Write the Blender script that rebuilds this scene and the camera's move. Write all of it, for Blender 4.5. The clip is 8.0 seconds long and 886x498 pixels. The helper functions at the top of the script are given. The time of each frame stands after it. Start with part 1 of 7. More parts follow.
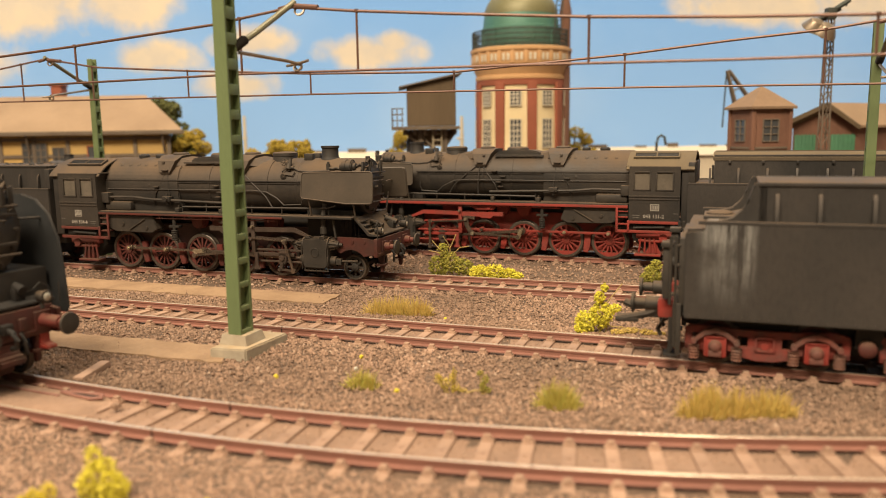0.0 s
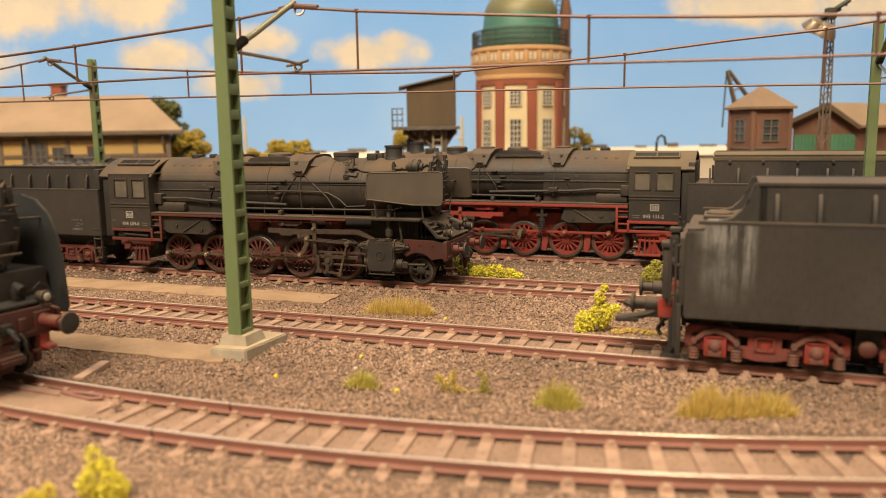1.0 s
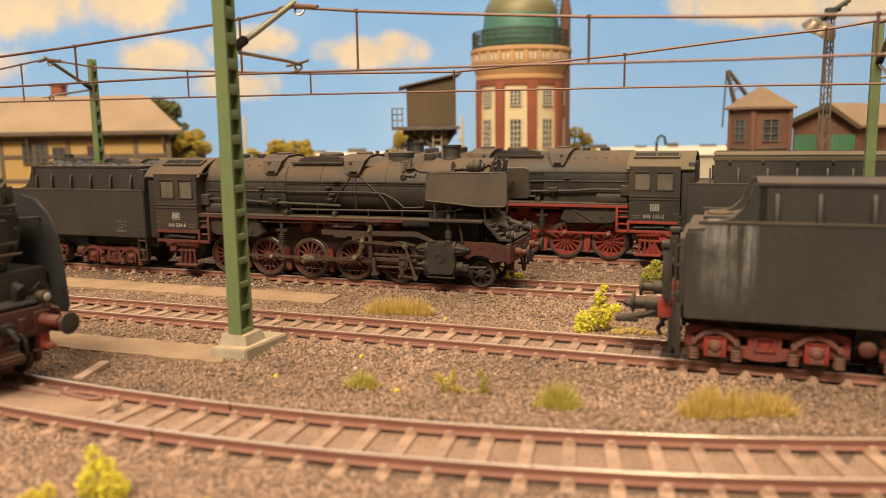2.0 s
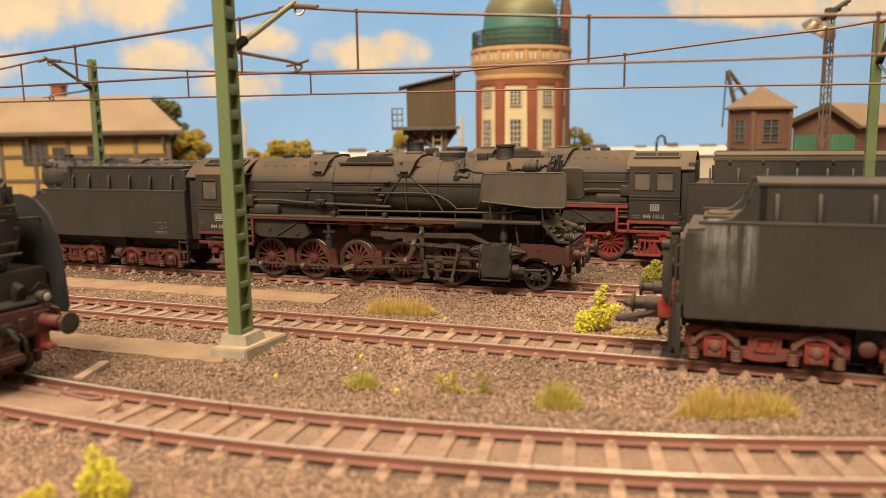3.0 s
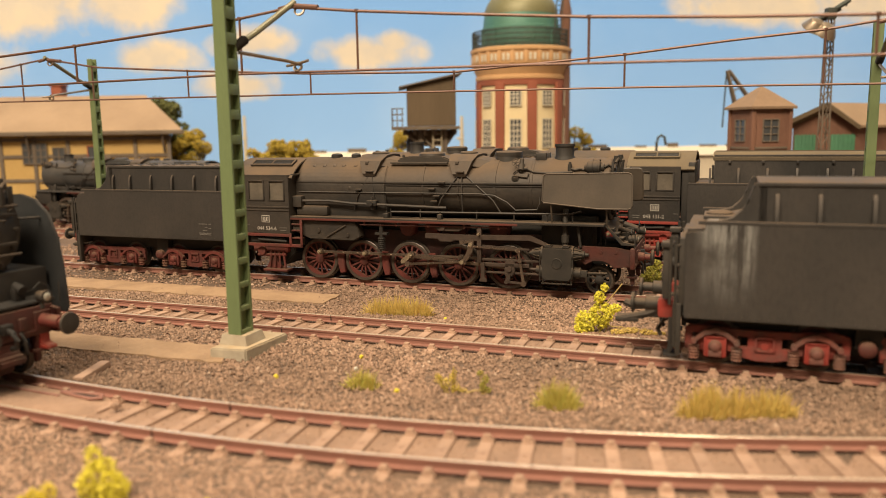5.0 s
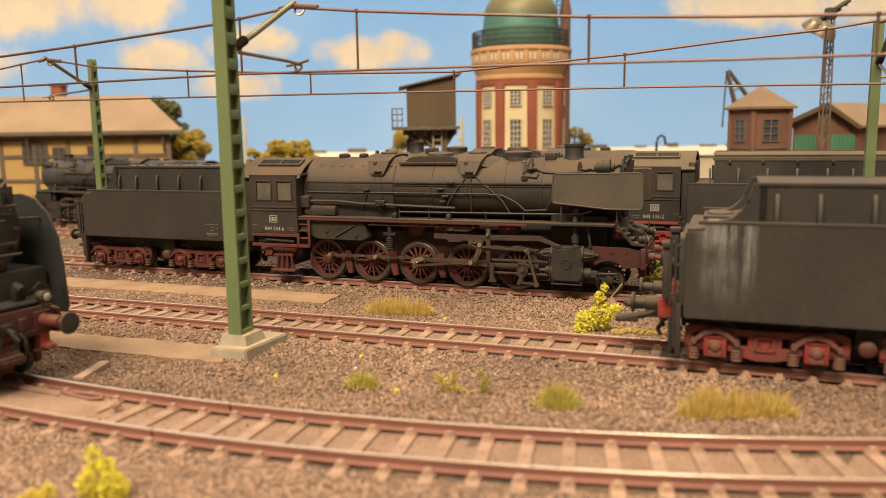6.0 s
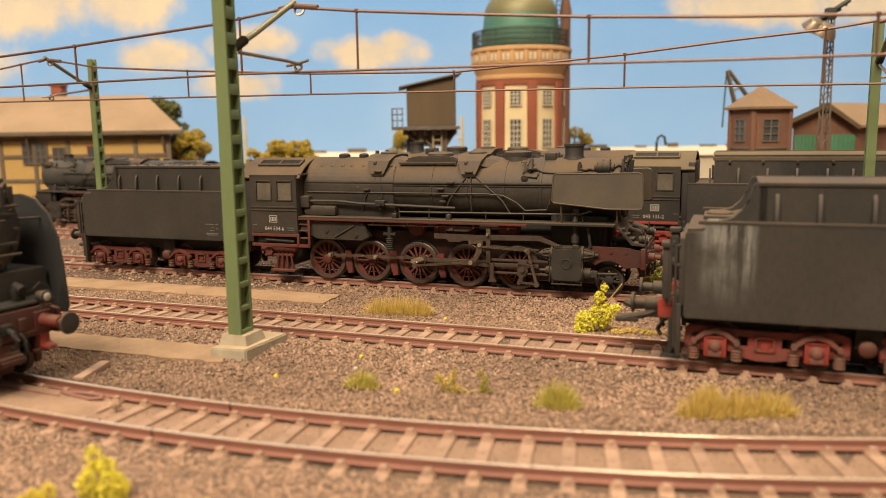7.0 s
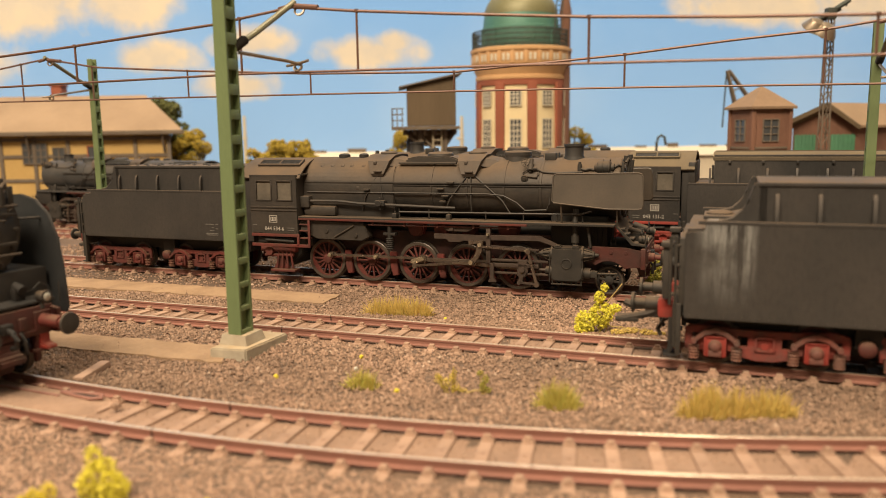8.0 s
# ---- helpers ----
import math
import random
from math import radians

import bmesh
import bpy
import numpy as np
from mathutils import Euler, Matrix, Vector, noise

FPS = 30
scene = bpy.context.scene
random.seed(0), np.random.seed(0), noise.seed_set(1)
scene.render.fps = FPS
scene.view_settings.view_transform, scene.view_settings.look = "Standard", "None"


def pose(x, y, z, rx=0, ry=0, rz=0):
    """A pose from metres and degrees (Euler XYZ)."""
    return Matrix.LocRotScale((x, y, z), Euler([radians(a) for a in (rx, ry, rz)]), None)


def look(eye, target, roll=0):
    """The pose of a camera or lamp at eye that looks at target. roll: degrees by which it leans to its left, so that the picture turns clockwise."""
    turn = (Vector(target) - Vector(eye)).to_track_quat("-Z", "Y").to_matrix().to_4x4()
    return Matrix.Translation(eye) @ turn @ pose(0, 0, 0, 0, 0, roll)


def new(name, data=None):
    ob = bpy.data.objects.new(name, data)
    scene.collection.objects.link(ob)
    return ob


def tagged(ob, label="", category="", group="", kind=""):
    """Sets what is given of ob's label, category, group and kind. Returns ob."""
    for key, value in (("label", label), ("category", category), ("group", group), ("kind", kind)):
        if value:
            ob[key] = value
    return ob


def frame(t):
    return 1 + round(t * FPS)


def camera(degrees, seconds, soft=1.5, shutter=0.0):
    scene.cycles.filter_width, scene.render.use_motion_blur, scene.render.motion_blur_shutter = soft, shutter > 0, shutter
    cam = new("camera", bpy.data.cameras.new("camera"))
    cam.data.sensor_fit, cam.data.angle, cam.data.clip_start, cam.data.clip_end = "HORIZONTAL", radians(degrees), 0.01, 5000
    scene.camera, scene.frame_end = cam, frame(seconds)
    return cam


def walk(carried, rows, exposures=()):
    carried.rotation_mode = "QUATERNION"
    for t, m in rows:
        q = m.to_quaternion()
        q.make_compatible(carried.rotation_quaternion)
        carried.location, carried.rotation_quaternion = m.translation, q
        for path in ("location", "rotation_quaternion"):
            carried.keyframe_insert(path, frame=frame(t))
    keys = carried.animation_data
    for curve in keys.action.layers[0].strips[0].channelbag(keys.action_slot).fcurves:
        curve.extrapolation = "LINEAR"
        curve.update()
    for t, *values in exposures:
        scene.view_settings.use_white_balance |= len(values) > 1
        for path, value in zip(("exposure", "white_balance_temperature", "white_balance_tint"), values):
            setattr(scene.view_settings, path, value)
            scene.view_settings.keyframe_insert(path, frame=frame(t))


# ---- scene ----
# A model railway in 1:87; sizes below are millimetres, MM turns them into metres.
MM = 0.001
cam = camera(59.17, 8.0, 0.8)
cam.data.dof.use_dof = True
cam.data.dof.focus_distance = 0.282
cam.data.dof.aperture_fstop = 17
EYE_H = 58.16
_t = radians(8.69)
_eye = Vector((0, 0, EYE_H)) * MM
_view = look(_eye, _eye + Vector((0, math.cos(_t), -math.sin(_t))), -0.83)
walk(cam, [(0.0, _view), (8.0, _view)], exposures=[(0.0, 0.0), (8.0, 0.0)])

# ---------------------------------------------------------------- light
world = bpy.data.worlds.new("world")
scene.world = world
world.use_nodes = True
world.node_tree.nodes["Background"].inputs[0].default_value = (1.0, 0.86, 0.70, 1)
world.node_tree.nodes["Background"].inputs[1].default_value = 0.10


def hall_lamp(x, y, z, tx, ty, sx, sy, watts):
    d = bpy.data.lights.new("hall_lamp", "AREA")
    d.shape, d.size, d.size_y, d.energy, d.color = "RECTANGLE", sx, sy, watts, (1.0, 0.812, 0.585)
    ob = new("hall_lamp", d)
    ob.matrix_basis = look((x, y, z), (tx, ty, 0))
    return ob


hall_lamp(-0.45, -0.72, 1.34, 0.0, 0.4, 1.4, 0.3, 56.5)
hall_lamp(0.25, 0.40, 1.7, 0.1, 0.45, 1.4, 0.3, 30)


# ---------------------------------------------------------------- materials
def nodes_of(name):
    m = bpy.data.materials.new(name)
    m.use_nodes = True
    nt = m.node_tree
    return m, nt, nt.nodes["Principled BSDF"]


def link(nt, a, b):
    nt.links.new(a, b)


def mixrgb(nt, fac, a, b):
    n = nt.nodes.new("ShaderNodeMix")
    n.data_type = "RGBA"
    for sock, v in ((n.inputs[0], fac), (n.inputs[6], a), (n.inputs[7], b)):
        if isinstance(v, (int, float)):
            sock.default_value = v
        elif isinstance(v, tuple):
            sock.default_value = (*v, 1)
        else:
            link(nt, v, sock)
    return n.outputs[2]


def noise_tex(nt, vec, scale, detail=4, rough=0.6):
    n = nt.nodes.new("ShaderNodeTexNoise")
    n.inputs["Scale"].default_value, n.inputs["Detail"].default_value, n.inputs["Roughness"].default_value = scale, detail, rough
    link(nt, vec, n.inputs["Vector"])
    return n.outputs["Fac"]


def ramp(nt, fac, lo, hi):
    n = nt.nodes.new("ShaderNodeMapRange")
    n.inputs[1].default_value, n.inputs[2].default_value = lo, hi
    link(nt, fac, n.inputs[0])
    return n.outputs[0]


def mul(nt, a, b):
    n = nt.nodes.new("ShaderNodeMath")
    n.operation = "MULTIPLY"
    for s, v in ((n.inputs[0], a), (n.inputs[1], b)):
        if isinstance(v, (int, float)):
            s.default_value = v
        else:
            link(nt, v, s)
    return n.outputs[0]


def surface(name, base, other, rough=0.7, metal=0.0, coarse=60, fine=900, bump=0.15, dust=None, dust_amount=0.0,
            grain=0.25, stretch=(1, 1, 1), rough_var=0.15, vary=0.0):
    """Base and other colour mixed by coarse and fine noise; dust settles on what faces up and paints tops brighter than
    sides.
    """
    m, nt, p = nodes_of(name)
    tc = nt.nodes.new("ShaderNodeTexCoord")
    mp = nt.nodes.new("ShaderNodeMapping")
    mp.inputs["Scale"].default_value = stretch
    link(nt, tc.outputs["Object"], mp.inputs[0])
    v = mp.outputs[0]
    big, small = noise_tex(nt, v, coarse, 5), noise_tex(nt, v, fine, 3)
    c = mixrgb(nt, ramp(nt, big, 0.35, 0.68), base, other)
    dark = tuple(x * 0.6 for x in base)
    c = mixrgb(nt, mul(nt, ramp(nt, small, 0.45, 0.75), grain), c, dark)
    if vary:
        oi = nt.nodes.new("ShaderNodeObjectInfo")
        hv = nt.nodes.new("ShaderNodeHueSaturation")
        link(nt, c, hv.inputs["Color"])
        mr = nt.nodes.new("ShaderNodeMapRange")
        mr.inputs[3].default_value, mr.inputs[4].default_value = 1 - vary, 1 + vary
        link(nt, oi.outputs["Random"], mr.inputs[0])
        link(nt, mr.outputs[0], hv.inputs["Value"])
        c = hv.outputs[0]
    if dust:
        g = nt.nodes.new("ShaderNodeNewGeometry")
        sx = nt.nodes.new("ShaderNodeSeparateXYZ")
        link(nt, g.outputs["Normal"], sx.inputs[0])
        # steep limits: besides real dust, this colours tops as lit, sides as shaded
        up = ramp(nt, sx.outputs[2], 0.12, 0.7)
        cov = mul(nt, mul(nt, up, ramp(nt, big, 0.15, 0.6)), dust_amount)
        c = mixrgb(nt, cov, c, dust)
    link(nt, c, p.inputs["Base Color"])
    mr = nt.nodes.new("ShaderNodeMapRange")
    mr.inputs[3].default_value, mr.inputs[4].default_value = max(0.05, rough - rough_var), min(1, rough + rough_var)
    link(nt, big, mr.inputs[0])
    gloss = mr.outputs[0]
    if dust:
        matt = nt.nodes.new("ShaderNodeMix")
        matt.inputs[3].default_value = 0.95
        link(nt, cov, matt.inputs[0])
        link(nt, gloss, matt.inputs[2])
        gloss = matt.outputs[0]
        spec = nt.nodes.new("ShaderNodeMapRange")
        spec.inputs[3].default_value, spec.inputs[4].default_value = 0.45, 0.08
        link(nt, cov, spec.inputs[0])
        link(nt, spec.outputs[0], p.inputs["Specular IOR Level"])
    link(nt, gloss, p.inputs["Roughness"])
    p.inputs["Metallic"].default_value = metal
    if bump:
        b = nt.nodes.new("ShaderNodeBump")
        b.inputs["Strength"].default_value, b.inputs["Distance"].default_value = bump, 0.0004
        link(nt, small, b.inputs["Height"])
        link(nt, b.outputs[0], p.inputs["Normal"])
    return m


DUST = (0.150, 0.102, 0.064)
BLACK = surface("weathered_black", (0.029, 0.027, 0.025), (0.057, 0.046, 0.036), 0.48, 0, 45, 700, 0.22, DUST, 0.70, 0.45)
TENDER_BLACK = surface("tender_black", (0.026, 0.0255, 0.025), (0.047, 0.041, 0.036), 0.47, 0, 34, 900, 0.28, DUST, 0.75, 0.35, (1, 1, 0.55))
# soot black, taken darker still to deepen the shade in the frame gaps
DEEP = surface("sooty_frame", (0.013, 0.012, 0.011), (0.030, 0.024, 0.019), 0.7, 0, 120, 1500, 0.1)
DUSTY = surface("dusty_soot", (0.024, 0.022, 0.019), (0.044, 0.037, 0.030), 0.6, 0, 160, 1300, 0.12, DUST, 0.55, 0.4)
ROD = surface("dirty_rod_steel", (0.115, 0.088, 0.070), (0.19, 0.145, 0.112), 0.28, 0.6, 200, 1500, 0.05)
PAINT = BLACK
RED = surface("faded_chassis_red", (0.30, 0.036, 0.026), (0.19, 0.040, 0.030), 0.62, 0, 150, 1400, 0.08, DUST, 0.5, 0.35)
DARKRED = surface("grimy_chassis_red", (0.145, 0.028, 0.022), (0.072, 0.028, 0.022), 0.65, 0, 150, 1400, 0.08, DUST, 0.6, 0.4)
BOARDRED = surface("running_board_red", (0.120, 0.027, 0.021), (0.060, 0.028, 0.022), 0.5, 0, 90, 1400, 0.06)
DIMLETTER = surface("faded_lettering", (0.15, 0.14, 0.125), (0.10, 0.093, 0.082), 0.6, 0, 300, 1500, 0.0)
PIPE = surface("dusty_black_pipe", (0.022, 0.020, 0.018), (0.045, 0.036, 0.029), 0.55, 0.0, 200, 1400, 0.05, DUST, 0.12, 0.25)
GLASS = surface("dusty_cab_glass", (0.10, 0.088, 0.072), (0.17, 0.145, 0.115), 0.16, 0, 90, 900, 0.0)
LETTER = surface("white_lettering", (0.46, 0.43, 0.38), (0.36, 0.33, 0.29), 0.6, 0, 300, 1500, 0.0)
GREEN = surface("mast_green", (0.150, 0.198, 0.088), (0.125, 0.168, 0.074), 0.55, 0, 70, 1200, 0.08, (0.34, 0.3, 0.16), 0.3, 0.2, (1, 1, 0.3))
WIRE = surface("brown_wire", (0.125, 0.066, 0.046), (0.185, 0.098, 0.068), 0.45, 0.3, 150, 1500, 0.0)
TUBE = surface("olive_tube", (0.20, 0.18, 0.10), (0.16, 0.15, 0.09), 0.45, 0.1, 150, 1500, 0.02)
STEEL = surface("plain_steel_fitting", (0.42, 0.34, 0.25), (0.3, 0.24, 0.18), 0.35, 0.7, 250, 1500, 0.0)
CONCRETE = surface("mast_footing_concrete", (0.41, 0.36, 0.275), (0.31, 0.265, 0.20), 0.85, 0, 150, 900, 0.3, (0.42, 0.31, 0.185), 0.75, 0.2)
RAIL = surface("rust_painted_rail", (0.29, 0.135, 0.100), (0.225, 0.105, 0.078), 0.6, 0, 60, 1300, 0.08, None, 0, 0.25)
RAILTOP = surface("worn_rail_head", (0.82, 0.68, 0.54), (0.58, 0.44, 0.34), 0.28, 0.5, 35, 900, 0.0, None, 0, 0.25, (1, 1, 1))
SLEEPER = surface("dusty_sleeper", (0.36, 0.235, 0.165), (0.29, 0.185, 0.13), 0.85, 0, 120, 1000, 0.2, None, 0, 0.3, (1, 1, 1), 0.1, 0.14)
# soil coloured darker than the stones, painting the shade in their crevices
SOIL = surface("ballast_bed", (0.135, 0.088, 0.060), (0.085, 0.056, 0.039), 0.95, 0, 22, 700, 0.6, None, 0, 0.55)
BED = surface("sandy_track_bed", (0.285, 0.182, 0.125), (0.205, 0.130, 0.089), 0.95, 0, 60, 800, 0.5, None, 0, 0.4)
SAND = surface("sandy_path", (0.35, 0.232, 0.138), (0.25, 0.160, 0.094), 0.95, 0, 110, 900, 0.8, None, 0, 0.35)
DIRT = surface("trodden_dirt", (0.33, 0.212, 0.145), (0.22, 0.140, 0.095), 0.95, 0, 90, 800, 0.8, None, 0, 0.4)


def limed(m):
    """Whitish lime run-off down the tank side near its rear end, on top of the paint."""
    m = m.copy()
    m.name = "lime_streaked_black"
    nt = m.node_tree
    p = nt.nodes["Principled BSDF"]
    old = p.inputs["Base Color"].links[0].from_socket
    tc = nt.nodes.new("ShaderNodeTexCoord")
    mp = nt.nodes.new("ShaderNodeMapping")
    mp.inputs["Scale"].default_value = (1, 1, 0.06)
    link(nt, tc.outputs["Object"], mp.inputs[0])
    streak = ramp(nt, noise_tex(nt, mp.outputs[0], 330, 7, 0.8), 0.40, 0.66)
    blot = noise_tex(nt, tc.outputs["Object"], 130, 4)
    sep = nt.nodes.new("ShaderNodeSeparateXYZ")
    link(nt, tc.outputs["Object"], sep.inputs[0])
    left, right = ramp(nt, sep.outputs[0], 0.004, 0.0105), ramp(nt, sep.outputs[0], 0.0185, 0.0165)
    down = ramp(nt, sep.outputs[2], 0.015, 0.031)
    f = mul(nt, mul(nt, mul(nt, left, right), down), mul(nt, streak, ramp(nt, blot, 0.30, 0.56)))
    link(nt, mixrgb(nt, mul(nt, f, 0.85), old, (0.42, 0.42, 0.40)), p.inputs["Base Color"])
    return m


LIMED = limed(TENDER_BLACK)


# ---------------------------------------------------------------- mesh helpers (millimetres)
def box(bm, x0, x1, y0, y1, z0, z1, bevel=0.0, m=None):
    mat = Matrix.Translation(((x0 + x1) / 2, (y0 + y1) / 2, (z0 + z1) / 2)) @ Matrix.Diagonal((abs(x1 - x0), abs(y1 - y0), abs(z1 - z0), 1))
    r = bmesh.ops.create_cube(bm, size=1, matrix=(m @ mat) if m else mat)
    if bevel:
        es = list({e for v in r["verts"] for e in v.link_edges})
        bmesh.ops.bevel(bm, geom=es, offset=bevel, segments=2, affect="EDGES", profile=0.6, clamp_overlap=True)
    return r


def rod(bm, a, b, r, seg=10, r2=None, caps=True):
    a, b = Vector(a), Vector(b)
    d = b - a
    m = Matrix.Translation((a + b) / 2) @ d.to_track_quat("Z", "Y").to_matrix().to_4x4()
    return bmesh.ops.create_cone(bm, cap_ends=caps, segments=seg, radius1=r, radius2=r if r2 is None else r2, depth=d.length, matrix=m)


def pipe(bm, pts, r, seg=8):
    """A bent round pipe through the points: one swept tube."""
    pts = [Vector(p) for p in pts]
    rings = []
    for i, p in enumerate(pts):
        d = (pts[min(i + 1, len(pts) - 1)] - pts[max(i - 1, 0)]).normalized()
        a = d.cross(Vector((0, 0, 1)) if abs(d.z) < 0.9 else Vector((0, 1, 0))).normalized()
        b = d.cross(a)
        rings.append([bm.verts.new(p + r * (math.cos(k * math.tau / seg) * a + math.sin(k * math.tau / seg) * b)) for k in range(seg)])
    for q0, q1 in zip(rings, rings[1:]):
        for k in range(seg):
            bm.faces.new((q0[k], q0[(k + 1) % seg], q1[(k + 1) % seg], q1[k]))
    bm.faces.new(rings[0][::-1])
    bm.faces.new(rings[-1])


def prism(bm, outline, axis, lo, hi, bevel=0.0):
    """A closed outline in the two other axes, pushed from lo to hi along the axis."""
    def at(u, v, w):
        return {"x": (w, u, v), "y": (u, w, v), "z": (u, v, w)}[axis]
    a = [bm.verts.new(at(u, v, lo)) for u, v in outline]
    b = [bm.verts.new(at(u, v, hi)) for u, v in outline]
    fs = [bm.faces.new(a), bm.faces.new(b[::-1])]
    n = len(outline)
    for i in range(n):
        fs.append(bm.faces.new((a[i], b[i], b[(i + 1) % n], a[(i + 1) % n])))
    bmesh.ops.recalc_face_normals(bm, faces=fs)
    if bevel:
        es = list({e for f in fs for e in f.edges})
        bmesh.ops.bevel(bm, geom=es, offset=bevel, segments=2, affect="EDGES", clamp_overlap=True)


def lathe(bm, profile, m, seg=24, closed=True):
    """Spins (radius, height) pairs round the local z axis."""
    rings = []
    for r, h in profile:
        rings.append([bm.verts.new(m @ Vector((r * math.cos(k * math.tau / seg), r * math.sin(k * math.tau / seg), h))) for k in range(seg)])
    for q0, q1 in zip(rings, rings[1:]):
        for k in range(seg):
            bm.faces.new((q0[k], q0[(k + 1) % seg], q1[(k + 1) % seg], q1[k]))
    if closed:
        bm.faces.new(rings[0][::-1])
        bm.faces.new(rings[-1])


ALONG_X = Matrix.Rotation(radians(90), 4, "Y")
ALONG_Y = Matrix.Rotation(radians(-90), 4, "X")


def mesh_of(name, bm, material, smooth=35):
    bmesh.ops.transform(bm, matrix=Matrix.Scale(MM, 4), verts=bm.verts)
    bm.normal_update()
    me = bpy.data.meshes.new(name)
    for f in bm.faces:
        f.smooth = True
    for e in bm.edges:
        if len(e.link_faces) == 2:
            e.smooth = e.calc_face_angle(0) < radians(smooth)
    bm.to_mesh(me)
    bm.free()
    me.materials.append(material)
    return me


def place(x, y, z, rx=0, ry=0, rz=0):
    return pose(x * MM, y * MM, z * MM, rx, ry, rz)


def part(name, bm, material, parent=None, label="", at=None, smooth=35):
    ob = new(name, mesh_of(name, bm, material, smooth))
    if parent:
        ob.parent = parent
    if at is not None:
        ob.matrix_basis = at
    if label:
        tagged(ob, label)
    return ob


def thing(name, at, label, category, group="", kind=""):
    ob = new(name)
    ob.empty_display_size = 0.01
    ob.matrix_basis = at
    return tagged(ob, label, category, group, kind)


B = bmesh.new


def text_mesh(word, size, depth=0.05):
    """Raised characters of the built-in font as a bmesh, standing in the xz plane, centred."""
    cu = bpy.data.curves.new("letters", "FONT")
    cu.body, cu.size, cu.extrude, cu.align_x, cu.resolution_u = word, size, depth, "CENTER", 2
    tmp = bpy.data.objects.new("letters", cu)
    scene.collection.objects.link(tmp)
    me = tmp.to_mesh()
    bm = bmesh.new()
    bm.from_mesh(me)
    tmp.to_mesh_clear()
    bpy.data.objects.remove(tmp)
    bpy.data.curves.remove(cu)
    bmesh.ops.transform(bm, matrix=Matrix.Rotation(radians(90), 4, "X"), verts=bm.verts)
    return bm


# ---------------------------------------------------------------- plan of the tracks
A2, A3, A4 = -20.05, -20.17, -21.5
Y2, Y3, Y4, Y5 = 221.2, 301.0, 383.2, 425.0
GAUGE = 8.7


def t1_centre(x):
    return 140.6 - 0.227 * x + 0.00115 * x * x if x < 98 else 140.6 - 0.227 * 98 + 0.00115 * 98 * 98


def line_centre(y0, angle):
    k = math.tan(radians(angle))
    return lambda x: y0 + k * x


def on_track(y0, angle, s, z=0.0, turn=0):
    a = radians(angle)
    return place(s * math.cos(a), y0 + s * math.sin(a), z, 0, 0, angle + turn)


def path_of(fn, x0, x1, step):
    return [Vector((x0 + i * step, fn(x0 + i * step), 0)) for i in range(int((x1 - x0) / step) + 1)]


def sweep(bm, pts, section, side):
    """Sweeps a (sideways, up) section along pts, shifted sideways."""
    rings = []
    for i, p in enumerate(pts):
        d = (pts[min(i + 1, len(pts) - 1)] - pts[max(i - 1, 0)]).normalized()
        n = Vector((-d.y, d.x, 0))
        rings.append([bm.verts.new(p + n * (side + u) + Vector((0, 0, v))) for u, v in section])
    k = len(section)
    for a, b in zip(rings, rings[1:]):
        for i in range(k):
            bm.faces.new((a[i], b[i], b[(i + 1) % k], a[(i + 1) % k]))
    bm.faces.new(rings[0])
    bm.faces.new(rings[-1][::-1])
    bmesh.ops.recalc_face_normals(bm, faces=bm.faces)


RAIL_SECTION = [(-0.95, -2.1), (0.95, -2.1), (0.95, -1.85), (0.22, -1.6), (0.22, -0.75), (0.46, -0.55), (0.46, -0.02), (-0.46, -0.02), (-0.46, -0.55), (-0.22, -0.75), (-0.22, -1.6), (-0.95, -1.85)]
HEAD_SECTION = [(-0.44, -0.12), (0.44, -0.12), (0.44, 0.0), (0.30, 0.06), (-0.30, 0.06), (-0.44, 0.0)]


def rail_joint(t, fn, x, sg):
    """Narrow dark gap with fishplates where two rails meet."""
    k = math.atan(fn(x + 0.5) - fn(x - 0.5))
    bm = B()
    box(bm, -0.12, 0.12, sg * GAUGE - 0.5, sg * GAUGE + 0.5, -1.7, 0.075)
    part("rail_joint", bm, DEEP, t, "dark gap between two rails", place(x, fn(x), 0, 0, 0, math.degrees(k)))


def sleeper_mesh():
    bm = B()
    box(bm, -1.3, 1.3, -14.6, 14.6, -4.4, -2.12, 0.2)
    rod(bm, (0, 0.4, -2.3), (0, 0.4, -1.98), 0.5, 8)
    for sg in (-1, 1):
        for off in (-1.75, 1.75):
            y = sg * GAUGE + off
            box(bm, -1.05, 1.05, y - 0.95, y + 0.95, -2.3, -1.7, 0.2)
            box(bm, -0.75, 0.75, y - 0.7 - 0.15 * sg * (1 if off > 0 else -1), y + 0.6, -1.9, -0.95, 0.28)
    return mesh_of("sleeper", bm, SLEEPER)


SLEEPER_MESH = sleeper_mesh()


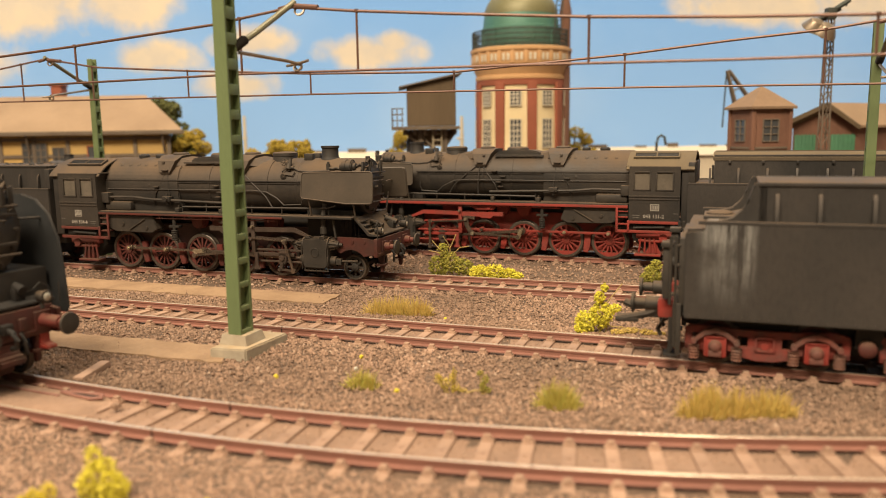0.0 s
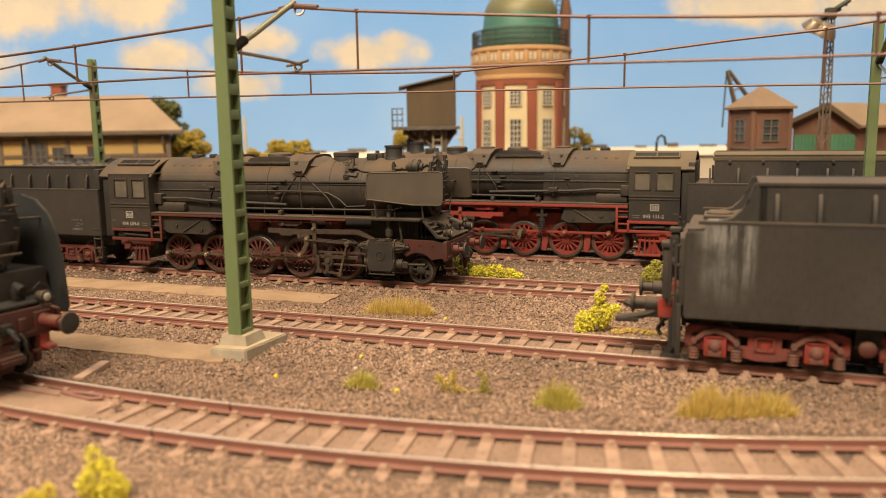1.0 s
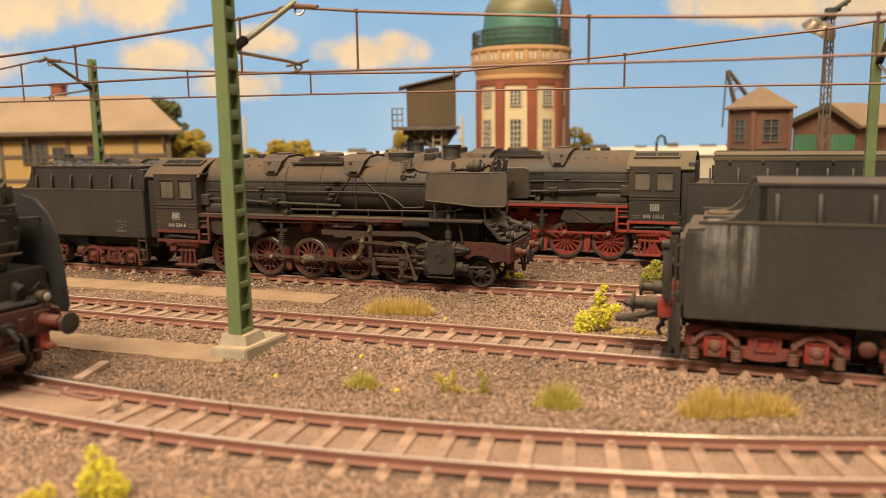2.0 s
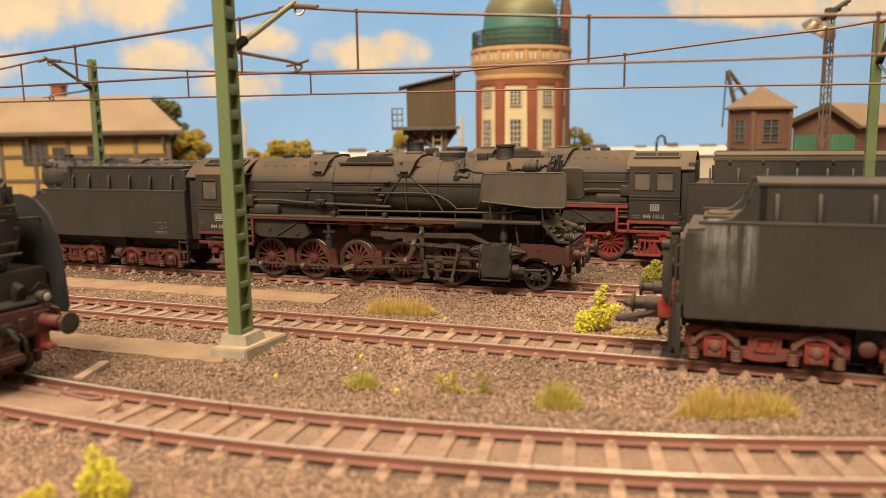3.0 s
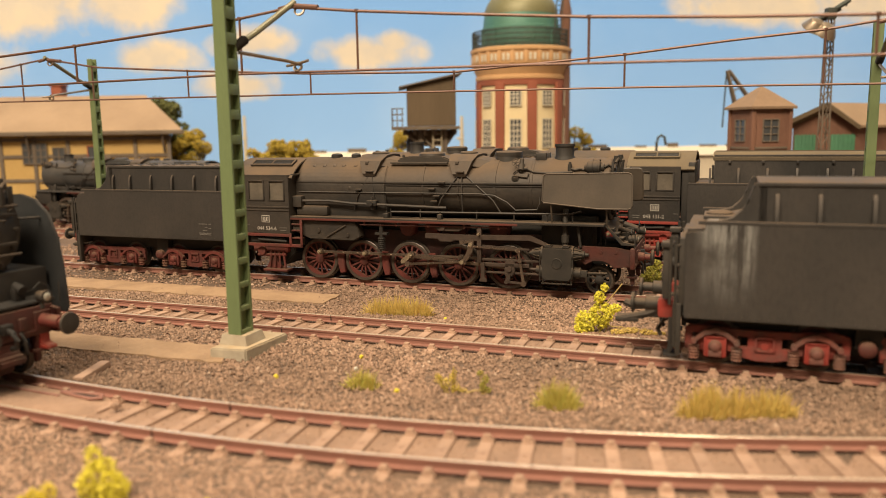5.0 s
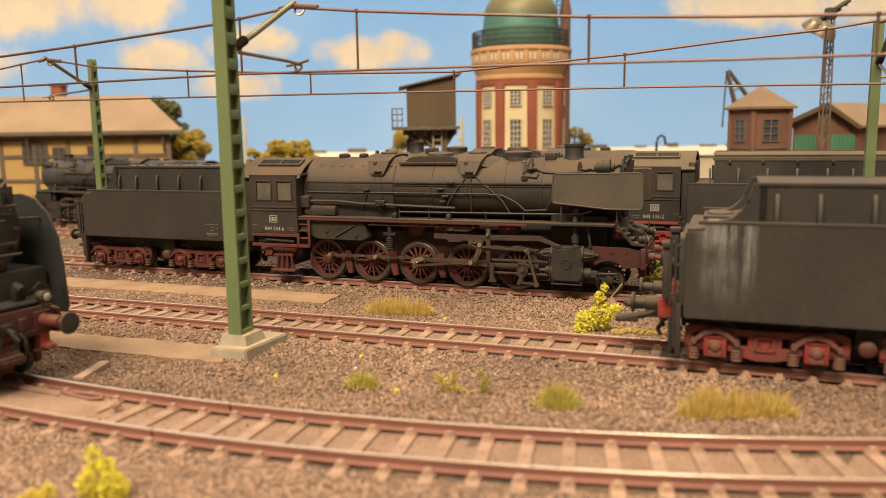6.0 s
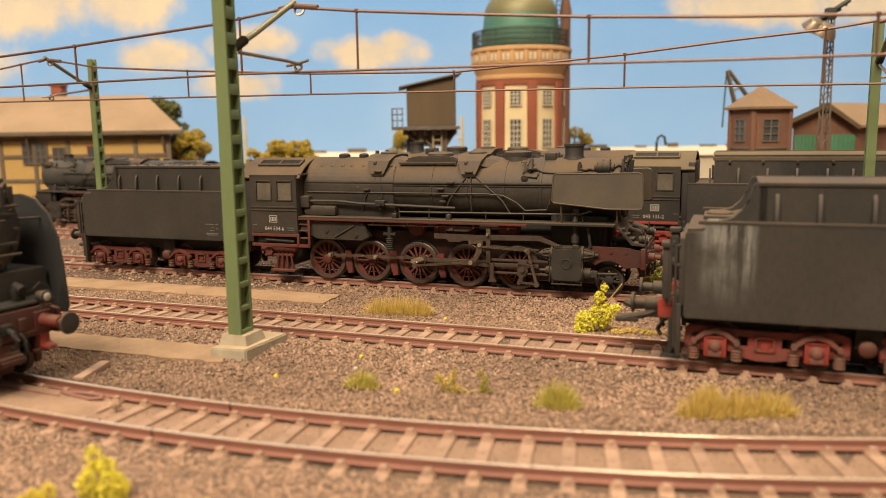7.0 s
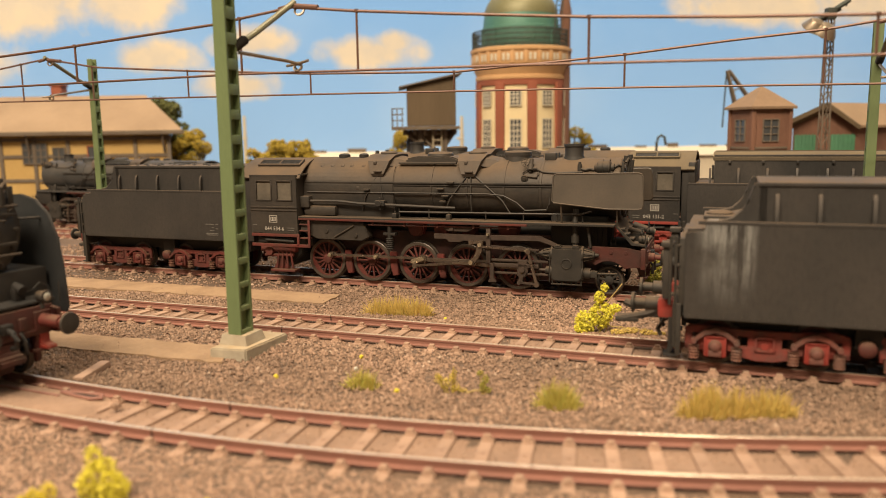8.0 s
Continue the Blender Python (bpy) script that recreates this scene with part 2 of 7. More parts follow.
def track(number, fn, x0, x1, pitch, label, step=6.0, anchor=0.0):
    t = tagged(new("track_%d" % number), label, "railway track", "", "structure")
    pts = path_of(fn, x0, x1, step)
    for sg in (-1, 1):
        bm = B()
        sweep(bm, pts, RAIL_SECTION, sg * GAUGE)
        r = part("rail", bm, RAIL, t, smooth=20)
        bm = B()
        sweep(bm, pts, HEAD_SECTION, sg * GAUGE)
        part("rail_head", bm, RAILTOP, r, "shiny worn running surface", smooth=20)
    bm = B()
    sweep(bm, pts, [(-9.6, -5), (9.6, -5), (9.6, -2.95), (7.4, -2.85), (0, -2.75), (-7.4, -2.85), (-9.6, -2.95)], 0)
    part("track_bed", bm, BED, t, "sandy ballast between the rails", smooth=60)
    # sleepers at an even pitch along the curve
    rnd = random.Random(number)
    for way in (1, -1):
        x = anchor + (0 if way > 0 else -pitch * 0.95)
        while x0 + 1 < x < x1 - 1:
            k = (fn(x + 0.5) - fn(x - 0.5))
            o = new("sleeper", SLEEPER_MESH)
            o.parent = t
            o.matrix_basis = place(x, fn(x), rnd.uniform(-0.08, 0.05), 0, 0, math.degrees(math.atan(k)) + rnd.uniform(-0.8, 0.8))
            x += way * pitch / math.hypot(1, k)
    return t


f2, f3, f4, f5 = line_centre(Y2, A2), line_centre(Y3, A3), line_centre(Y4, A4), line_centre(Y5, A4)


# ---------------------------------------------------------------- ground
def ground_height(x, y):
    h = -3.0
    for fn in (t1_centre, f2, f3, f4, f5):
        d = abs(y - fn(x)) * 0.94
        h = max(h, -3.1 if d < 9.4 else -3.0 + 0.85 * max(0.0, min(1.0, (d - 11.0) / 1.8)) - max(0.0, d - 15.6) * 0.07)
    return h + 0.35 * noise.noise(Vector((x * 0.09, y * 0.09, 0))) + 0.22 * noise.noise(Vector((x * 0.5, y * 0.5, 3)))


def ground_sheet():
    bm = B()
    def grid(x0, x1, y0, y1, st, fn):
        nx, ny = int(round((x1 - x0) / st)), int(round((y1 - y0) / st))
        vs = [[bm.verts.new((x0 + i * st, y0 + j * st, fn(x0 + i * st, y0 + j * st))) for i in range(nx + 1)] for j in range(ny + 1)]
        for j in range(ny):
            for i in range(nx):
                bm.faces.new((vs[j][i], vs[j][i + 1], vs[j + 1][i + 1], vs[j + 1][i]))
    def land(x, y):
        inner = max(0.0, min(1.0, (340 - abs(x)) / 60, (y - 20) / 40, (560 - y) / 60))
        return ground_height(x, y) * inner - 3.2 * (1 - inner)
    grid(-340, 340, 20, 560, 2.5, land)
    # flat table top round the modelled part, down to a skirt
    for x0, x1, y0, y1 in ((-900, -340, 20, 1000), (340, 900, 20, 1000), (-340, 340, 560, 1000)):
        a = [bm.verts.new((x, y, -3.2)) for x, y in ((x0, y0), (x1, y0), (x1, y1), (x0, y1))]
        bm.faces.new(a)
    return tagged(part("ground", bm, SOIL, smooth=80), "brown gravelly soil covering the railway yard", "ground", "", "structure")


ground_sheet()


def flat_strip(name, pts, z0, z1, material, label):
    bm = B()
    ragged = []
    for (xa, ya), (xb, yb) in zip(pts, pts[1:] + pts[:1]):
        n = max(2, int(math.hypot(xb - xa, yb - ya) / 3))
        for k in range(n):
            x, y = xa + (xb - xa) * k / n, ya + (yb - ya) * k / n
            ragged.append((x + 1.4 * noise.noise(Vector((x * 0.2, y * 0.2, 1))), y + 1.9 * noise.noise(Vector((x * 0.25, y * 0.25, 7)))))
    prism(bm, ragged, "z", z0, z1, 0.0)
    return tagged(part(name, bm, material), label, "path", "", "structure")


def stone_shape(rng):
    v = np.array([[1, 0, 0], [-1, 0, 0], [0, 1, 0], [0, -1, 0], [0, 0, 1], [0, 0, -1]], float)
    return v * rng.uniform(0.6, 1.3, (6, 1)) + rng.uniform(-0.25, 0.25, (6, 3))


STONE_FACES = np.array([[0, 2, 4], [2, 1, 4], [1, 3, 4], [3, 0, 4], [2, 0, 5], [1, 2, 5], [3, 1, 5], [0, 3, 5]])


def scatter_stones(count, seed, keep, size, region, material, label, name="ballast"):
    """Loose stones as one sheet of stuff, laid on the ground where keep(x, y) gives a chance."""
    rng = np.random.default_rng(seed)
    x0, x1, y0, y1 = region
    V, F, n = [], [], 0
    shapes = [stone_shape(rng) for _ in range(24)]
    xs, ys, us = rng.uniform(x0, x1, count), rng.uniform(y0, y1, count), rng.uniform(0, 1, count)
    for x, y, u in zip(xs, ys, us):
        if abs(x) > y * 0.62 + 12 or u > keep(x, y):
            continue
        r = size * rng.choice((0.55, 0.75, 0.9, 1.0, 1.25)) * rng.uniform(0.8, 1.2)
        if track_distance(x, y) < 14.6:
            r *= 0.5 if track_distance(x, y) < 11.4 else 0.8
        a = rng.uniform(0, math.tau)
        c, s = math.cos(a), math.sin(a)
        v = shapes[rng.integers(24)] * (r, r * rng.uniform(0.55, 1.0), r * rng.uniform(0.6, 1.0))
        v = np.stack((v[:, 0] * c - v[:, 1] * s + x, v[:, 0] * s + v[:, 1] * c + y, v[:, 2] + max(ground_height(x, y), -2.85 if track_distance(x, y) < 9.6 else -9) + r * rng.uniform(-0.1, 0.75)), 1)
        V.append(v)
        F.append(STONE_FACES + n)
        n += 6
    me = bpy.data.meshes.new(name)
    V, F = np.concatenate(V) * MM, np.concatenate(F)
    me.from_pydata(V.tolist(), [], F.tolist())
    me.materials.append(material)
    return tagged(new(name, me), label, "gravel", "", "stuff")


def island_stone(name, a, b, c, patches=0.7):
    m, nt, p = nodes_of(name)
    g = nt.nodes.new("ShaderNodeNewGeometry")
    tc = nt.nodes.new("ShaderNodeTexCoord")
    r = g.outputs["Random Per Island"]
    col = mixrgb(nt, ramp(nt, r, 0.0, 0.8), a, b)
    col = mixrgb(nt, ramp(nt, r, 0.97, 0.99), col, c)
    big = noise_tex(nt, tc.outputs["Object"], 14, 4)
    col = mixrgb(nt, mul(nt, ramp(nt, big, 0.42, 0.66), patches), col, (0.10, 0.066, 0.044))
    link(nt, col, p.inputs["Base Color"])
    p.inputs["Roughness"].default_value = 0.9
    return m


STONES = island_stone("ballast_stone", (0.175, 0.111, 0.076), (0.385, 0.250, 0.173), (0.54, 0.40, 0.30), 0.6)
PALE_STONES = island_stone("pale_ballast_stone", (0.33, 0.210, 0.145), (0.49, 0.322, 0.228), (0.60, 0.43, 0.32), 0.3)


def track_distance(x, y):
    return min(abs(y - fn(x)) * 0.94 for fn in (t1_centre, f2, f3, f4))


STRIPS = []


def in_strip(x, y):
    for pts in STRIPS:
        inside = False
        for i in range(len(pts)):
            (xa, ya), (xb, yb) = pts[i], pts[i - 1]
            if (ya > y) != (yb > y) and x < (xb - xa) * (y - ya) / (yb - ya) + xa:
                inside = not inside
        if inside:
            return True
    return False


def stone_chance(x, y):
    d = track_distance(x, y)
    if in_strip(x, y):
        return 0.06
    if d < 7.6:
        return 0.35
    if d < 9.8:
        return 0.03
    if d < 11.6:
        return 0.4
    if d < 15:
        return 0.85
    return 1.0


# ---------------------------------------------------------------- locomotives and tenders (local x forward, z from rail top)
def wheel_mesh(r, balance=True):
    """Spoked wheel round the local y axis, outer face towards -y; returns centre and tyre meshes."""
    bm = B()
    rin, hub = (r * 0.78, r * 0.22) if balance else (r * 0.70, r * 0.32)
    lathe(bm, [(rin, -0.45), (r * 0.86, -0.45), (r * 0.86, 0.45), (rin, 0.45)], ALONG_Y, 36, False)
    lathe(bm, [(rin, 0.45), (rin, -0.45)], ALONG_Y, 36, False)
    lathe(bm, [(hub * 0.6, -0.95), (hub, -0.75), (hub, 0.5), (hub * 0.6, 0.5)], ALONG_Y, 16)
    if balance:
        pts = [(rin * 1.02 * math.cos(a), rin * 1.02 * math.sin(a)) for a in np.linspace(radians(142), radians(218), 8)]
        prism(bm, pts, "y", -0.42, 0.42)
        box(bm, -0.9, 4.6, -0.6, 0.3, -1.0, 1.0, 0.3)
    tb = B()
    lathe(tb, [(r * 0.85, -0.72), (r * 0.97, -0.72), (r, -0.55), (r, 0.9), (r * 1.06, 1.05), (r * 1.06, 1.4), (r * 0.85, 1.4)], ALONG_Y, 40, False)
    lathe(tb, [(r * 0.85, 1.4), (r * 0.85, -0.72)], ALONG_Y, 40, False)
    bmesh.ops.recalc_face_normals(tb, faces=tb.faces)
    return bm, tb


TYRE = surface("oily_tyre_steel", (0.075, 0.062, 0.052), (0.13, 0.105, 0.085), 0.38, 0.4, 120, 1200, 0.03)
DRIVERS = (-32.8, -52.3, -71.8, -91.4, -110.9)
DR, CRANK, REACH = 8.05, 3.8, 38.8


def mirrored(sg):
    return Matrix.Diagonal((1, sg, 1, 1))


def flip(bm, sg):
    """Near side is built at negative y; the far side is its mirror."""
    if sg > 0:
        bmesh.ops.transform(bm, matrix=mirrored(-1), verts=bm.verts)
        bmesh.ops.reverse_faces(bm, faces=bm.faces)
    return bm


def arc(cx, cz, r, a0, a1, n, ky=1.0):
    return [(cx + r * math.cos(radians(a)), cz + r * ky * math.sin(radians(a))) for a in np.linspace(a0, a1, n)]


def make_locomotive(at, label, number, red, defl="short", phase=35.0, group="steam locomotives", roof_paint=None, paint=None):
    BLACK = paint or PAINT
    loco = thing("steam_locomotive", at, label, "steam locomotive", group)
    keyed = {"wheels": [], "rods": [], "mains": [], "cross": [], "levers": [], "eccs": []}
    RD = red
    # boiler barrel with smokebox, firebox shoulder and bands
    bm = B()
    X = Matrix.Translation((0, 0, 36.3)) @ ALONG_X
    lathe(bm, [(8, 3.2), (10.9, 3.0), (11.2, 2.6), (11.2, -24), (11.35, -24.2), (11.35, -25), (11.2, -25.2), (11.2, -82)], X, 48)
    prism(bm, [(-10.6, 24), (-11.6, 34), *arc(0, 36.3, 11.7, 185, -5, 25)[0:25], (11.6, 34), (10.6, 24)], "x", -120, -81, 0.35)
    boiler = part("boiler", bm, BLACK, loco, "dusty black boiler, browner on top")
    for x in (-38, -52, -66, -81.5):
        b2 = B()
        lathe(b2, [(11.15, -0.35), (11.42, -0.3), (11.42, 0.3), (11.15, 0.35)], Matrix.Translation((x, 0, 36.3)) @ ALONG_X, 48, False)
        part("boiler_band", b2, BLACK, boiler)
    # smokebox door
    bm = B()
    lathe(bm, [(9.2, 0), (9.0, 0.7), (6, 1.5), (2, 2.0), (0.6, 2.1)], Matrix.Translation((3.1, 0, 36.0)) @ ALONG_X, 40)
    for a in range(0, 360, 30):
        m = Matrix.Translation((3.6, 9.0 * math.cos(radians(a)), 36 + 9.0 * math.sin(radians(a))))
        box(bm, -0.4, 0.7, -0.7, 0.7, -0.35, 0.35, 0.1, m @ Matrix.Rotation(radians(a), 4, "X"))
    box(bm, 3.4, 5.0, -7.5, 8.5, 39.3, 40.1, 0.15)
    box(bm, 3.4, 5.0, -7.5, 8.5, 32.3, 33.1, 0.15)
    rod(bm, (5, 0, 36), (6.3, 0, 36), 0.6)
    pipe(bm, [(5.2, -5, 37.5), (6, -4.8, 38.6), (6, 4.8, 38.6), (5.2, 5, 37.5)], 0.22, 6)
    for z in (30.2, 41.8):
        rod(bm, (4.2, -8.8, z), (5.4, 8.8, z), 0.3, 8)
    part("smokebox_door", bm, BLACK, loco)
    # chimney, domes, sand boxes
    bm = B()
    lathe(bm, [(4.4, -1.5), (3.7, 0.2), (3.3, 0.8), (3.3, 4.0), (3.65, 4.2), (3.65, 5.0), (3.0, 5.0), (2.9, 1.5)], Matrix.Translation((-14.6, 0, 47.4)), 28)
    part("chimney", bm, DEEP, loco, "short sooty chimney")
    for x in (-50.5, -87):
        bm = B()
        for sg in (-1, 1):
            saddle = [(x - 6.5, 0, 49.2), (x + 5, 0, 49.2), (x - 6.2, sg * 5.8, 48.9), (x + 4.8, sg * 5.8, 48.9), (x - 5.2, sg * 9.8, 46.8), (x + 3.8, sg * 9.8, 46.8), (x - 3.4, sg * 11.6, 42.0), (x + 2.0, sg * 11.6, 42.0),
                      (x - 2.6, sg * 11.0, 40.9), (x + 1.4, sg * 11.0, 40.9), (x - 4, 0, 40), (x + 3, 0, 40)]
            fairing = [(x + 4.0, 0, 48.6), (x + 4.0, sg * 6.6, 47.8), (x + 3.0, sg * 9.0, 44.8), (x + 10.5, 0, 47.4), (x + 9.5, sg * 4.6, 46.4), (x + 6.5, sg * 7.6, 44.4), (x + 3, 0, 42)]
            for hull in (saddle, fairing):
                r = bmesh.ops.convex_hull(bm, input=[bm.verts.new(p) for p in hull])
                bmesh.ops.delete(bm, geom=[g for g in r["geom_interior"] + r["geom_unused"] if isinstance(g, bmesh.types.BMVert)], context="VERTS")
            box(bm, x - 2.0, x + 1.2, sg * 11.6 - 0.6, sg * 11.6 + 0.6, 42.6, 43.1, 0.12)
            box(bm, x - 2.6, x - 1.4, sg * 10.2 - 0.5, sg * 10.2 + 0.5, 45.6, 46.6, 0.15)
        bmesh.ops.recalc_face_normals(bm, faces=bm.faces)
        lathe(bm, [(3.4, -0.6), (3.4, 0.5), (2.9, 0.9), (0.4, 1.0)], Matrix.Translation((x - 0.6, 0, 49.1)), 20)
        part("sand_box", bm, BROWNED, loco, "rust-browned sand box")
    bm = B()
    lathe(bm, [(5.6, -2.5), (5.2, 1.0), (4.9, 2.4), (4.2, 2.9), (1.5, 3.1)], Matrix.Translation((-66, 0, 46.8)), 28)
    lathe(bm, [(5.4, -2.5), (4.9, 1.2), (5.1, 1.4), (5.1, 2.6), (4.4, 3.0), (1.5, 3.2)], Matrix.Translation((-35.5, 0, 47.0)), 28)
    for sg in (-1, 1):
        box(bm, -80, -57, sg * 7.6 - 0.9, sg * 7.6 + 0.9, 45.6, 46.2, 0.12)
        box(bm, -24.5, -20.5, sg * 3.0 - 1.2, sg * 3.0 + 1.2, 46.5, 49.4, 0.4)
    prism(bm, [(-79, 44.5), (-78, 47.4), (-74, 48.3), (-60, 48.3), (-57, 47.2), (-56, 44.5)], "y", -5.6, 5.6, 0.5)
    part("steam_dome", bm, BLACK, loco)
    for x, r in ((-106.5, 2.3), (-98, 1.9)):
        bm = B()
        lathe(bm, [(r, -1), (r, 1.0), (r * 0.7, 1.5), (0.3, 1.6)], Matrix.Translation((x, -1, 47.8)), 18)
        part("safety_valve", bm, DEEP, loco)
    bm = B()
    lathe(bm, [(1.35, -0.2), (1.5, -0.2), (1.5, 0.2), (1.35, 0.2)], Matrix.Translation((-30.4, -9.6, 46.2)) @ Matrix.Rotation(radians(62), 4, "X"), 18, False)
    for a in (0, 60, 120):
        m = Matrix.Translation((-30.4, -9.6, 46.2)) @ Matrix.Rotation(radians(62), 4, "X") @ Matrix.Rotation(radians(a), 4, "Z")
        box(bm, -1.4, 1.4, -0.14, 0.14, -0.14, 0.14, 0, m)
    rod(bm, (-30.4, -8.4, 45.2), (-30.4, -9.8, 46.4), 0.3, 8)
    rod(bm, (-28.4, -9.4, 42.6), (-28.4, -8.0, 47.4), 0.75, 12)
    rod(bm, (-29.6, -9.6, 44.0), (-26.2, -9.2, 44.0), 0.7, 12)
    rod(bm, (-28.4, -9.9, 43.4), (-28.4, -9.0, 45.4), 1.15, 14)
    pipe(bm, [(-26.4, -9.3, 44.0), (-24, -9.4, 42.8), (-19, -9.6, 42.4), (-10, -9.4, 42.8)], 0.45, 8)
    pipe(bm, [(-29.6, -9.6, 44.0), (-31, -10.2, 42.4), (-30, -10.6, 41.4), (-26, -10.8, 41.0), (-25.6, -10.2, 42.4)], 0.3, 6)
    rod(bm, (-30.4, -10.0, 40.6), (-30.4, -11.0, 40.4), 1.25, 16)
    rod(bm, (-30.4, -10.9, 40.4), (-30.4, -11.3, 40.3), 0.6, 12)
    fit = part("steam_valve", bm, DUSTY, loco)
    twin = new("steam_valve", fit.data)
    twin.parent, twin.matrix_basis = loco, mirrored(-1)
    bm = B()
    lathe(bm, [(0.6, -3.6), (1.5, -3.4), (1.7, -2.6), (2.4, -2.3), (2.6, -0.8), (2.6, 1.0), (2.2, 2.0), (1.5, 2.3), (1.4, 3.2), (0.5, 3.4)], Matrix.Translation((-2.4, -8.2, 44.4)) @ ALONG_X, 24)
    for x in (-3.0, -0.8):
        lathe(bm, [(2.55, -0.2), (2.85, -0.2), (2.85, 0.2), (2.55, 0.2)], Matrix.Translation((x, -8.2, 44.4)) @ ALONG_X, 24, False)
    box(bm, -4.0, 0.4, -9.6, -6.8, 41.6, 43.2, 0.3)
    rod(bm, (-11.0, -8.8, 42.6), (-11.0, -8.8, 45.6), 0.8, 12)
    rod(bm, (-11.0, -8.8, 45.4), (-11.0, -8.8, 46.4), 0.5, 10)
    pipe(bm, [(-11.0, -8.9, 44.0), (-9, -9.0, 43.6), (-7.4, -9.0, 44.0), (-6, -8.8, 43.6)], 0.55, 8)
    pipe(bm, [(0.9, -8.2, 44.6), (2.2, -7.8, 45.4), (3.0, -7.2, 44.6), (3.2, -7.0, 42)], 0.5, 8)
    box(bm, 3.4, 4.2, -9.0, -7.8, 41, 46.4, 0.2)
    pipe(bm, [(4.6, -6.6, 46.0), (5.2, -5.8, 47.4), (5.6, -5.0, 46.4), (5.0, -5.2, 42)], 0.55, 8)
    rod(bm, (4.6, -5.4, 46.2), (4.6, -5.4, 48.4), 0.9, 12)
    fit = part("feed_pump", bm, DUSTY, loco)
    twin = new("feed_pump", fit.data)
    twin.parent, twin.matrix_basis = loco, mirrored(-1)
    # boiler pipes and fittings on both sides
    for sg in (-1, 1):
        bm = B()
        box(bm, -119, -19, -11.75, -10.6, 38.3, 38.9, 0.12)
        box(bm, -119, -19, -11.5, -10.9, 37.5, 37.9, 0.1)
        pipe(bm, [(-118, -11.8, 34.7), (-44, -11.9, 34.9), (-38, -11.9, 34.4), (-33, -12, 32), (-30, -12.1, 29.4)], 0.28, 6)
        pipe(bm, [(-120, -13.2, 31.2), (-104, -13.0, 31.4), (-95, -12.8, 30.6), (-56, -12.8, 29.6)], 0.55, 8)
        pipe(bm, [(-78, -13.4, 27.8), (-30, -13.6, 28.2), (-10, -13.6, 28.4), (-6, -13.6, 29.5)], 0.4, 6)
        for x0, dx in ((-51.3, -9.0), (-50.6, 0.6), (-49.9, 14.5), (-87.6, -6.5), (-86.8, 1.5)):
            pipe(bm, [(x0, -10.3, 42.2), (x0 + dx * 0.35, -11.4, 38), (x0 + dx * 0.8, -11.8, 32.5), (x0 + dx, -11.6, 28)], 0.3, 6)
        pipe(bm, [(-30, -12.1, 29.2), (-22, -12.2, 29.6), (-21, -12.2, 31.5), (-21, -12, 34)], 0.3, 6)
        for x in (-78, -66, -44, -30, -18, -9):
            rod(bm, (x, -13.5, 25), (x, -13.5, 29), 0.25, 6)
        part("boiler_pipe", flip(bm, sg), PIPE, loco)
        def fitting(name, make):
            bm = B()
            make(bm)
            part(name, flip(bm, sg), BLACK, loco)
        for x, z in ((-58, 38.6), (-62, 36.2), (-60, 33.6), (-61, 31.6), (-92, 35.6)):
            fitting("step_iron", lambda bm: box(bm, x - 1.3, x + 1.3, -12.8, -10.8, z, z + 0.6, 0.15))
        for x in (-113, -108.5, -104, -100, -95):
            fitting("washout_plug", lambda bm: lathe(bm, [(0.9, -0.4), (0.8, 0.2), (0.3, 0.4)], Matrix.Translation((x, -7.8, 44.9)) @ Matrix.Rotation(radians(45), 4, "X"), 10))
        fitting("washout_plug", lambda bm: lathe(bm, [(1.1, -0.4), (1.0, 0.3), (0.4, 0.5)], Matrix.Translation((-96, -11.3, 36.4)) @ Matrix.Rotation(radians(90), 4, "X"), 12))
        def feed_valve(bm):
            box(bm, -88, -84, -14.0, -11.5, 29.8, 32, 0.3)
            rod(bm, (-86, -14.6, 30.8), (-86, -11, 30.8), 0.9)
            rod(bm, (-86, -13, 28.4), (-86, -13, 33.2), 0.5)
        fitting("feed_valve", feed_valve)
        fitting("tool_box", lambda bm: box(bm, -119.8, -116, -14.5, -11, 28.8, 33.2, 0.3))
        fitting("injector_body", lambda bm: box(bm, -119, -105, -13.6, -9, 25.6, 29.4, 1.2))
        for x, w in ((-79.5, 0.9), (-58.0, 0.8)):
            def lubricator(bm):
                box(bm, x - w, x + w, -15.4, -12.6, 25.4, 27.4, 0.3)
                rod(bm, (x, -14, 27.2), (x, -14, 28.2), 0.4, 8)
            fitting("lubricator", lubricator)
        # running board
        bm = B()
        box(bm, -119.6, 2.4, -17.0, -9.5, 24.7, 25.5, 0.12)
        part("running_board", flip(bm, sg), BLACK, loco)
        bm = B()
        box(bm, -119.6, -28 if RD is DARKRED else 2.0, -17.15, -16.6, 24.1 if RD is DARKRED else 23.7, 24.9, 0.1)
        part("board_edge", flip(bm, sg), BOARDRED if RD is DARKRED else RED, loco, "red edge strip of the running board")
        bm = B()
        prism(bm, [(-119.6, 24), (-119.6, 19.8), (-112, 16.6), (-93, 16.4), (-90, 18), (-92, 23.6)], "y", -15.6, -11, 0.3)
        for x, z in ((-108, 20), (-95.5, 18.6)):
            rod(bm, (x, -16.1, z), (x, -15, z), 0.8, 12)
        rod(bm, (-104.5, -15.9, 17.6), (-96, -15.9, 22.4), 0.3, 6)
        part("ash_pan_side", flip(bm, sg), BLACK, loco)
        bm = B()
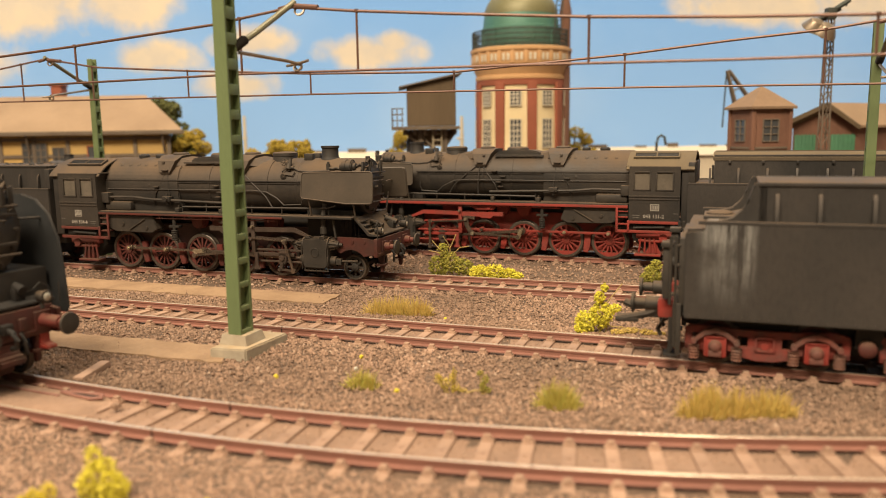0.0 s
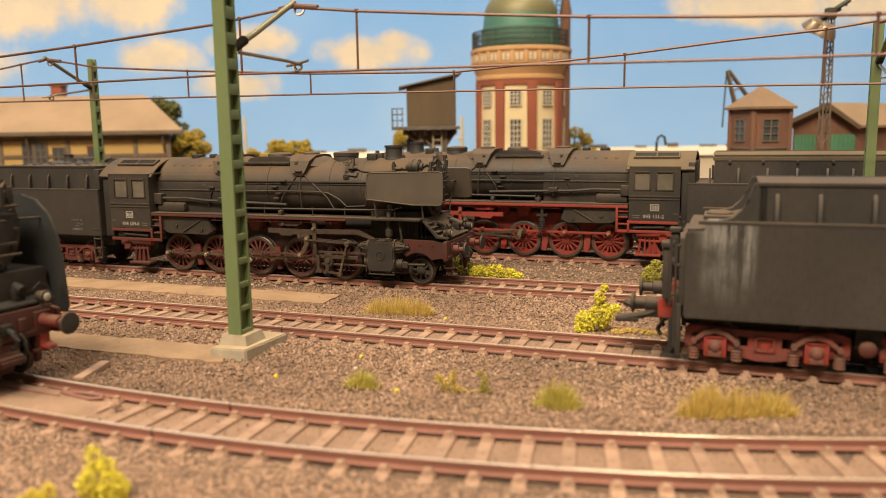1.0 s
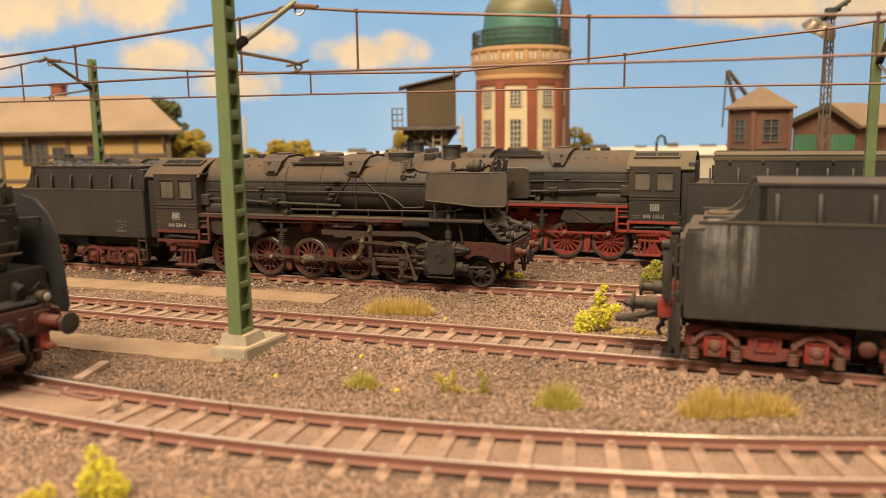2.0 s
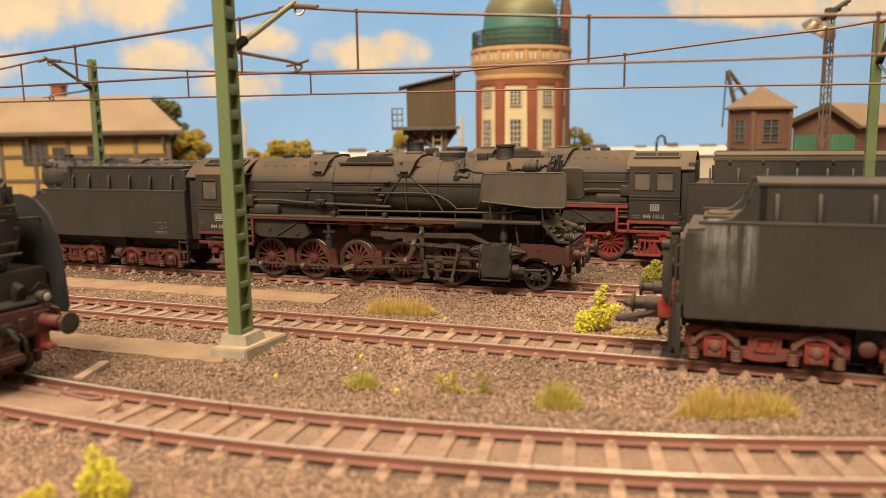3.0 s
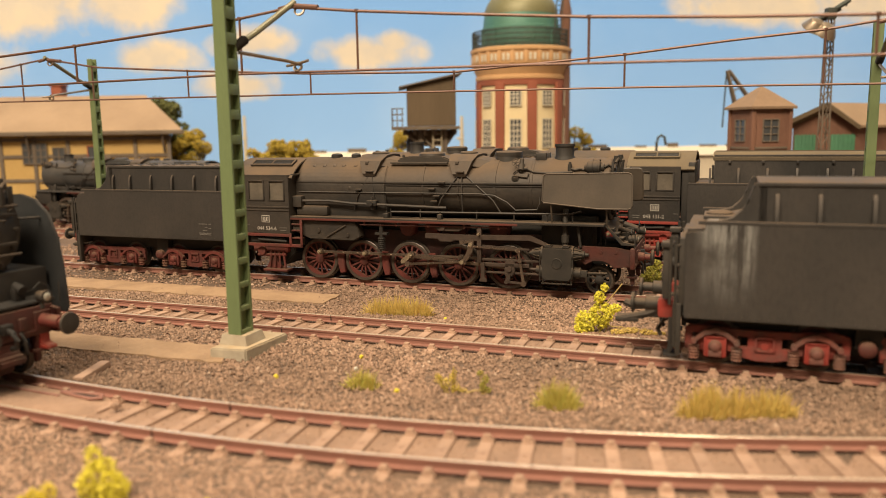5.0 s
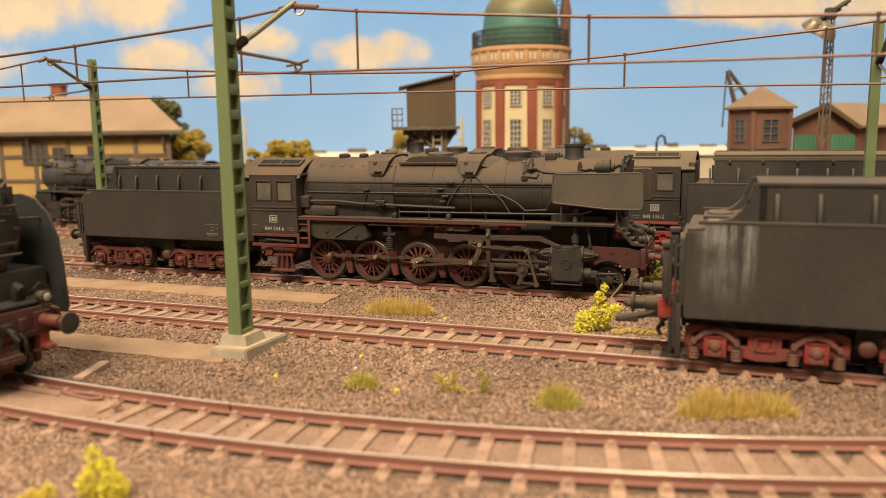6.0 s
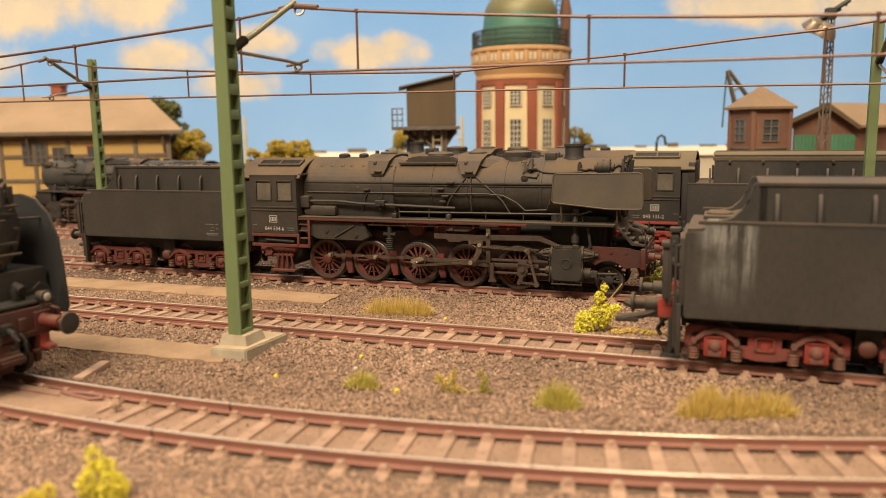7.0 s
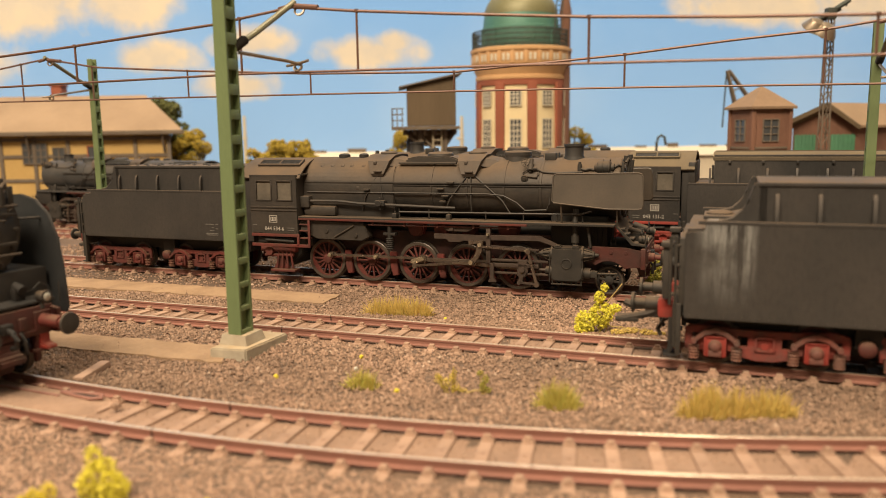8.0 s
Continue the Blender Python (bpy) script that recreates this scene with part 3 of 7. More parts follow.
        for k in range(6):
            lathe(bm, [(1.2, 0), (1.45, 0.25), (1.45, 0.5), (1.2, 0.7)], Matrix.Translation((-81.5, -15, 13.6 + k * 0.75)), 14)
        rod(bm, (-81.5, -15, 18), (-81.5, -15, 24), 0.8)
        box(bm, -84, -79, -15.6, -13, 19, 20, 0.2)
        part("air_pump", flip(bm, sg), DEEP, loco)
        # smoke deflector
        bm = B()
        if defl == "none":
            rod(bm, (-14, -10, 38), (-14, -11.6, 38), 0.4, 6)
        elif defl == "short":
            pts = [(-18.8, 41.6), (-18.3, 42.3), (-17.6, 42.5), (10.0, 43.0), (11.0, 42.6), (11.4, 41.6), (11.6, 32.0), (11.2, 31.2), (10.4, 30.9), (0.5, 30.8), (-18.4, 32.6), (-19.0, 33.2)]
            prism(bm, pts, "y", -17.3, -16.7, 0.18)
            pipe(bm, [(x, -17.25, z) for x, z in pts + pts[:2]], 0.28, 6)
            for x in (-14, 5):
                rod(bm, (x, -16.8, 38), (x, -10.6, 38.5), 0.35, 6)
                rod(bm, (x - 2, -16.8, 33), (x - 2, -13.5, 25.5), 0.35, 6)
        else:
            pts = [(-13, 25.5), (-13, 41), (-9, 43.4), (-3, 43.8), (2, 42.6), (6, 39), (8.4, 33), (9.2, 25.0), (9.4, 15.6), (8.6, 14.2), (2, 14.2), (0, 25.5)]
            prism(bm, pts, "y", -17.3, -16.6, 0.22)
            for x in (-9, 3):
                rod(bm, (x, -16.8, 38), (x, -10.6, 38.5), 0.35, 6)
        # top leaned inward so the plate catches more light from above
        lean = Matrix.Translation((0, -16.9, 33)) @ Matrix.Rotation(radians(-7 if defl == "short" else -2), 4, "X") @ Matrix.Translation((0, 16.9, -33))
        bmesh.ops.transform(bm, matrix=lean, verts=bm.verts)
        part("smoke_deflector", flip(bm, sg), PLATE if defl == "short" else BLUEGREY, loco, "flat steel smoke deflector plate")
        # cylinder block with valve chest
        bm = B()
        prism(bm, [(-19.4, 16.0), (-18.4, 17.0), (-9.2, 17.0), (-8.2, 16.0), (-8.2, 6.4), (-9.4, 5.0), (-18.2, 5.0), (-19.4, 6.4)], "y", -17.2, -9, 0.5)
        for x in (-19.2, -8.5):
            lathe(bm, [(2.6, -0.35), (3.0, -0.35), (3.0, 0.35), (2.6, 0.35)], Matrix.Translation((x, -14.2, 14.4)) @ ALONG_X, 24)
            lathe(bm, [(3.0, -0.35), (3.3, -0.35), (3.3, 0.35), (3.0, 0.35)], Matrix.Translation((x, -13.8, 8.4)) @ ALONG_X, 24)
        # ribbed valve covers, tapering towards the spindle
        for x, d in ((-19.6, -1), (-8.1, 1)):
            lathe(bm, [(2.3, 0), (2.2, 0.5 * d), (1.5, 2.6 * d), (1.3, 3.6 * d), (0.8, 3.7 * d), (0.6, 5.0 * d)], Matrix.Translation((x, -14.2, 14.4)) @ ALONG_X, 20)
            for k in range(10):
                m = Matrix.Translation((x, -14.2, 14.4)) @ Matrix.Rotation(k * math.tau / 10, 4, "X")
                prism_pts = [(0.1 * d, 1.4), (0.1 * d, 2.65), (2.8 * d, 1.75), (2.8 * d, 1.0)]
                q = [[bm.verts.new(m @ Vector((u, w, v))) for u, v in prism_pts] for w in (-0.18, 0.18)]
                bm.faces.new(q[0]), bm.faces.new(q[1][::-1])
                for e in range(4):
                    bm.faces.new((q[0][e], q[1][e], q[1][(e + 1) % 4], q[0][(e + 1) % 4]))
        bmesh.ops.recalc_face_normals(bm, faces=bm.faces)
        rod(bm, (-21.6, -13.8, 8.4), (-19, -13.8, 8.4), 1.6, 18)
        rod(bm, (-8.4, -13.8, 7.8), (-5.8, -13.8, 7.8), 2.0, 20)
        rod(bm, (-6.0, -13.8, 7.8), (-5.2, -13.8, 7.8), 1.3, 16)
        rod(bm, (-5.4, -14.4, 7.9), (3.4, -14.4, 8.2), 0.45, 10)
        box(bm, -6.6, -3.4, -15.4, -13.6, 6.6, 9.0, 0.25)
        lathe(bm, [(1.9, 0), (1.9, 0.3), (1.6, 0.35), (1.6, 0.1)], Matrix.Translation((-13.8, -17.1, 11.4)) @ Matrix.Rotation(radians(90), 4, "X"), 24, False)
        for x in (-17, -10.8):
            box(bm, x - 1.2, x + 1.2, -16.9, -14, 16.8, 17.5, 0.2)
            box(bm, x - 0.9, x + 0.9, -17.0, -15.2, 17.4, 17.9, 0.15)
        for x in np.linspace(-18.8, -8.8, 7):
            rod(bm, (x, -16.2, 3.9), (x, -16.2, 5.4), 0.28, 6)
        rod(bm, (-19.3, -16.2, 4.0), (-8.4, -16.2, 4.0), 0.28, 6)
        rod(bm, (-19.8, -16.8, 4.6), (-19.8, -16.8, 15.6), 0.2, 6)
        part("cylinder", flip(bm, sg), DUSTY, loco, "sooty black cylinder block")
        bm = B()
        pipe(bm, [(-11.5, -13.5, 17), (-11.5, -13.6, 20), (-11.6, -13.2, 26), (-11.6, -12, 30)], 1.0, 10)
        rod(bm, (-11.5, -13.5, 18.5), (-11.5, -13.5, 21), 1.4, 12)
        rod(bm, (-6, -14, 17), (-7, -14, 24), 0.5, 8)
        part("steam_pipe", flip(bm, sg), DUSTY, loco)
        # bracket and slide bars of the valve gear
        bm = B()
        prism(bm, [(-63.4, 18.4), (-63.4, 20.4), (-43.0, 20.2), (-43.0, 18.0), (-52, 18.0), (-53.2, 17.4), (-57.6, 17.4), (-58.4, 18.4)], "y", -15.8, -14.6, 0.18)
        prism(bm, [(-41.8, 18.5), (-41.8, 20.4), (-23.6, 20.7), (-17.4, 18.0), (-16.6, 16.9), (-17.8, 16.9), (-23.8, 18.8)], "y", -15.8, -14.6, 0.15)
        prism(bm, [(-41.8, 15.9), (-41.8, 16.8), (-24, 15.9), (-24, 15.2)], "y", -15.4, -14.8, 0.1)
        box(bm, -43.3, -41.6, -16.0, -14.2, 10.2, 23.4, 0.22)
        box(bm, -41.8, -20.6, -15.2, -13.7, 11.0, 11.8, 0.18)
        box(bm, -41.8, -20.6, -15.0, -13.3, 6.4, 7.1, 0.18)
        prism(bm, [(-41.9, 10.4), (-40.3, 10.4), (-40.3, 5.0), (-39.4, 3.9), (-39.4, 3.3), (-42.4, 3.3), (-42.4, 3.9), (-41.7, 5.0)], "y", -16.4, -15.6, 0.15)
        box(bm, -41.2, -24, -15.6, -14.8, 9.0, 10.4, 0.15)
        prism(bm, [(-60, 22.4), (-58.6, 23.6), (-50, 23.6), (-48, 22.4), (-50.5, 21.2), (-58, 21.2)], "y", -15.4, -13.6, 0.25)
        rod(bm, (-56.5, -15.9, 22.3), (-56.5, -13, 22.3), 0.8, 12)
        part("slide_bar", flip(bm, sg), BARS if RD is DARKRED else RD, loco, "grimy slide bars and bracket")
        # thin red control rod under the running board, red cross stays behind the gear
        bm = B()
        rod(bm, (-90, -15.9, 22.9), (-32, -15.9, 23.3), 0.28, 8)
        for x in (-88, -75, -62, -48, -35):
            box(bm, x - 0.35, x + 0.35, -16.2, -15.2, 22.6, 24.6, 0.08)
        part("reach_rod", flip(bm, sg), BOARDRED if RD is DARKRED else RD, loco, "thin red reach rod under the running board")
        for x, w in ((-72, 3.4), (-62, 3.0), (-51, 3.2), (-36, 4.0)):
            bm = B()
            prism(bm, [(x - w, 23.8), (x + w, 23.8), (x + w * 0.9, 20.4), (x + w * 0.5, 18.6), (x - w * 0.5, 18.6), (x - w * 0.9, 20.4)], "y", -12.2, -8.2, 0.5)
            part("spring_bracket", flip(bm, sg), RD, loco)
        # curved expansion link with its foot
        bm = B()
        prism(bm, [(-46.2, 18.4), (-44.2, 18.4), (-44.6, 14.6), (-46.0, 11.8), (-47.4, 10.0), (-49.4, 9.6), (-49.8, 10.8), (-48.2, 11.8), (-47.0, 14.2)], "y", -16.6, -15.6, 0.18)
        prism(bm, [(-49.6, 16.6), (-45, 17.6), (-45, 18.4), (-50, 18.2)], "y", -16.4, -15.8, 0.1)
        prism(bm, [(-45.6, 15.9), (-45.6, 16.7), (-28.2, 15.7), (-28.2, 15.0)], "y", -16.9, -16.2, 0.12)
        part("valve_link", flip(bm, sg), ROD, loco)
        for x, z, r in ((-45.4, 16.9, 0.75), (-28.0, 15.4, 0.65), (-48.8, 10.3, 0.8), (-42.4, 20.8, 0.5)):
            bm = B()
            rod(bm, (x, -17.3, z), (x, -15.0, z), r, 12)
            part("valve_pin", flip(bm, sg), BRASSY, loco, "worn steel pin")
    # cab
    bm = B()
    for sg in (-1, 1):
        y0, y1 = (-17, -16.2) if sg < 0 else (16.2, 17)
        box(bm, -141, -120, y0, y1, 18.6, 31.4)
        box(bm, -141, -120, y0, y1, 39.5, 41.6)
        for x0, x1 in ((-141, -138.4), (-131, -129), (-121.8, -120)):
            box(bm, x0, x1, y0, y1, 31.4, 39.5)
    prism(bm, [(-16.4, 18.6), (-16.4, 41.5), *arc(0, 36.3, 11.2, 152, 28, 16), (16.4, 41.5), (16.4, 18.6)], "x", -120.8, -119.9)
    cab = part("cab", bm, BLACK, loco, "black riveted cab side with two windows")
    bm = B()
    box(bm, -145.5, -141.3, -15.4, 15.4, 14.5, 41.5, 0.3)
    part("cab_back", bm, DEEP, cab, "dark rear sheet of the cab")
    # arched roof
    prof = arc(0, 27.6, 21.6, 140.5, 39.5, 24, 0.93)
    bm = B()
    inner = [(y * 0.97, z - 0.6) for y, z in prof]
    prism(bm, prof + inner[::-1], "x", -146.5, -118.6, 0.12)
    roof = part("cab_roof", bm, roof_paint or BLACK, loco, "arched dusty brown cab roof")
    bm = B()
    for sg in (-1, 1):
        m = Matrix.Translation((-130.5, sg * 9.6, 45.9)) @ Matrix.Rotation(sg * -radians(26), 4, "X")
        for a in ((-9.6, 9.6, -2.3, -1.6), (-9.6, 9.6, 1.6, 2.3), (-9.6, -8.9, -1.6, 1.6), (8.9, 9.6, -1.6, 1.6), (-0.3, 0.3, -1.6, 1.6)):
            box(bm, a[0], a[1], a[2], a[3], -0.3, 0.62, 0.1, m)
    box(bm, -119.6, -118.3, -15.6, 15.6, 41.2, 41.9, 0.1)
    part("roof_hatch", bm, roof_paint or BLACK, roof)
    bm = B()
    for sg in (-1, 1):
        for k in range(6):
            for dx in (-4.6, 4.6):
                m = Matrix.Translation((-130.5 + dx, sg * 9.6, 45.9)) @ Matrix.Rotation(sg * -radians(26), 4, "X")
                box(bm, -4.2, 4.2, -1.5 + k * 0.5, -1.15 + k * 0.5, -0.2, 0.3 + 0.04 * k, 0, m)
    part("roof_vent", bm, DEEP, roof)
    for sg in (-1, 1):
        for x0, x1 in ((-138.4, -131), (-129, -121.8)):
            bm = B()
            box(bm, x0, x1, sg * 16.6 - 0.1, sg * 16.6 + 0.1, 31.4, 39.5)
            w = part("cab_window", bm, GLASS, cab, "dusty cab window pane")
            bm = B()
            for a in ((x0, x1, 31.4, 31.9), (x0, x1, 39.0, 39.5), (x0, x0 + 0.5, 31.4, 39.5), (x1 - 0.5, x1, 31.4, 39.5)):
                box(bm, a[0], a[1], sg * 17.05 - 0.25, sg * 17.05 + 0.25, a[2], a[3], 0.08)
            part("window_frame", bm, BLACK, cab)
        bm = B()
        box(bm, -141, -119.9, sg * 17.1 - 0.2, sg * 17.1 + 0.2, 28.6, 29.2, 0.08)
        box(bm, -141, -119.9, sg * 17.1 - 0.2, sg * 17.1 + 0.2, 27.4, 27.9, 0.08)
        for x in np.linspace(-140.4, -120.6, 15):
            for z in (19.3, 41.0):
                box(bm, x - 0.15, x + 0.15, sg * 17.05 - 0.15, sg * 17.05 + 0.15, z, z + 0.3)
        part("cab_beading", bm, BLACK, cab)
        bm = B()
        box(bm, -141, -119.9, sg * 16.9 - 0.3, sg * 16.9 + 0.3, 17.2, 18.4, 0.12)
        box(bm, -141, -114.5, sg * 16.9 - 0.3, sg * 16.9 + 0.3, 13.2, 14.4, 0.12)
        box(bm, -115.5, -114.5, sg * 16.9 - 0.3, sg * 16.9 + 0.3, 13.4, 24, 0.12)
        box(bm, -120.4, -119.4, sg * 16.9 - 0.3, sg * 16.9 + 0.3, 13.4, 18.6, 0.12)
        for z in (16.5, 19.5, 22):
            box(bm, -119.6, -115, sg * 15 - 1.5, sg * 15 + 1.5, z, z + 0.5, 0.1)
        part("cab_step", bm, RD, cab, "faded red step frame under the cab")
        bm = B()
        rod(bm, (-135, sg * 16.4, 15.8), (-122, sg * 16.4, 15.3), 0.5, 8)
        box(bm, -139, -123, sg * 14.5 - 1.2, sg * 14.5 + 1.2, 14.6, 16.6, 0.3)
        part("injector_pipe", bm, DEEP, cab)
        # railway emblem as plain shapes, number plate lettering
        bm = B()
        for a in ((-2.2, 2.2, -1.75, -1.45), (-2.2, 2.2, 1.45, 1.75), (-2.25, -1.95, -1.6, 1.6), (1.95, 2.25, -1.6, 1.6), (-1.5, -1.1, -0.9, 0.9), (-0.6, -0.2, -0.9, 0.9), (0.3, 0.7, -0.9, 0.9), (1.2, 1.5, -0.9, 0.9), (-1.4, 1.4, 0.75, 0.95), (-1.4, 1.4, -0.95, -0.75)):
            box(bm, -130.8 + a[0] * 0.8, -130.8 + a[1] * 0.8, sg * 17.1 - 0.12, sg * 17.1 + 0.12, 24.2 + a[2] * 0.8, 24.2 + a[3] * 0.8)
        part("railway_emblem", bm, LETTER, cab, "small white railway emblem")
        if number:
            bm = text_mesh(number, 2.15, 0.06)
            m = Matrix.Translation((-130.4, sg * 17.12, 19.7))
            if sg > 0:
                m = m @ Matrix.Rotation(radians(180), 4, "Z")
            bmesh.ops.transform(bm, matrix=m, verts=bm.verts)
            part("number_lettering", bm, LETTER, cab, "white painted class number")
        bm = B()
        for x0, x1, z in ((-124.6, -121.4, 20.6), (-124.4, -121.6, 19.6), (-140.4, -138.6, 21.6)):
            box(bm, x0, x1, sg * 17.08 - 0.08, sg * 17.08 + 0.08, z, z + 0.28)
        part("small_lettering", bm, DIMLETTER, cab)
    # frames, beam, buffers
    bm = B()
    for sg in (-1, 1):
        # plates reach down low so the spokes have a dark back
        box(bm, -119, -3, sg * 7.2 - 0.7, sg * 7.2 + 0.7, 3.4, 20, 0.2)
    part("main_frame", bm, FRAMEDARK if RD is DARKRED else RD, loco, "dark red frame plates between the wheels")
    bm = B()
    box(bm, -142, -116, -12.5, 12.5, 13.5, 17, 0.4)
    box(bm, -118, -20, -6.4, 6.4, 14, 25, 0.4)
    box(bm, -21, -1, -9.5, 9.5, 15, 27.5, 0.6)
    for k in range(6):
        rod(bm, (-6 + k * 1.6, -9.9, 17.5), (-6 + k * 1.6, -9.9, 24), 0.2, 6)
    box(bm, -3, 8, -7, 7, 10, 18, 0.5)
    prism(bm, [(-121, 20), (-121, 10), (-127, 4.5), (-133, 4.5), (-134, 14)], "y", -12, 12, 0.4)
    part("frame", bm, DEEP, loco)
    for sg in (-1, 1):
        bm = B()
        pts = [(-7, 17.4), (-7, 13), (-5, 11.2), *arc(0.2, 5.4, 7.0, 130, 40, 10), (9, 10.5), (11.1, 10.5), (11.1, 16.4), (6, 17.2)]
        prism(bm, pts, "y", sg * 13 - 0.7, sg * 13 + 0.7, 0.15)
        for x in (-4, 1, 6):
            rod(bm, (x, sg * 13 - 1.0, 15.6), (x, sg * 13 + 1.0, 15.6), 0.6, 10)
        part("front_frame_plate", bm, FRAMERED if RD is DARKRED else RD, loco, "faded red front frame plate")
        for x in (-43, -62.5, -82, -101.3):
            bm = B()
            prism(bm, [(x - 1.6, 12), (x + 1.2, 12), (x + 1.9, 3.0), (x - 0.2, 2.6), (x - 1.2, 6)], "y", sg * 10.2 - 0.8, sg * 10.2 + 0.8, 0.2)
            part("brake_hanger", bm, RD, loco)
        bm = B()
        prism(bm, [(-131, 14), (-128, 14), (-128.4, 7), (-126.5, 3.2), (-134, 3.2), (-132, 7)], "y", sg * 12.5 - 1.2, sg * 12.5 + 1.2, 0.25)
        box(bm, -139, -123, sg * 12.8 - 1.5, sg * 12.8 + 1.5, 10.5, 12.8, 0.4)
        for k in range(4):
            rod(bm, (-131.5 + k * 2.4, sg * 14.4, 4.4), (-130.5 + k * 1.8, sg * 14.4, 11), 0.45, 8)
        rod(bm, (-137, sg * 14.0, 9.2), (-124, sg * 14.0, 9.6), 0.7, 10)
        rod(bm, (-134.4, sg * 15.6, 11), (-134.4, sg * 12.4, 11), 1.7, 16)
        box(bm, -133.6, -122.5, sg * 14.0 - 2.2, sg * 14.0 + 2.2, 3.0, 3.9, 0.25)
        part("rear_bracket", bm, RD, loco, "red bracket and step under the cab")
    back = place(0 if defl == "short" else -4.0, 0, 0)
    bm = B()
    wide = 16.5 if defl == "short" else 13.2
    box(bm, 11.2, 12.8, -wide, wide, 10.4, 17.4, 0.25)
    box(bm, 12.6, 13.1, -wide + 0.8, wide - 0.8, 11.2, 11.9, 0.1)
    for sg in (-1, 1):
        box(bm, 12.6, 13.3, sg * 10.1 - 2.3, sg * 10.1 + 2.3, 11.8, 16.2, 0.25)
        box(bm, 12.6, 13.4, sg * 4.6 - 1.0, sg * 4.6 + 1.0, 12.4, 15.4, 0.3)
    for sg in (-1, 1):
        prism(bm, [(9, 10.5), (12.3, 10.5), (12, 3.6), (10.8, 3.4), (10.4, 7)], "y", sg * 9 - 0.7, sg * 9 + 0.7, 0.2)
        box(bm, 9.5, 13, sg * 9 - 1.8, sg * 9 + 1.8, 6.2, 6.9, 0.2)
    part("buffer_beam", bm, FRAMERED if RD is DARKRED else RD, loco, "grimy red buffer beam", back)
    if defl != "short":
        bm = B()
        prism(bm, [(7.5, 10.4), (12.6, 10.4), (13.0, 7.6), (15.2, 7.0), (15.2, 5.2), (11, 4.6), (10, 2.2), (8, 2.2)], "y", -3.6, 3.6, 0.5)
        part("front_step", bm, FRAMERED, loco, "red front step and rail guard", back)
        for sg in (-1, 1):
            bm = B()
            prism(bm, [(9.6, 11), (12.4, 11), (12.6, 8.2), (15.0, 7.6), (15.0, 6.8), (10.4, 6.8)], "y", sg * 10.6 - 1.5, sg * 10.6 + 1.5, 0.25)
            part("guard_iron", bm, RED, loco, "faded red guard iron", back)
        # near-black block added to stand in for the shade between frame and deflectors
        bm = B()
        box(bm, -10, 4.5, -15.8, 15.8, 15.5, 26, 0.4)
        part("dark_gap_block", bm, DEEP, loco, "dark block added for the shaded gap between frame and deflectors")
    for sg in (-1, 1):
        bm = B()
        g = 0.0 if defl == "short" else 4.0
        lathe(bm, [(1.9, -g), (1.9, 0.5 - g), (1.6, 0.6 - g), (1.5, 2.6), (1.0, 2.7), (1.0, 4.9)], Matrix.Translation((12.7, sg * 10.1, 13.9)) @ ALONG_X, 22)
        buf = part("buffer", bm, RD, loco)
        bm = B()
        lathe(bm, [(1.0, 4.6), (2.4, 4.9), (2.75, 5.3), (2.6, 5.75), (1.0, 5.95)], Matrix.Translation((12.7, sg * 10.1, 13.9)) @ ALONG_X, 22)
        part("buffer_head", bm, DUSTY, buf, "worn dark buffer head")
        bm = B()
        ly = 12.0 if defl == "short" else 8.6
        lathe(bm, [(0.95, -1.6), (1.3, -1.2), (1.4, 0.9), (1.6, 1.0), (1.55, 1.5), (1.15, 1.6)], Matrix.Translation((11.6, sg * ly, 20.2)) @ ALONG_X, 18)
        rod(bm, (11.2, sg * ly, 17.2), (11.2, sg * ly, 19), 0.5, 8)
        lamp = part("head_lamp", bm, DUSTY, loco, "round head lamp on the buffer beam")
        bm = B()
        lathe(bm, [(1.1, 0), (0.8, 0.3), (0.3, 0.4)], Matrix.Translation((13.1, sg * ly, 20.2)) @ ALONG_X, 18)
        part("lens", bm, GLASSY, lamp)
        bm = B()
        pipe(bm, [(11.6, sg * (ly + 2.2), 20), (11.2, sg * (ly + 2), 22.4), (11, sg * ly, 23.6), (11.2, sg * (ly - 2), 22.4), (11.6, sg * (ly - 2.2), 20)], 0.18, 6)
        part("lamp_bracket", bm, DEEP, loco)
    bm = B()
    prism(bm, [(2.4, 25.4), (2.4, 24.4), (8, 18.2), (12.5, 18.0), (12.5, 18.6), (8.6, 19.2)], "y", -14.5, 14.5, 0.12)
    for sg in (-1, 1):
        for k in range(4):
            box(bm, 3 + k * 1.6, 5.4 + k * 1.6, sg * 11 - 2.5, sg * 11 + 2.5, 23.4 - k * 1.6, 23.9 - k * 1.6, 0.1)
        box(bm, 7, 10, sg * 7 - 1.5, sg * 7 + 1.5, 18.4, 22.0, 0.5)
        rod(bm, (6, sg * 7, 23), (11, sg * 7, 21.4), 1.2, 12)
        rod(bm, (12.6, sg * 15.6, 17.2), (12.6, sg * 15.6, 22.4), 0.22, 6)
    part("front_apron", bm, DUSTY if defl == "short" else DEEP, loco, "", back)
    bm = B()
    box(bm, 12.6, 14.4, -1.4, 1.4, 12.6, 15.0, 0.3)
    pipe(bm, [(14, 0, 13.6), (16, 0, 13.0), (17, 0, 11.4), (16.4, 0, 9.8), (15, 0, 9.4)], 0.7, 8)
    pipe(bm, [(13, 4, 12), (14.2, 4, 10), (14.2, 4.2, 7)], 0.5, 8)
    pipe(bm, [(13, -4, 12), (14.2, -4, 10), (14.2, -4.2, 7)], 0.5, 8)
    part("coupling_hook", bm, DEEP, loco, "", back)
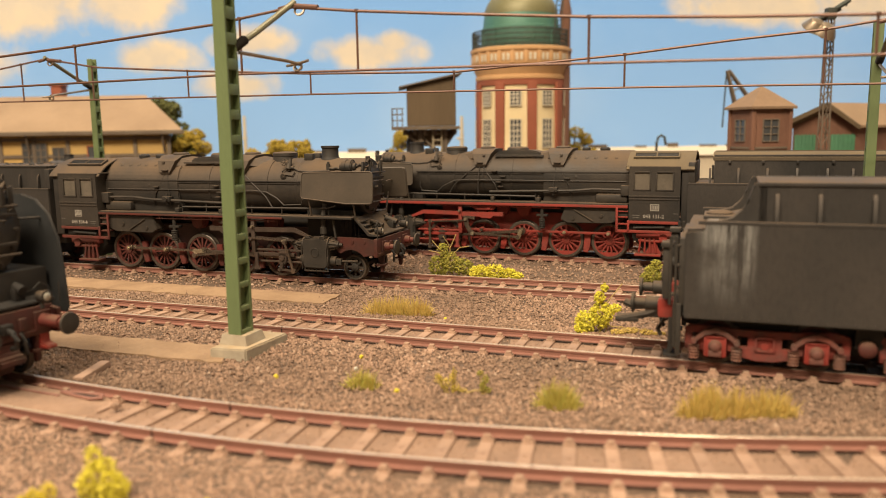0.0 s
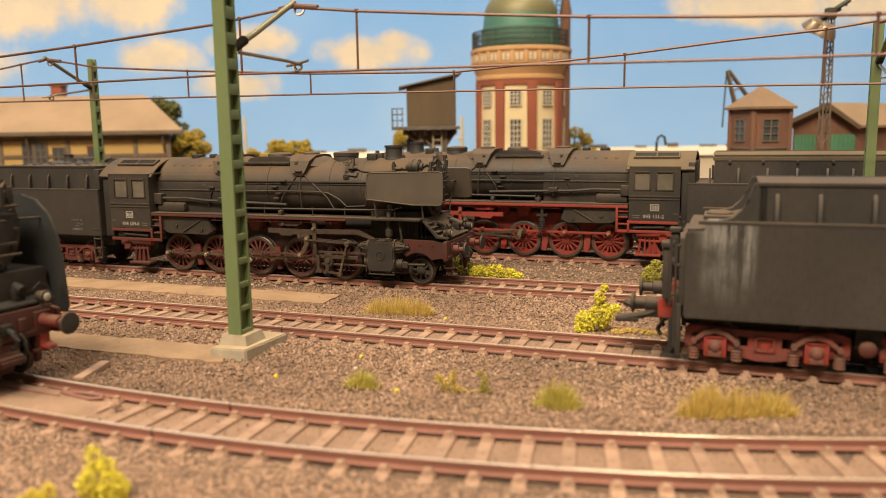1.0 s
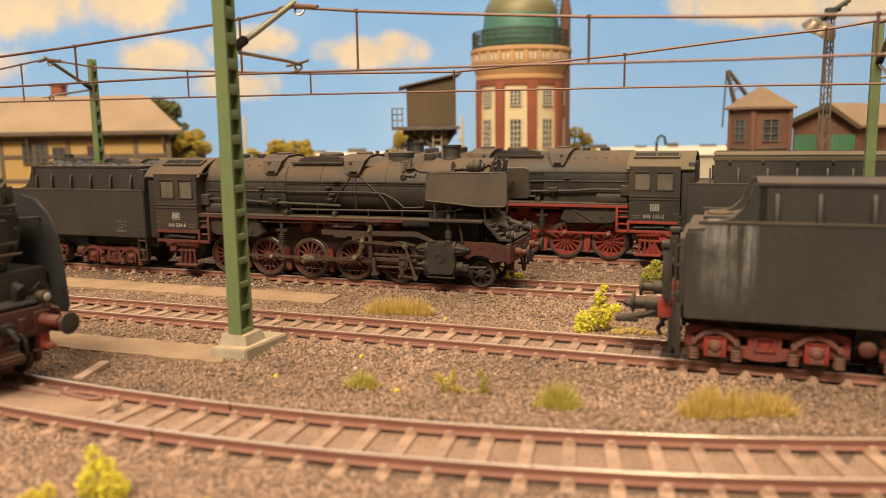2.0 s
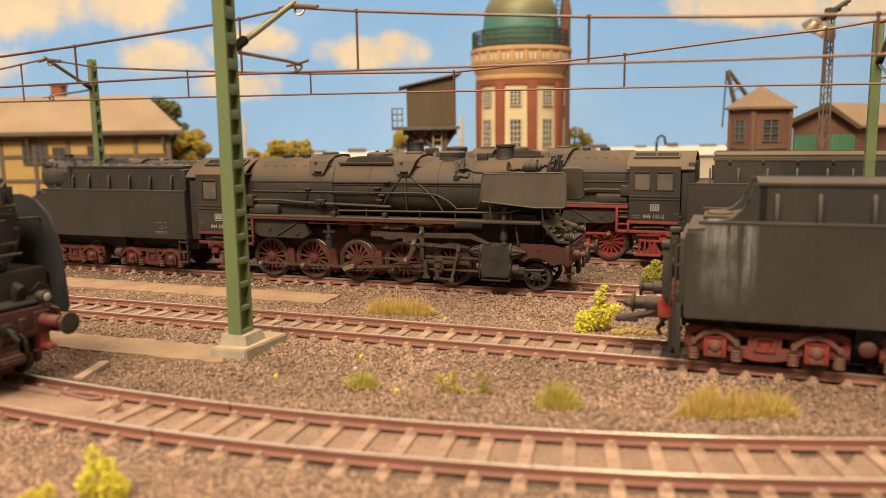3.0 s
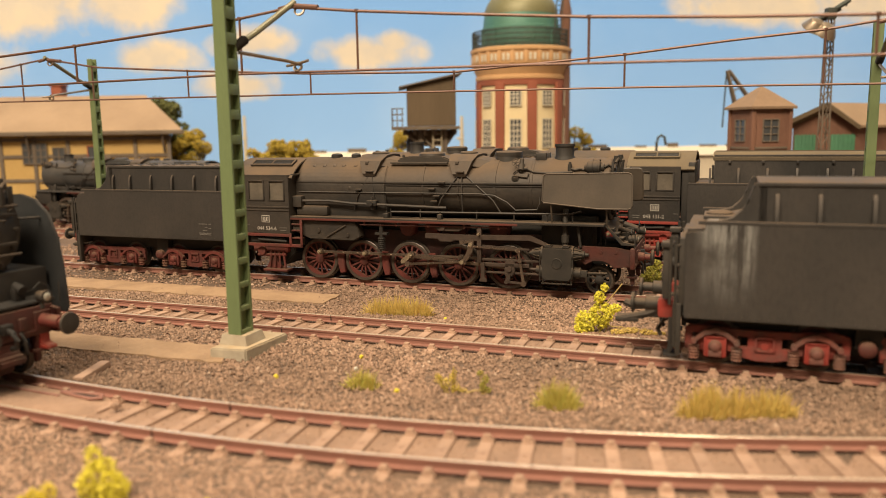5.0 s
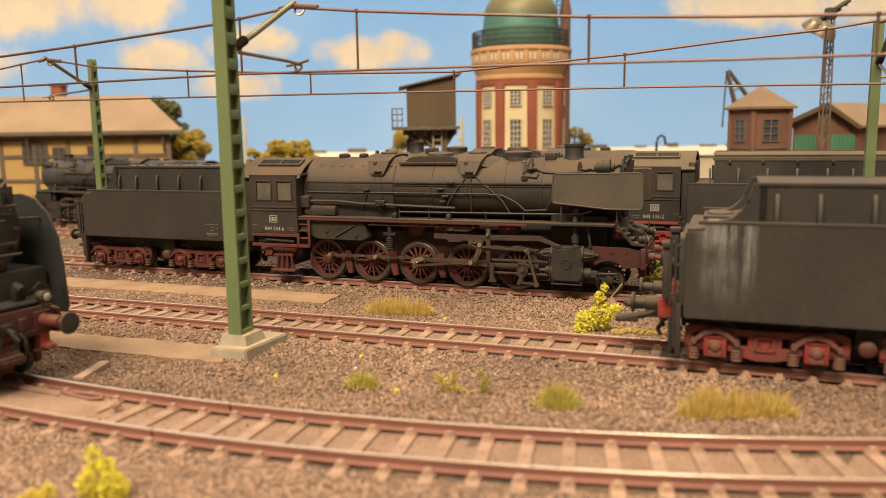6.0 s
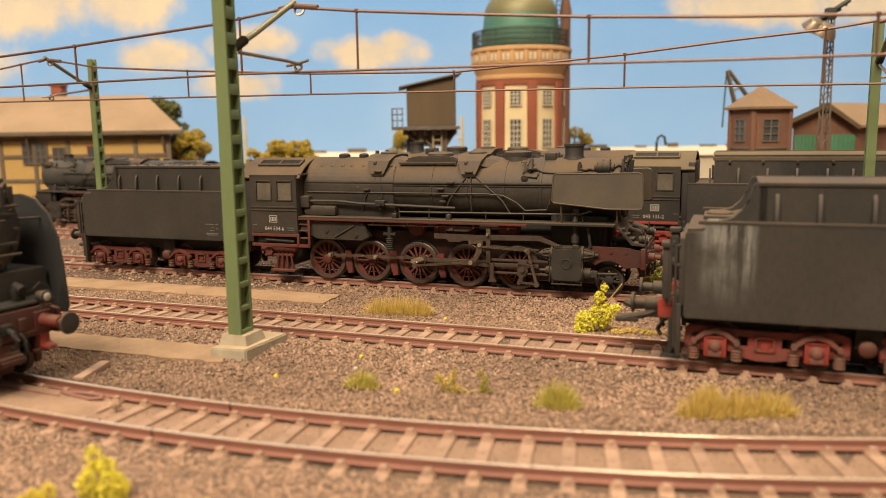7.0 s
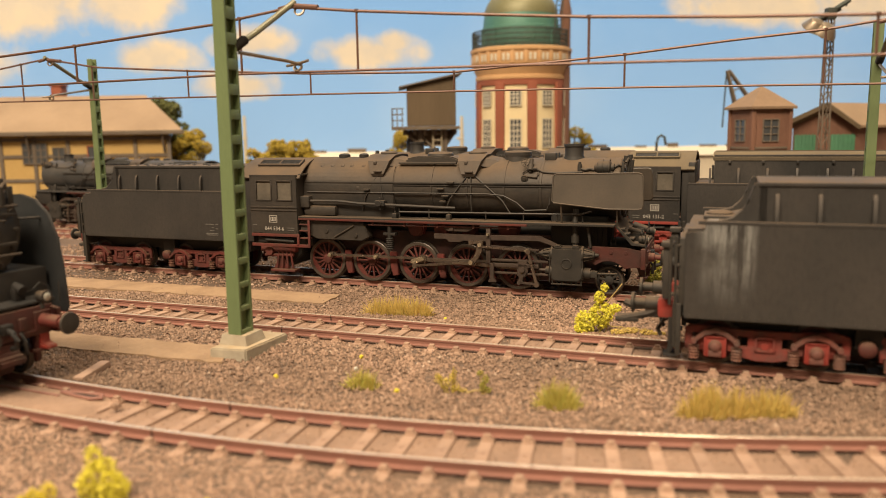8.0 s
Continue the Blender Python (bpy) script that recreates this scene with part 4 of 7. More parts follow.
    # wheels
    wc, wt = wheel_mesh(DR)
    wc, wt = mesh_of("wheel", wc, RD), mesh_of("tyre", wt, TYRE)
    sb = B()
    box(sb, DR * 0.17, DR * 0.80, -0.30, 0.30, -DR * 0.042, DR * 0.042, 0.08)
    spoke = mesh_of("spoke", sb, RD)
    lc, lt = wheel_mesh(5.0, False)
    lc, lt = mesh_of("leading_wheel", lc, DEEP), mesh_of("tyre", lt, TYRE)
    sb = B()
    box(sb, 1.3, 3.7, -0.32, 0.32, -0.38, 0.38, 0.08)
    small_spoke = mesh_of("spoke", sb, DUSTY)
    for i, x in enumerate((*DRIVERS, 0.0)):
        for sg in (-1, 1):
            driver = i < 5
            w = new("driving_wheel" if driver else "leading_wheel", wc if driver else lc)
            w.parent = loco
            r = DR if driver else 5.0
            side = 0 if sg < 0 else 180
            w.matrix_basis = place(x, sg * 9.6, r, 0, 0, side) @ Matrix.Rotation(radians(-phase if sg < 0 else phase - 90), 4, "Y")
            t = new("tyre", wt if driver else lt)
            t.parent = w
            keyed["wheels"].append((w, x, sg, r))
            count = 15 if driver else 8
            for k in range(count):
                o = new("spoke", spoke if driver else small_spoke)
                o.parent = w
                o.matrix_basis = Matrix.Rotation(k * math.tau / count, 4, "Y")
            if driver:
                bm = B()
                rod(bm, (CRANK, -4.9, 0), (CRANK, -0.3, 0), 0.8, 14)
                rod(bm, (CRANK, -5.3, 0), (CRANK, -4.8, 0), 0.5, 14)
                if i == 2:
                    prism(bm, [(CRANK + 1.0, -0.9), (CRANK + 1.0, 0.9), (0.6, 2.3), (-0.4, 1.4), (0.4, 0.4)], "y", -6.5, -5.2, 0.2)
                part("crank_pin", bm, BRASSY if i in (2, 3, 4) else ROD, w, "bright steel crank pin" if i in (2, 3, 4) else "")
    bm = B()
    for x in (*DRIVERS,):
        rod(bm, (x, -9, DR), (x, 9, DR), 1.3, 12)
    rod(bm, (0, -9, 5.0), (0, 9, 5.0), 1.0, 12)
    part("axle", bm, DEEP, loco)
    # rods: coupling rod with its bosses, connecting rod, crosshead
    for sg in (-1, 1):
        a = radians(phase if sg < 0 else 90 - phase)
        bm = B()
        y0, y1 = -13.0, -12.2
        for xa, xb in zip(DRIVERS, DRIVERS[1:]):
            box(bm, xb + 1.0, xa - 1.0, y0, y1, -0.5, 0.5, 0.15)
        for x in DRIVERS:
            rod(bm, (x, y0 - 0.25, 0), (x, y1 + 0.2, 0), 1.2, 18)
        c = part("coupling_rod", flip(bm, sg), ROD if RD is DARKRED else RD, loco, "grimy steel coupling rod" if RD is DARKRED else "red painted coupling rod")
        c.matrix_basis = place(CRANK * math.cos(a), 0, DR + CRANK * math.sin(a))
        keyed["rods"].append((c, sg))
        bm = B()
        prism(bm, [(0, -0.75), (0, 0.75), (REACH, 0.55), (REACH, -0.55)], "y", -14.3, -13.6, 0.15)
        rod(bm, (0, -14.7, 0), (0, -13.3, 0), 1.7, 18)
        rod(bm, (REACH, -14.7, 0), (REACH, -13.3, 0), 1.2, 18)
        c = part("connecting_rod", flip(bm, sg), ROD, loco, "grimy steel connecting rod")
        keyed["mains"].append((c, sg))
        bm = B()
        prism(bm, [(-1.9, -2.6), (-1.9, 2.4), (-1.2, 3.0), (1.4, 3.0), (2.0, 2.2), (2.0, -1.0), (1.0, -2.9), (-1.2, -2.9)], "y", -15.6, -13.0, 0.3)
        rod(bm, (0, -16.2, 0), (0, -13, 0), 1.0, 14)
        rod(bm, (1, -13.8, 0), (10.5, -13.8, 0), 0.6, 12)
        prism(bm, [(-0.9, -2), (0.6, -2), (0.2, -5.2), (-1.6, -5.2)], "y", -16.2, -15.4, 0.15)
        prism(bm, [(-1.6, -5.0), (-1.6, -4.1), (5.8, -4.5), (5.8, -5.4)], "y", -16.7, -16.1, 0.12)
        rod(bm, (-0.9, -17.0, -4.6), (-0.9, -15.4, -4.6), 0.75, 12)
        c = part("crosshead", flip(bm, sg), BARS, loco)
        keyed["cross"].append((c, sg))
        # combination lever, hung from the spindle and led by the crosshead
        bm = B()
        prism(bm, [(-0.55, 0), (-0.4, 12.0), (0.4, 12.0), (0.55, 0)], "y", -17.3, -16.7, 0.12)
        for z, r in ((0, 0.95), (8.4, 0.75), (12.0, 0.85)):
            rod(bm, (0, -17.5, z), (0, -16.3, z), r, 14)
        c = part("combination_lever", flip(bm, sg), ROD, loco, "grimy steel lever of the valve gear")
        keyed["levers"].append((c, sg))
        bm = B()
        prism(bm, [(0, -0.5), (0, 0.5), (22.6, 0.4), (22.6, -0.4)], "y", -16.3, -15.7, 0.12)
        rod(bm, (0, -16.6, 0), (0, -15.5, 0), 1.0, 14)
        rod(bm, (22.6, -16.6, 0), (22.6, -15.5, 0), 0.9, 14)
        c = part("eccentric_rod", flip(bm, sg), ROD, loco, "slim eccentric rod of the valve gear")
        keyed["eccs"].append((c, sg))
    pose_rods(keyed, radians(phase))
    return loco, keyed


def rod_poses(phase, sg):
    """Poses of coupling rod, connecting rod, crosshead, combination lever and eccentric rod for a crank angle."""
    a = phase if sg < 0 else math.pi / 2 - phase
    px, pz = CRANK * math.cos(a), CRANK * math.sin(a)
    run = math.sqrt(REACH ** 2 - (pz - 0.35) ** 2)
    tilt = math.degrees(math.atan2(pz - 0.35, run))
    cross_x = -71.8 + px + run
    low_x = cross_x + 5.6
    lean = math.degrees(math.atan2(-27.6 - low_x, 12.1))
    ex, ez = -71.8 + 1.5 * math.sin(a), DR - 1.5 * math.cos(a) + 1.2
    swing = math.degrees(math.atan2(10.3 - ez, 23.0))
    return (place(px, 0, DR + pz), place(-71.8 + px, 0, DR + pz, 0, tilt, 0), place(cross_x, 0, 8.4), place(low_x, 0, 3.5, 0, lean, 0),
            place(ex, 0, ez, 0, -swing, 0))


ROD_KEYS = (("rods", 0), ("mains", 1), ("cross", 2), ("levers", 3), ("eccs", 4))


def pose_rods(keyed, phase):
    for key, i in ROD_KEYS:
        for ob, sg in keyed[key]:
            ob.matrix_basis = rod_poses(phase, sg)[i]


GLASSY = surface("lamp_lens", (0.34, 0.32, 0.27), (0.26, 0.24, 0.20), 0.1, 0, 200, 900, 0.0)


def make_tender(at, label, red, bunker=(18, 79, 34.3, 44.6, 13.0), group="tenders", lettering=True, paint=None, ribs=(20.5, 29.5, 40.5, 51.5, 62.5, 73.5), bogies=(16.4, 59.5), half=10.4, skirt=14.2, coaled=True):
    t = thing("tender", at, label, "tender", group)
    bx0, bx1, bz0, bz1, bw = bunker
    bm = B()
    prism(bm, [(2.6, skirt), (82, skirt), (82, 34.3), (6.6, 34.3), (6.6, 32.4), (2.2, 32.2), (2.2, skirt + 0.4)], "y", -16.6, 16.6, 0.45)
    body = part("water_tank", bm, paint or TENDER_BLACK, t, "black riveted tender tank streaked with lime" if paint else "black riveted tender tank")
    bm = B()
    for sg in (-1, 1):
        box(bm, 5, 82, sg * 16.2 - 0.5, sg * 16.2 + 0.5, 34.0, 34.8, 0.15)
    box(bm, 2.6, 6.8, -15.5, 15.5, 32.2, 32.9, 0.2)
    for k in range(40):
        for sg in (-1, 1):
            box(bm, 3.2 + k * 2, 3.5 + k * 2, sg * 16.62 - 0.08, sg * 16.62 + 0.08, skirt + 0.7, skirt + 1.0)
    part("tank_rim", bm, TENDER_BLACK, body)
    bm = B()
    prism(bm, [(-bw, bz0), (-bw, bz1 - 0.6), (-bw + 0.6, bz1), (bw - 0.6, bz1), (bw, bz1 - 0.6), (bw, bz0)], "x", bx0, bx1, 0.2)
    sweep_x = [(-8.5, 0.0), (-5.4, 0.8), (-3.4, 2.6), (-1.9, 5.2), (-0.9, 8.0), (-0.4, bz1 - bz0)]
    for sg in (-1, 1):
        prism(bm, [(bx0 + u, bz0 + v) for u, v in sweep_x] + [(bx0 + 2, bz1), (bx0 + 2, bz0)], "y", sg * (bw - 0.45) - 0.45, sg * (bw - 0.45) + 0.45, 0.12)
        pipe(bm, [(bx0 + u - 0.1, sg * (bw - 0.4), bz0 + v) for u, v in sweep_x], 0.4, 6)
    prism(bm, [(bx0 + u + 2.4, bz0 + v) for u, v in sweep_x] + [(bx0 + 4, bz1 - 0.6), (bx0 + 4, bz0)], "y", -bw + 1.0, bw - 1.0, 0.1)
    coal = part("coal_bunker", bm, TENDER_BLACK, t, "black coal bunker with upright ribs")
    bm = B()
    for sg in (-1, 1):
        box(bm, bx0, bx1, sg * bw - 0.35, sg * bw + 0.35, bz1 - 0.7, bz1 + 0.15, 0.15)
    part("bunker_rim", bm, TENDER_BLACK, coal)
    for x in ribs:
        for sg in (-1, 1):
            bm = B()
            prism(bm, [(-bw - 0.1, bz0 + 0.3), (-bw - 1.6, bz0 + 0.3), (-bw - 1.1, bz0 + 5.2), (-bw - 0.3, bz0 + 6.6), (-bw + 0.1, bz0 + 6.6)], "x", x - 0.45, x + 0.45, 0.1)
            part("rib", flip(bm, sg), TENDER_BLACK, coal)
    if coaled:
        bm = B()
        rnd = random.Random(5)
        for k in range(90):
            m = Matrix.Translation((rnd.uniform(bx0 + 4, bx1 - 2), rnd.uniform(-bw + 2.5, bw - 2.5), bz1 - 0.5 + rnd.uniform(-0.5, 0.3))) @ Euler((rnd.uniform(0, 3), rnd.uniform(0, 3), 0)).to_matrix().to_4x4()
            bmesh.ops.create_icosphere(bm, subdivisions=1, radius=rnd.uniform(0.6, 1.3), matrix=m)
        tagged(part("coal", bm, DEEP, coal, smooth=10), kind="stuff")
    elif bx0 < 0:
        # flat oil tank: beige rounded roof edge, small brackets under it
        for sg in (-1, 1):
            bm = B()
            prism(bm, [(-bw - 0.3, bz1 - 2.4), (-bw - 0.5, bz1 - 0.8), (-bw + 1.6, bz1 + 0.9), (-bw + 5, bz1 + 1.3), (-bw + 5, bz1 - 0.2), (-bw + 0.4, bz1 - 1.6)], "x", bx0 - 0.5, bx1 + 0.5, 0.15)
            part("tank_roof_edge", flip(bm, sg), PALEROOF, coal, "beige dusted roof edge of the oil tank")
            for x in np.linspace(bx0 + 4, bx1 - 6, 6):
                bm = B()
                box(bm, x - 0.5, x + 0.5, -bw - 0.9, -bw + 0.2, bz1 - 3.4, bz1 - 2.2, 0.15)
                part("roof_bracket", flip(bm, sg), TENDER_BLACK, coal)
    bm = B()
    lathe(bm, [(3.2, 0), (3.2, 1.0), (2.6, 1.4), (0.5, 1.6)], Matrix.Translation((9.5, 0, 34.2)), 20)
    box(bm, 5.8, 13, -6, 6, 34.2, 34.9, 0.2)
    part("water_hatch", bm, TENDER_BLACK, body)
    # solebar and beam
    bm = B()
    box(bm, 2, 82, -9, 9, 9.2, 14.4, 0.3)
    for xb in bogies:
        box(bm, xb - 13, xb + 13, -6.5, 6.5, 3.5, 11, 0.4)
    box(bm, 40, 46, -12, 12, 6.5, 14.2, 0.5)
    box(bm, 34, 52, -8, 8, 3.8, 10, 0.4)
    part("underframe", bm, DEEP, t)
    bm = B()
    box(bm, -0.4, 1.6, -15.6, 15.6, 10.6, 15.4, 0.25)
    box(bm, 0.9, 2.3, -15.8, 15.8, 15.0, 30.6, 0.2)
    for sg in (-1, 1):
        box(bm, 0.5, 1.7, sg * 15.2 - 0.9, sg * 15.2 + 0.9, 3.0, 15.4, 0.2)
        rod(bm, (0.2, sg * 15.9, 5), (0.2, sg * 15.9, 31.0), 0.35, 8)
        for z in (6.5, 10, 19, 24, 28.6):
            box(bm, -0.2, 1.2, sg * 15.6 - 0.5, sg * 15.6 + 0.5, z, z + 0.6, 0.1)
    part("end_beam", bm, DUSTY, t, "dusty dark end beam and plate")
    for sg in (-1, 1):
        bm = B()
        box(bm, -3.8, -0.2, sg * 10.8 - 2.4, sg * 10.8 + 2.4, 11.2, 15.6, 0.3)
        box(bm, -4.0, -3.5, sg * 10.8 - 2.0, sg * 10.8 + 2.0, 11.6, 15.2, 0.1)
        part("buffer_block", bm, red, t, "red buffer block")
    for sg in (-1, 1):
        bm = B()
        lathe(bm, [(1.2, 0), (1.9, 0.4), (1.9, 2.0), (1.3, 2.5), (0.4, 2.7)], Matrix.Translation((42.5, sg * 11.8, 7.0)) @ Matrix.Rotation(radians(-90 * sg), 4, "X"), 20)
        part("air_tank", bm, DARKRED, t)
    bm = B()
    box(bm, 79.2, 82, -15.5, 15.5, 34.2, 43.4, 0.4)
    part("front_bulkhead", bm, TENDER_BLACK, t)
    for sg in (-1, 1):
        bm = B()
        lathe(bm, [(1.75, 0), (1.75, 3.2), (1.2, 3.4), (1.2, 6.0), (2.4, 6.1), (2.5, 6.4), (2.4, 6.8), (1.0, 7.0)], Matrix.Translation((-3.8, sg * 10.1, 13.9)) @ Matrix.Rotation(radians(-90), 4, "Y"), 24)
        part("buffer", bm, DUSTY, t, "grey round buffer")
        bm = B()
        box(bm, -2.9, -0.8, sg * 14.2 - 1.3, sg * 14.2 + 1.3, 16.2, 28.8, 0.4)
        box(bm, -3.3, -0.4, sg * 14.2 - 2.0, sg * 14.2 + 2.0, 28.4, 29.6, 0.2)
        rod(bm, (-1.0, sg * 15.9, 15), (-1.0, sg * 15.9, 31), 0.4, 8)
        part("lamp_post", bm, DUSTY, t)
        bm = B()
        lathe(bm, [(1.2, 0), (1.5, 0.4), (1.6, 1.6), (1.8, 1.7), (1.7, 2.4), (0.6, 2.6)], Matrix.Translation((-0.8, sg * 11.0, 20.6)) @ Matrix.Rotation(radians(-90), 4, "Y"), 18)
        part("tail_lamp", bm, DEEP, t)
        bm = B()
        prism(bm, [(-1.4, 11.5), (0.4, 11.5), (0.2, 4.6), (-0.8, 2.4), (-1.9, 2.4), (-1.3, 4.6)], "y", sg * 13.2 - 0.7, sg * 13.2 + 0.7, 0.15)
        box(bm, -2.4, 0.8, sg * 13.2 - 1.6, sg * 13.2 + 1.6, 2.2, 2.8, 0.15)
        part("rail_guard", bm, DEEP, t)
        # ladder of steps at the engine's end
        bm = B()
        for x in (77.6, 81.4):
            box(bm, x - 0.3, x + 0.3, sg * 15.8 - 0.5, sg * 15.8 + 0.5, 4.4, 22, 0.1)
        for z in (4.4, 8.6, 12.8, 17.0):
            box(bm, 77.4, 81.6, sg * 15.4 - 1.4, sg * 15.4 + 1.4, z, z + 0.5, 0.1)
        part("step_ladder", bm, DUSTY, t)
    bm = B()
    box(bm, -3.2, -0.4, -1.6, 1.6, 9.6, 14.6, 0.3)
    pipe(bm, [(-3, 0, 12.4), (-7, 0, 11.2), (-11, 0, 10.8), (-13.6, 0, 11.8)], 1.0, 8)
    pipe(bm, [(-3, -2.4, 11.6), (-7, -2.4, 9.6), (-12, -2.4, 8.4), (-15, -2.4, 7.8)], 1.0, 8)
    box(bm, -15.6, -9.6, -3.4, 1.6, 7.2, 8.5, 0.45)
    box(bm, -8, -2.6, -3, 3, 8.6, 11.6, 0.6)
    pipe(bm, [(-1, -5, 10), (-3.4, -5, 8.6), (-4.4, -5, 6.4), (-3.6, -5.2, 4.8)], 0.6, 8)
    pipe(bm, [(-1, 5, 10), (-3.4, 5, 8.6), (-4.4, 5, 6.4), (-3.6, 5.2, 4.8)], 0.6, 8)
    part("coupling", bm, DUSTY, t, "dark coupling hook and brake hose")
    if lettering:
        for sg in (-1, 1):
            bm = B()
            for x0, x1, z in ((66, 70, 21.0), (69, 70.2, 19.6), (70.8, 72, 21.0), (70.8, 72, 19.2), (68, 70, 18.4), (66, 72, 17.2), (66.4, 71.8, 16.6)):
                box(bm, x0, x1, sg * 16.65 - 0.08, sg * 16.65 + 0.08, z, z + 0.3)
            tagged(part("small_lettering", bm, DIMLETTER, t, "tiny faded data lettering"), kind="stuff")
    # bogies
    for xc in bogies:
        for sg in (-1, 1):
            bm = B()
            k = half / 11.2
            def plate(outline, y0, y1, bevel=0.18):
                prism(bm, [(xc + u * k, v) for u, v in outline], "y", y0, y1, bevel)
            plate([(-18.4, 7.9), (-18.2, 9.3), (-15, 9.8), (-5, 9.2), (5, 9.2), (15, 9.8), (18.2, 9.0), (18.4, 7.6), (5, 7.6), (-5, 7.6)], -12.0, -10.8)
            plate([(-8.4, 5.2), (8.4, 5.2), (8.2, 4.0), (5.4, 2.6), (2, 1.9), (-2, 1.9), (-5.4, 2.6), (-8.2, 4.0)], -12.0, -10.9)
            for u0, u1 in ((-8.4, -6.2), (-3.8, -1.9), (1.9, 3.8), (6.2, 8.4), (-18.3, -16.6), (16.6, 18.3), (-15.2, -13.6), (13.6, 15.2)):
                plate([(u0, 3.8), (u1, 3.8), (u1, 8.0), (u0, 8.0)], -11.9, -10.9, 0.12)
            for e in (-1, 1):
                plate([(e * 18.3, 3.9), (e * 13.6, 3.9), (e * 13.6, 5.0), (e * 18.3, 5.0)], -11.9, -10.9, 0.12)
            # riveted edge of the window in the middle
            for u0, u1, v0, v1 in ((-2.3, 2.3, 7.3, 7.9), (-2.3, 2.3, 4.2, 4.8), (-2.3, -1.7, 4.2, 7.9), (1.7, 2.3, 4.2, 7.9)):
                plate([(u0, v0), (u1, v0), (u1, v1), (u0, v1)], -12.4, -11.8, 0.1)
            part("bogie_frame", flip(bm, sg), DARKRED if red is DARKRED else WORNRED, t, "worn red bogie side frame")
            dirt = DARKRED if red is DARKRED else GRIMY
            for dx in (-half, half):
                bm = B()
                for u0, u1, v0, v1 in ((-2.6, 2.6, 7.0, 7.4), (-2.6, -2.1, 2.6, 7.4), (2.1, 2.6, 2.6, 7.4)):
                    box(bm, xc + dx + u0, xc + dx + u1, -13.0, -11.2, v0, v1, 0.12)
                box(bm, xc + dx - 2.2, xc + dx + 2.2, -12.7, -10.8, 2.4, 7.2, 0.2)
                part("axle_guard", flip(bm, sg), red, t, "red axle guard")
                bm = B()
                lathe(bm, [(1.9, 0), (1.9, 0.7), (1.5, 1.1), (1.3, 1.7), (0.8, 2.0), (0.3, 2.1)], Matrix.Translation((xc + dx, -12.3, 5.0)) @ Matrix.Rotation(radians(90), 4, "X") @ Matrix.Scale(0.86, 4), 18)
                box(bm, xc + dx - 1.5, xc + dx + 1.5, -13.6, -12.4, 2.7, 4.0, 0.2)
                part("axle_box", flip(bm, sg), dirt, t, "grimy round axle box")
                bm = B()
                up = [(-5.4, 5.9), (-4.6, 7.0), (-2.6, 8.9), (0, 9.6), (2.6, 8.9), (4.6, 7.0), (5.4, 5.9)]
                low = [(4.6, 5.7), (3.8, 6.4), (2.2, 7.6), (0, 8.2), (-2.2, 7.6), (-3.8, 6.4), (-4.6, 5.7)]
                prism(bm, [(xc + dx + u, v) for u, v in up + low], "y", -13.4, -12.0, 0.15)
                for u in (-4.9, 4.9):
                    rod(bm, (xc + dx + u, -13.8, 6.2), (xc + dx + u, -12, 6.2), 0.7, 10)
                part("leaf_spring", flip(bm, sg), dirt, t, "grimy arched spring")
                for e in (-4.9, 4.9):
                    bm = B()
                    prof = [(1.35 if k2 % 2 else 1.0, k2 * 0.36) for k2 in range(10)]
                    lathe(bm, prof, Matrix.Translation((xc + dx + e, -12.4, 1.7)), 14)
                    part("spring", flip(bm, sg), dirt, t)
            bm = B()
            box(bm, xc - 1.8, xc + 1.8, -11.7, -9.6, 5.0, 7.2, 0.4)
            rod(bm, (xc, -12.2, 5.6), (xc, -11.2, 5.6), 0.9, 12)
            part("bogie_bolster", flip(bm, sg), red, t)
        for dx in (-half, half):
            for sg in (-1, 1):
                bm, tb = wheel_mesh(5.7, False)
                lathe(bm, [(1.4, -0.25), (4.2, -0.1), (4.2, 0.25), (1.4, 0.3)], ALONG_Y, 28, False)
                bmesh.ops.transform(bm, matrix=Matrix.Translation((xc + dx, -8.6, 5.7)), verts=bm.verts)
                bmesh.ops.transform(tb, matrix=Matrix.Translation((xc + dx, -8.6, 5.7)), verts=tb.verts)
                w = part("wheel", flip(bm, sg), DARKRED, t)
                part("tyre", flip(tb, sg), TYRE, w)
    return t


# dusty, with the base lifted above the engine's black to look lit
PLATE = surface("dusty_lit_deflector", (0.062, 0.052, 0.042), (0.085, 0.067, 0.05), 0.42, 0, 60, 1400, 0.05, DUST, 0.5, 0.25)
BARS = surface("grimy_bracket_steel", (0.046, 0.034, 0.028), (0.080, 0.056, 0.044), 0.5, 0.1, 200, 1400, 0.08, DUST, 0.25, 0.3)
BRASSY = surface("oily_pin_steel", (0.60, 0.52, 0.38), (0.38, 0.31, 0.22), 0.25, 0.7, 400, 2000, 0.0)
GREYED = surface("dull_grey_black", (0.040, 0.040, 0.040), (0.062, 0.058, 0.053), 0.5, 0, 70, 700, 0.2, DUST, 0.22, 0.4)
FRAMEDARK = surface("dark_red_black", (0.050, 0.016, 0.013), (0.026, 0.014, 0.012), 0.6, 0, 150, 900, 0.1)
BLUEGREY = surface("blue_grey_plate", (0.031, 0.034, 0.036), (0.046, 0.046, 0.046), 0.45, 0, 60, 900, 0.1, DUST, 0.4, 0.25)
PALEROOF = surface("beige_dusted_roof", (0.085, 0.067, 0.047), (0.12, 0.095, 0.062), 0.7, 0, 60, 900, 0.15, (0.16, 0.122, 0.076), 0.7, 0.25)
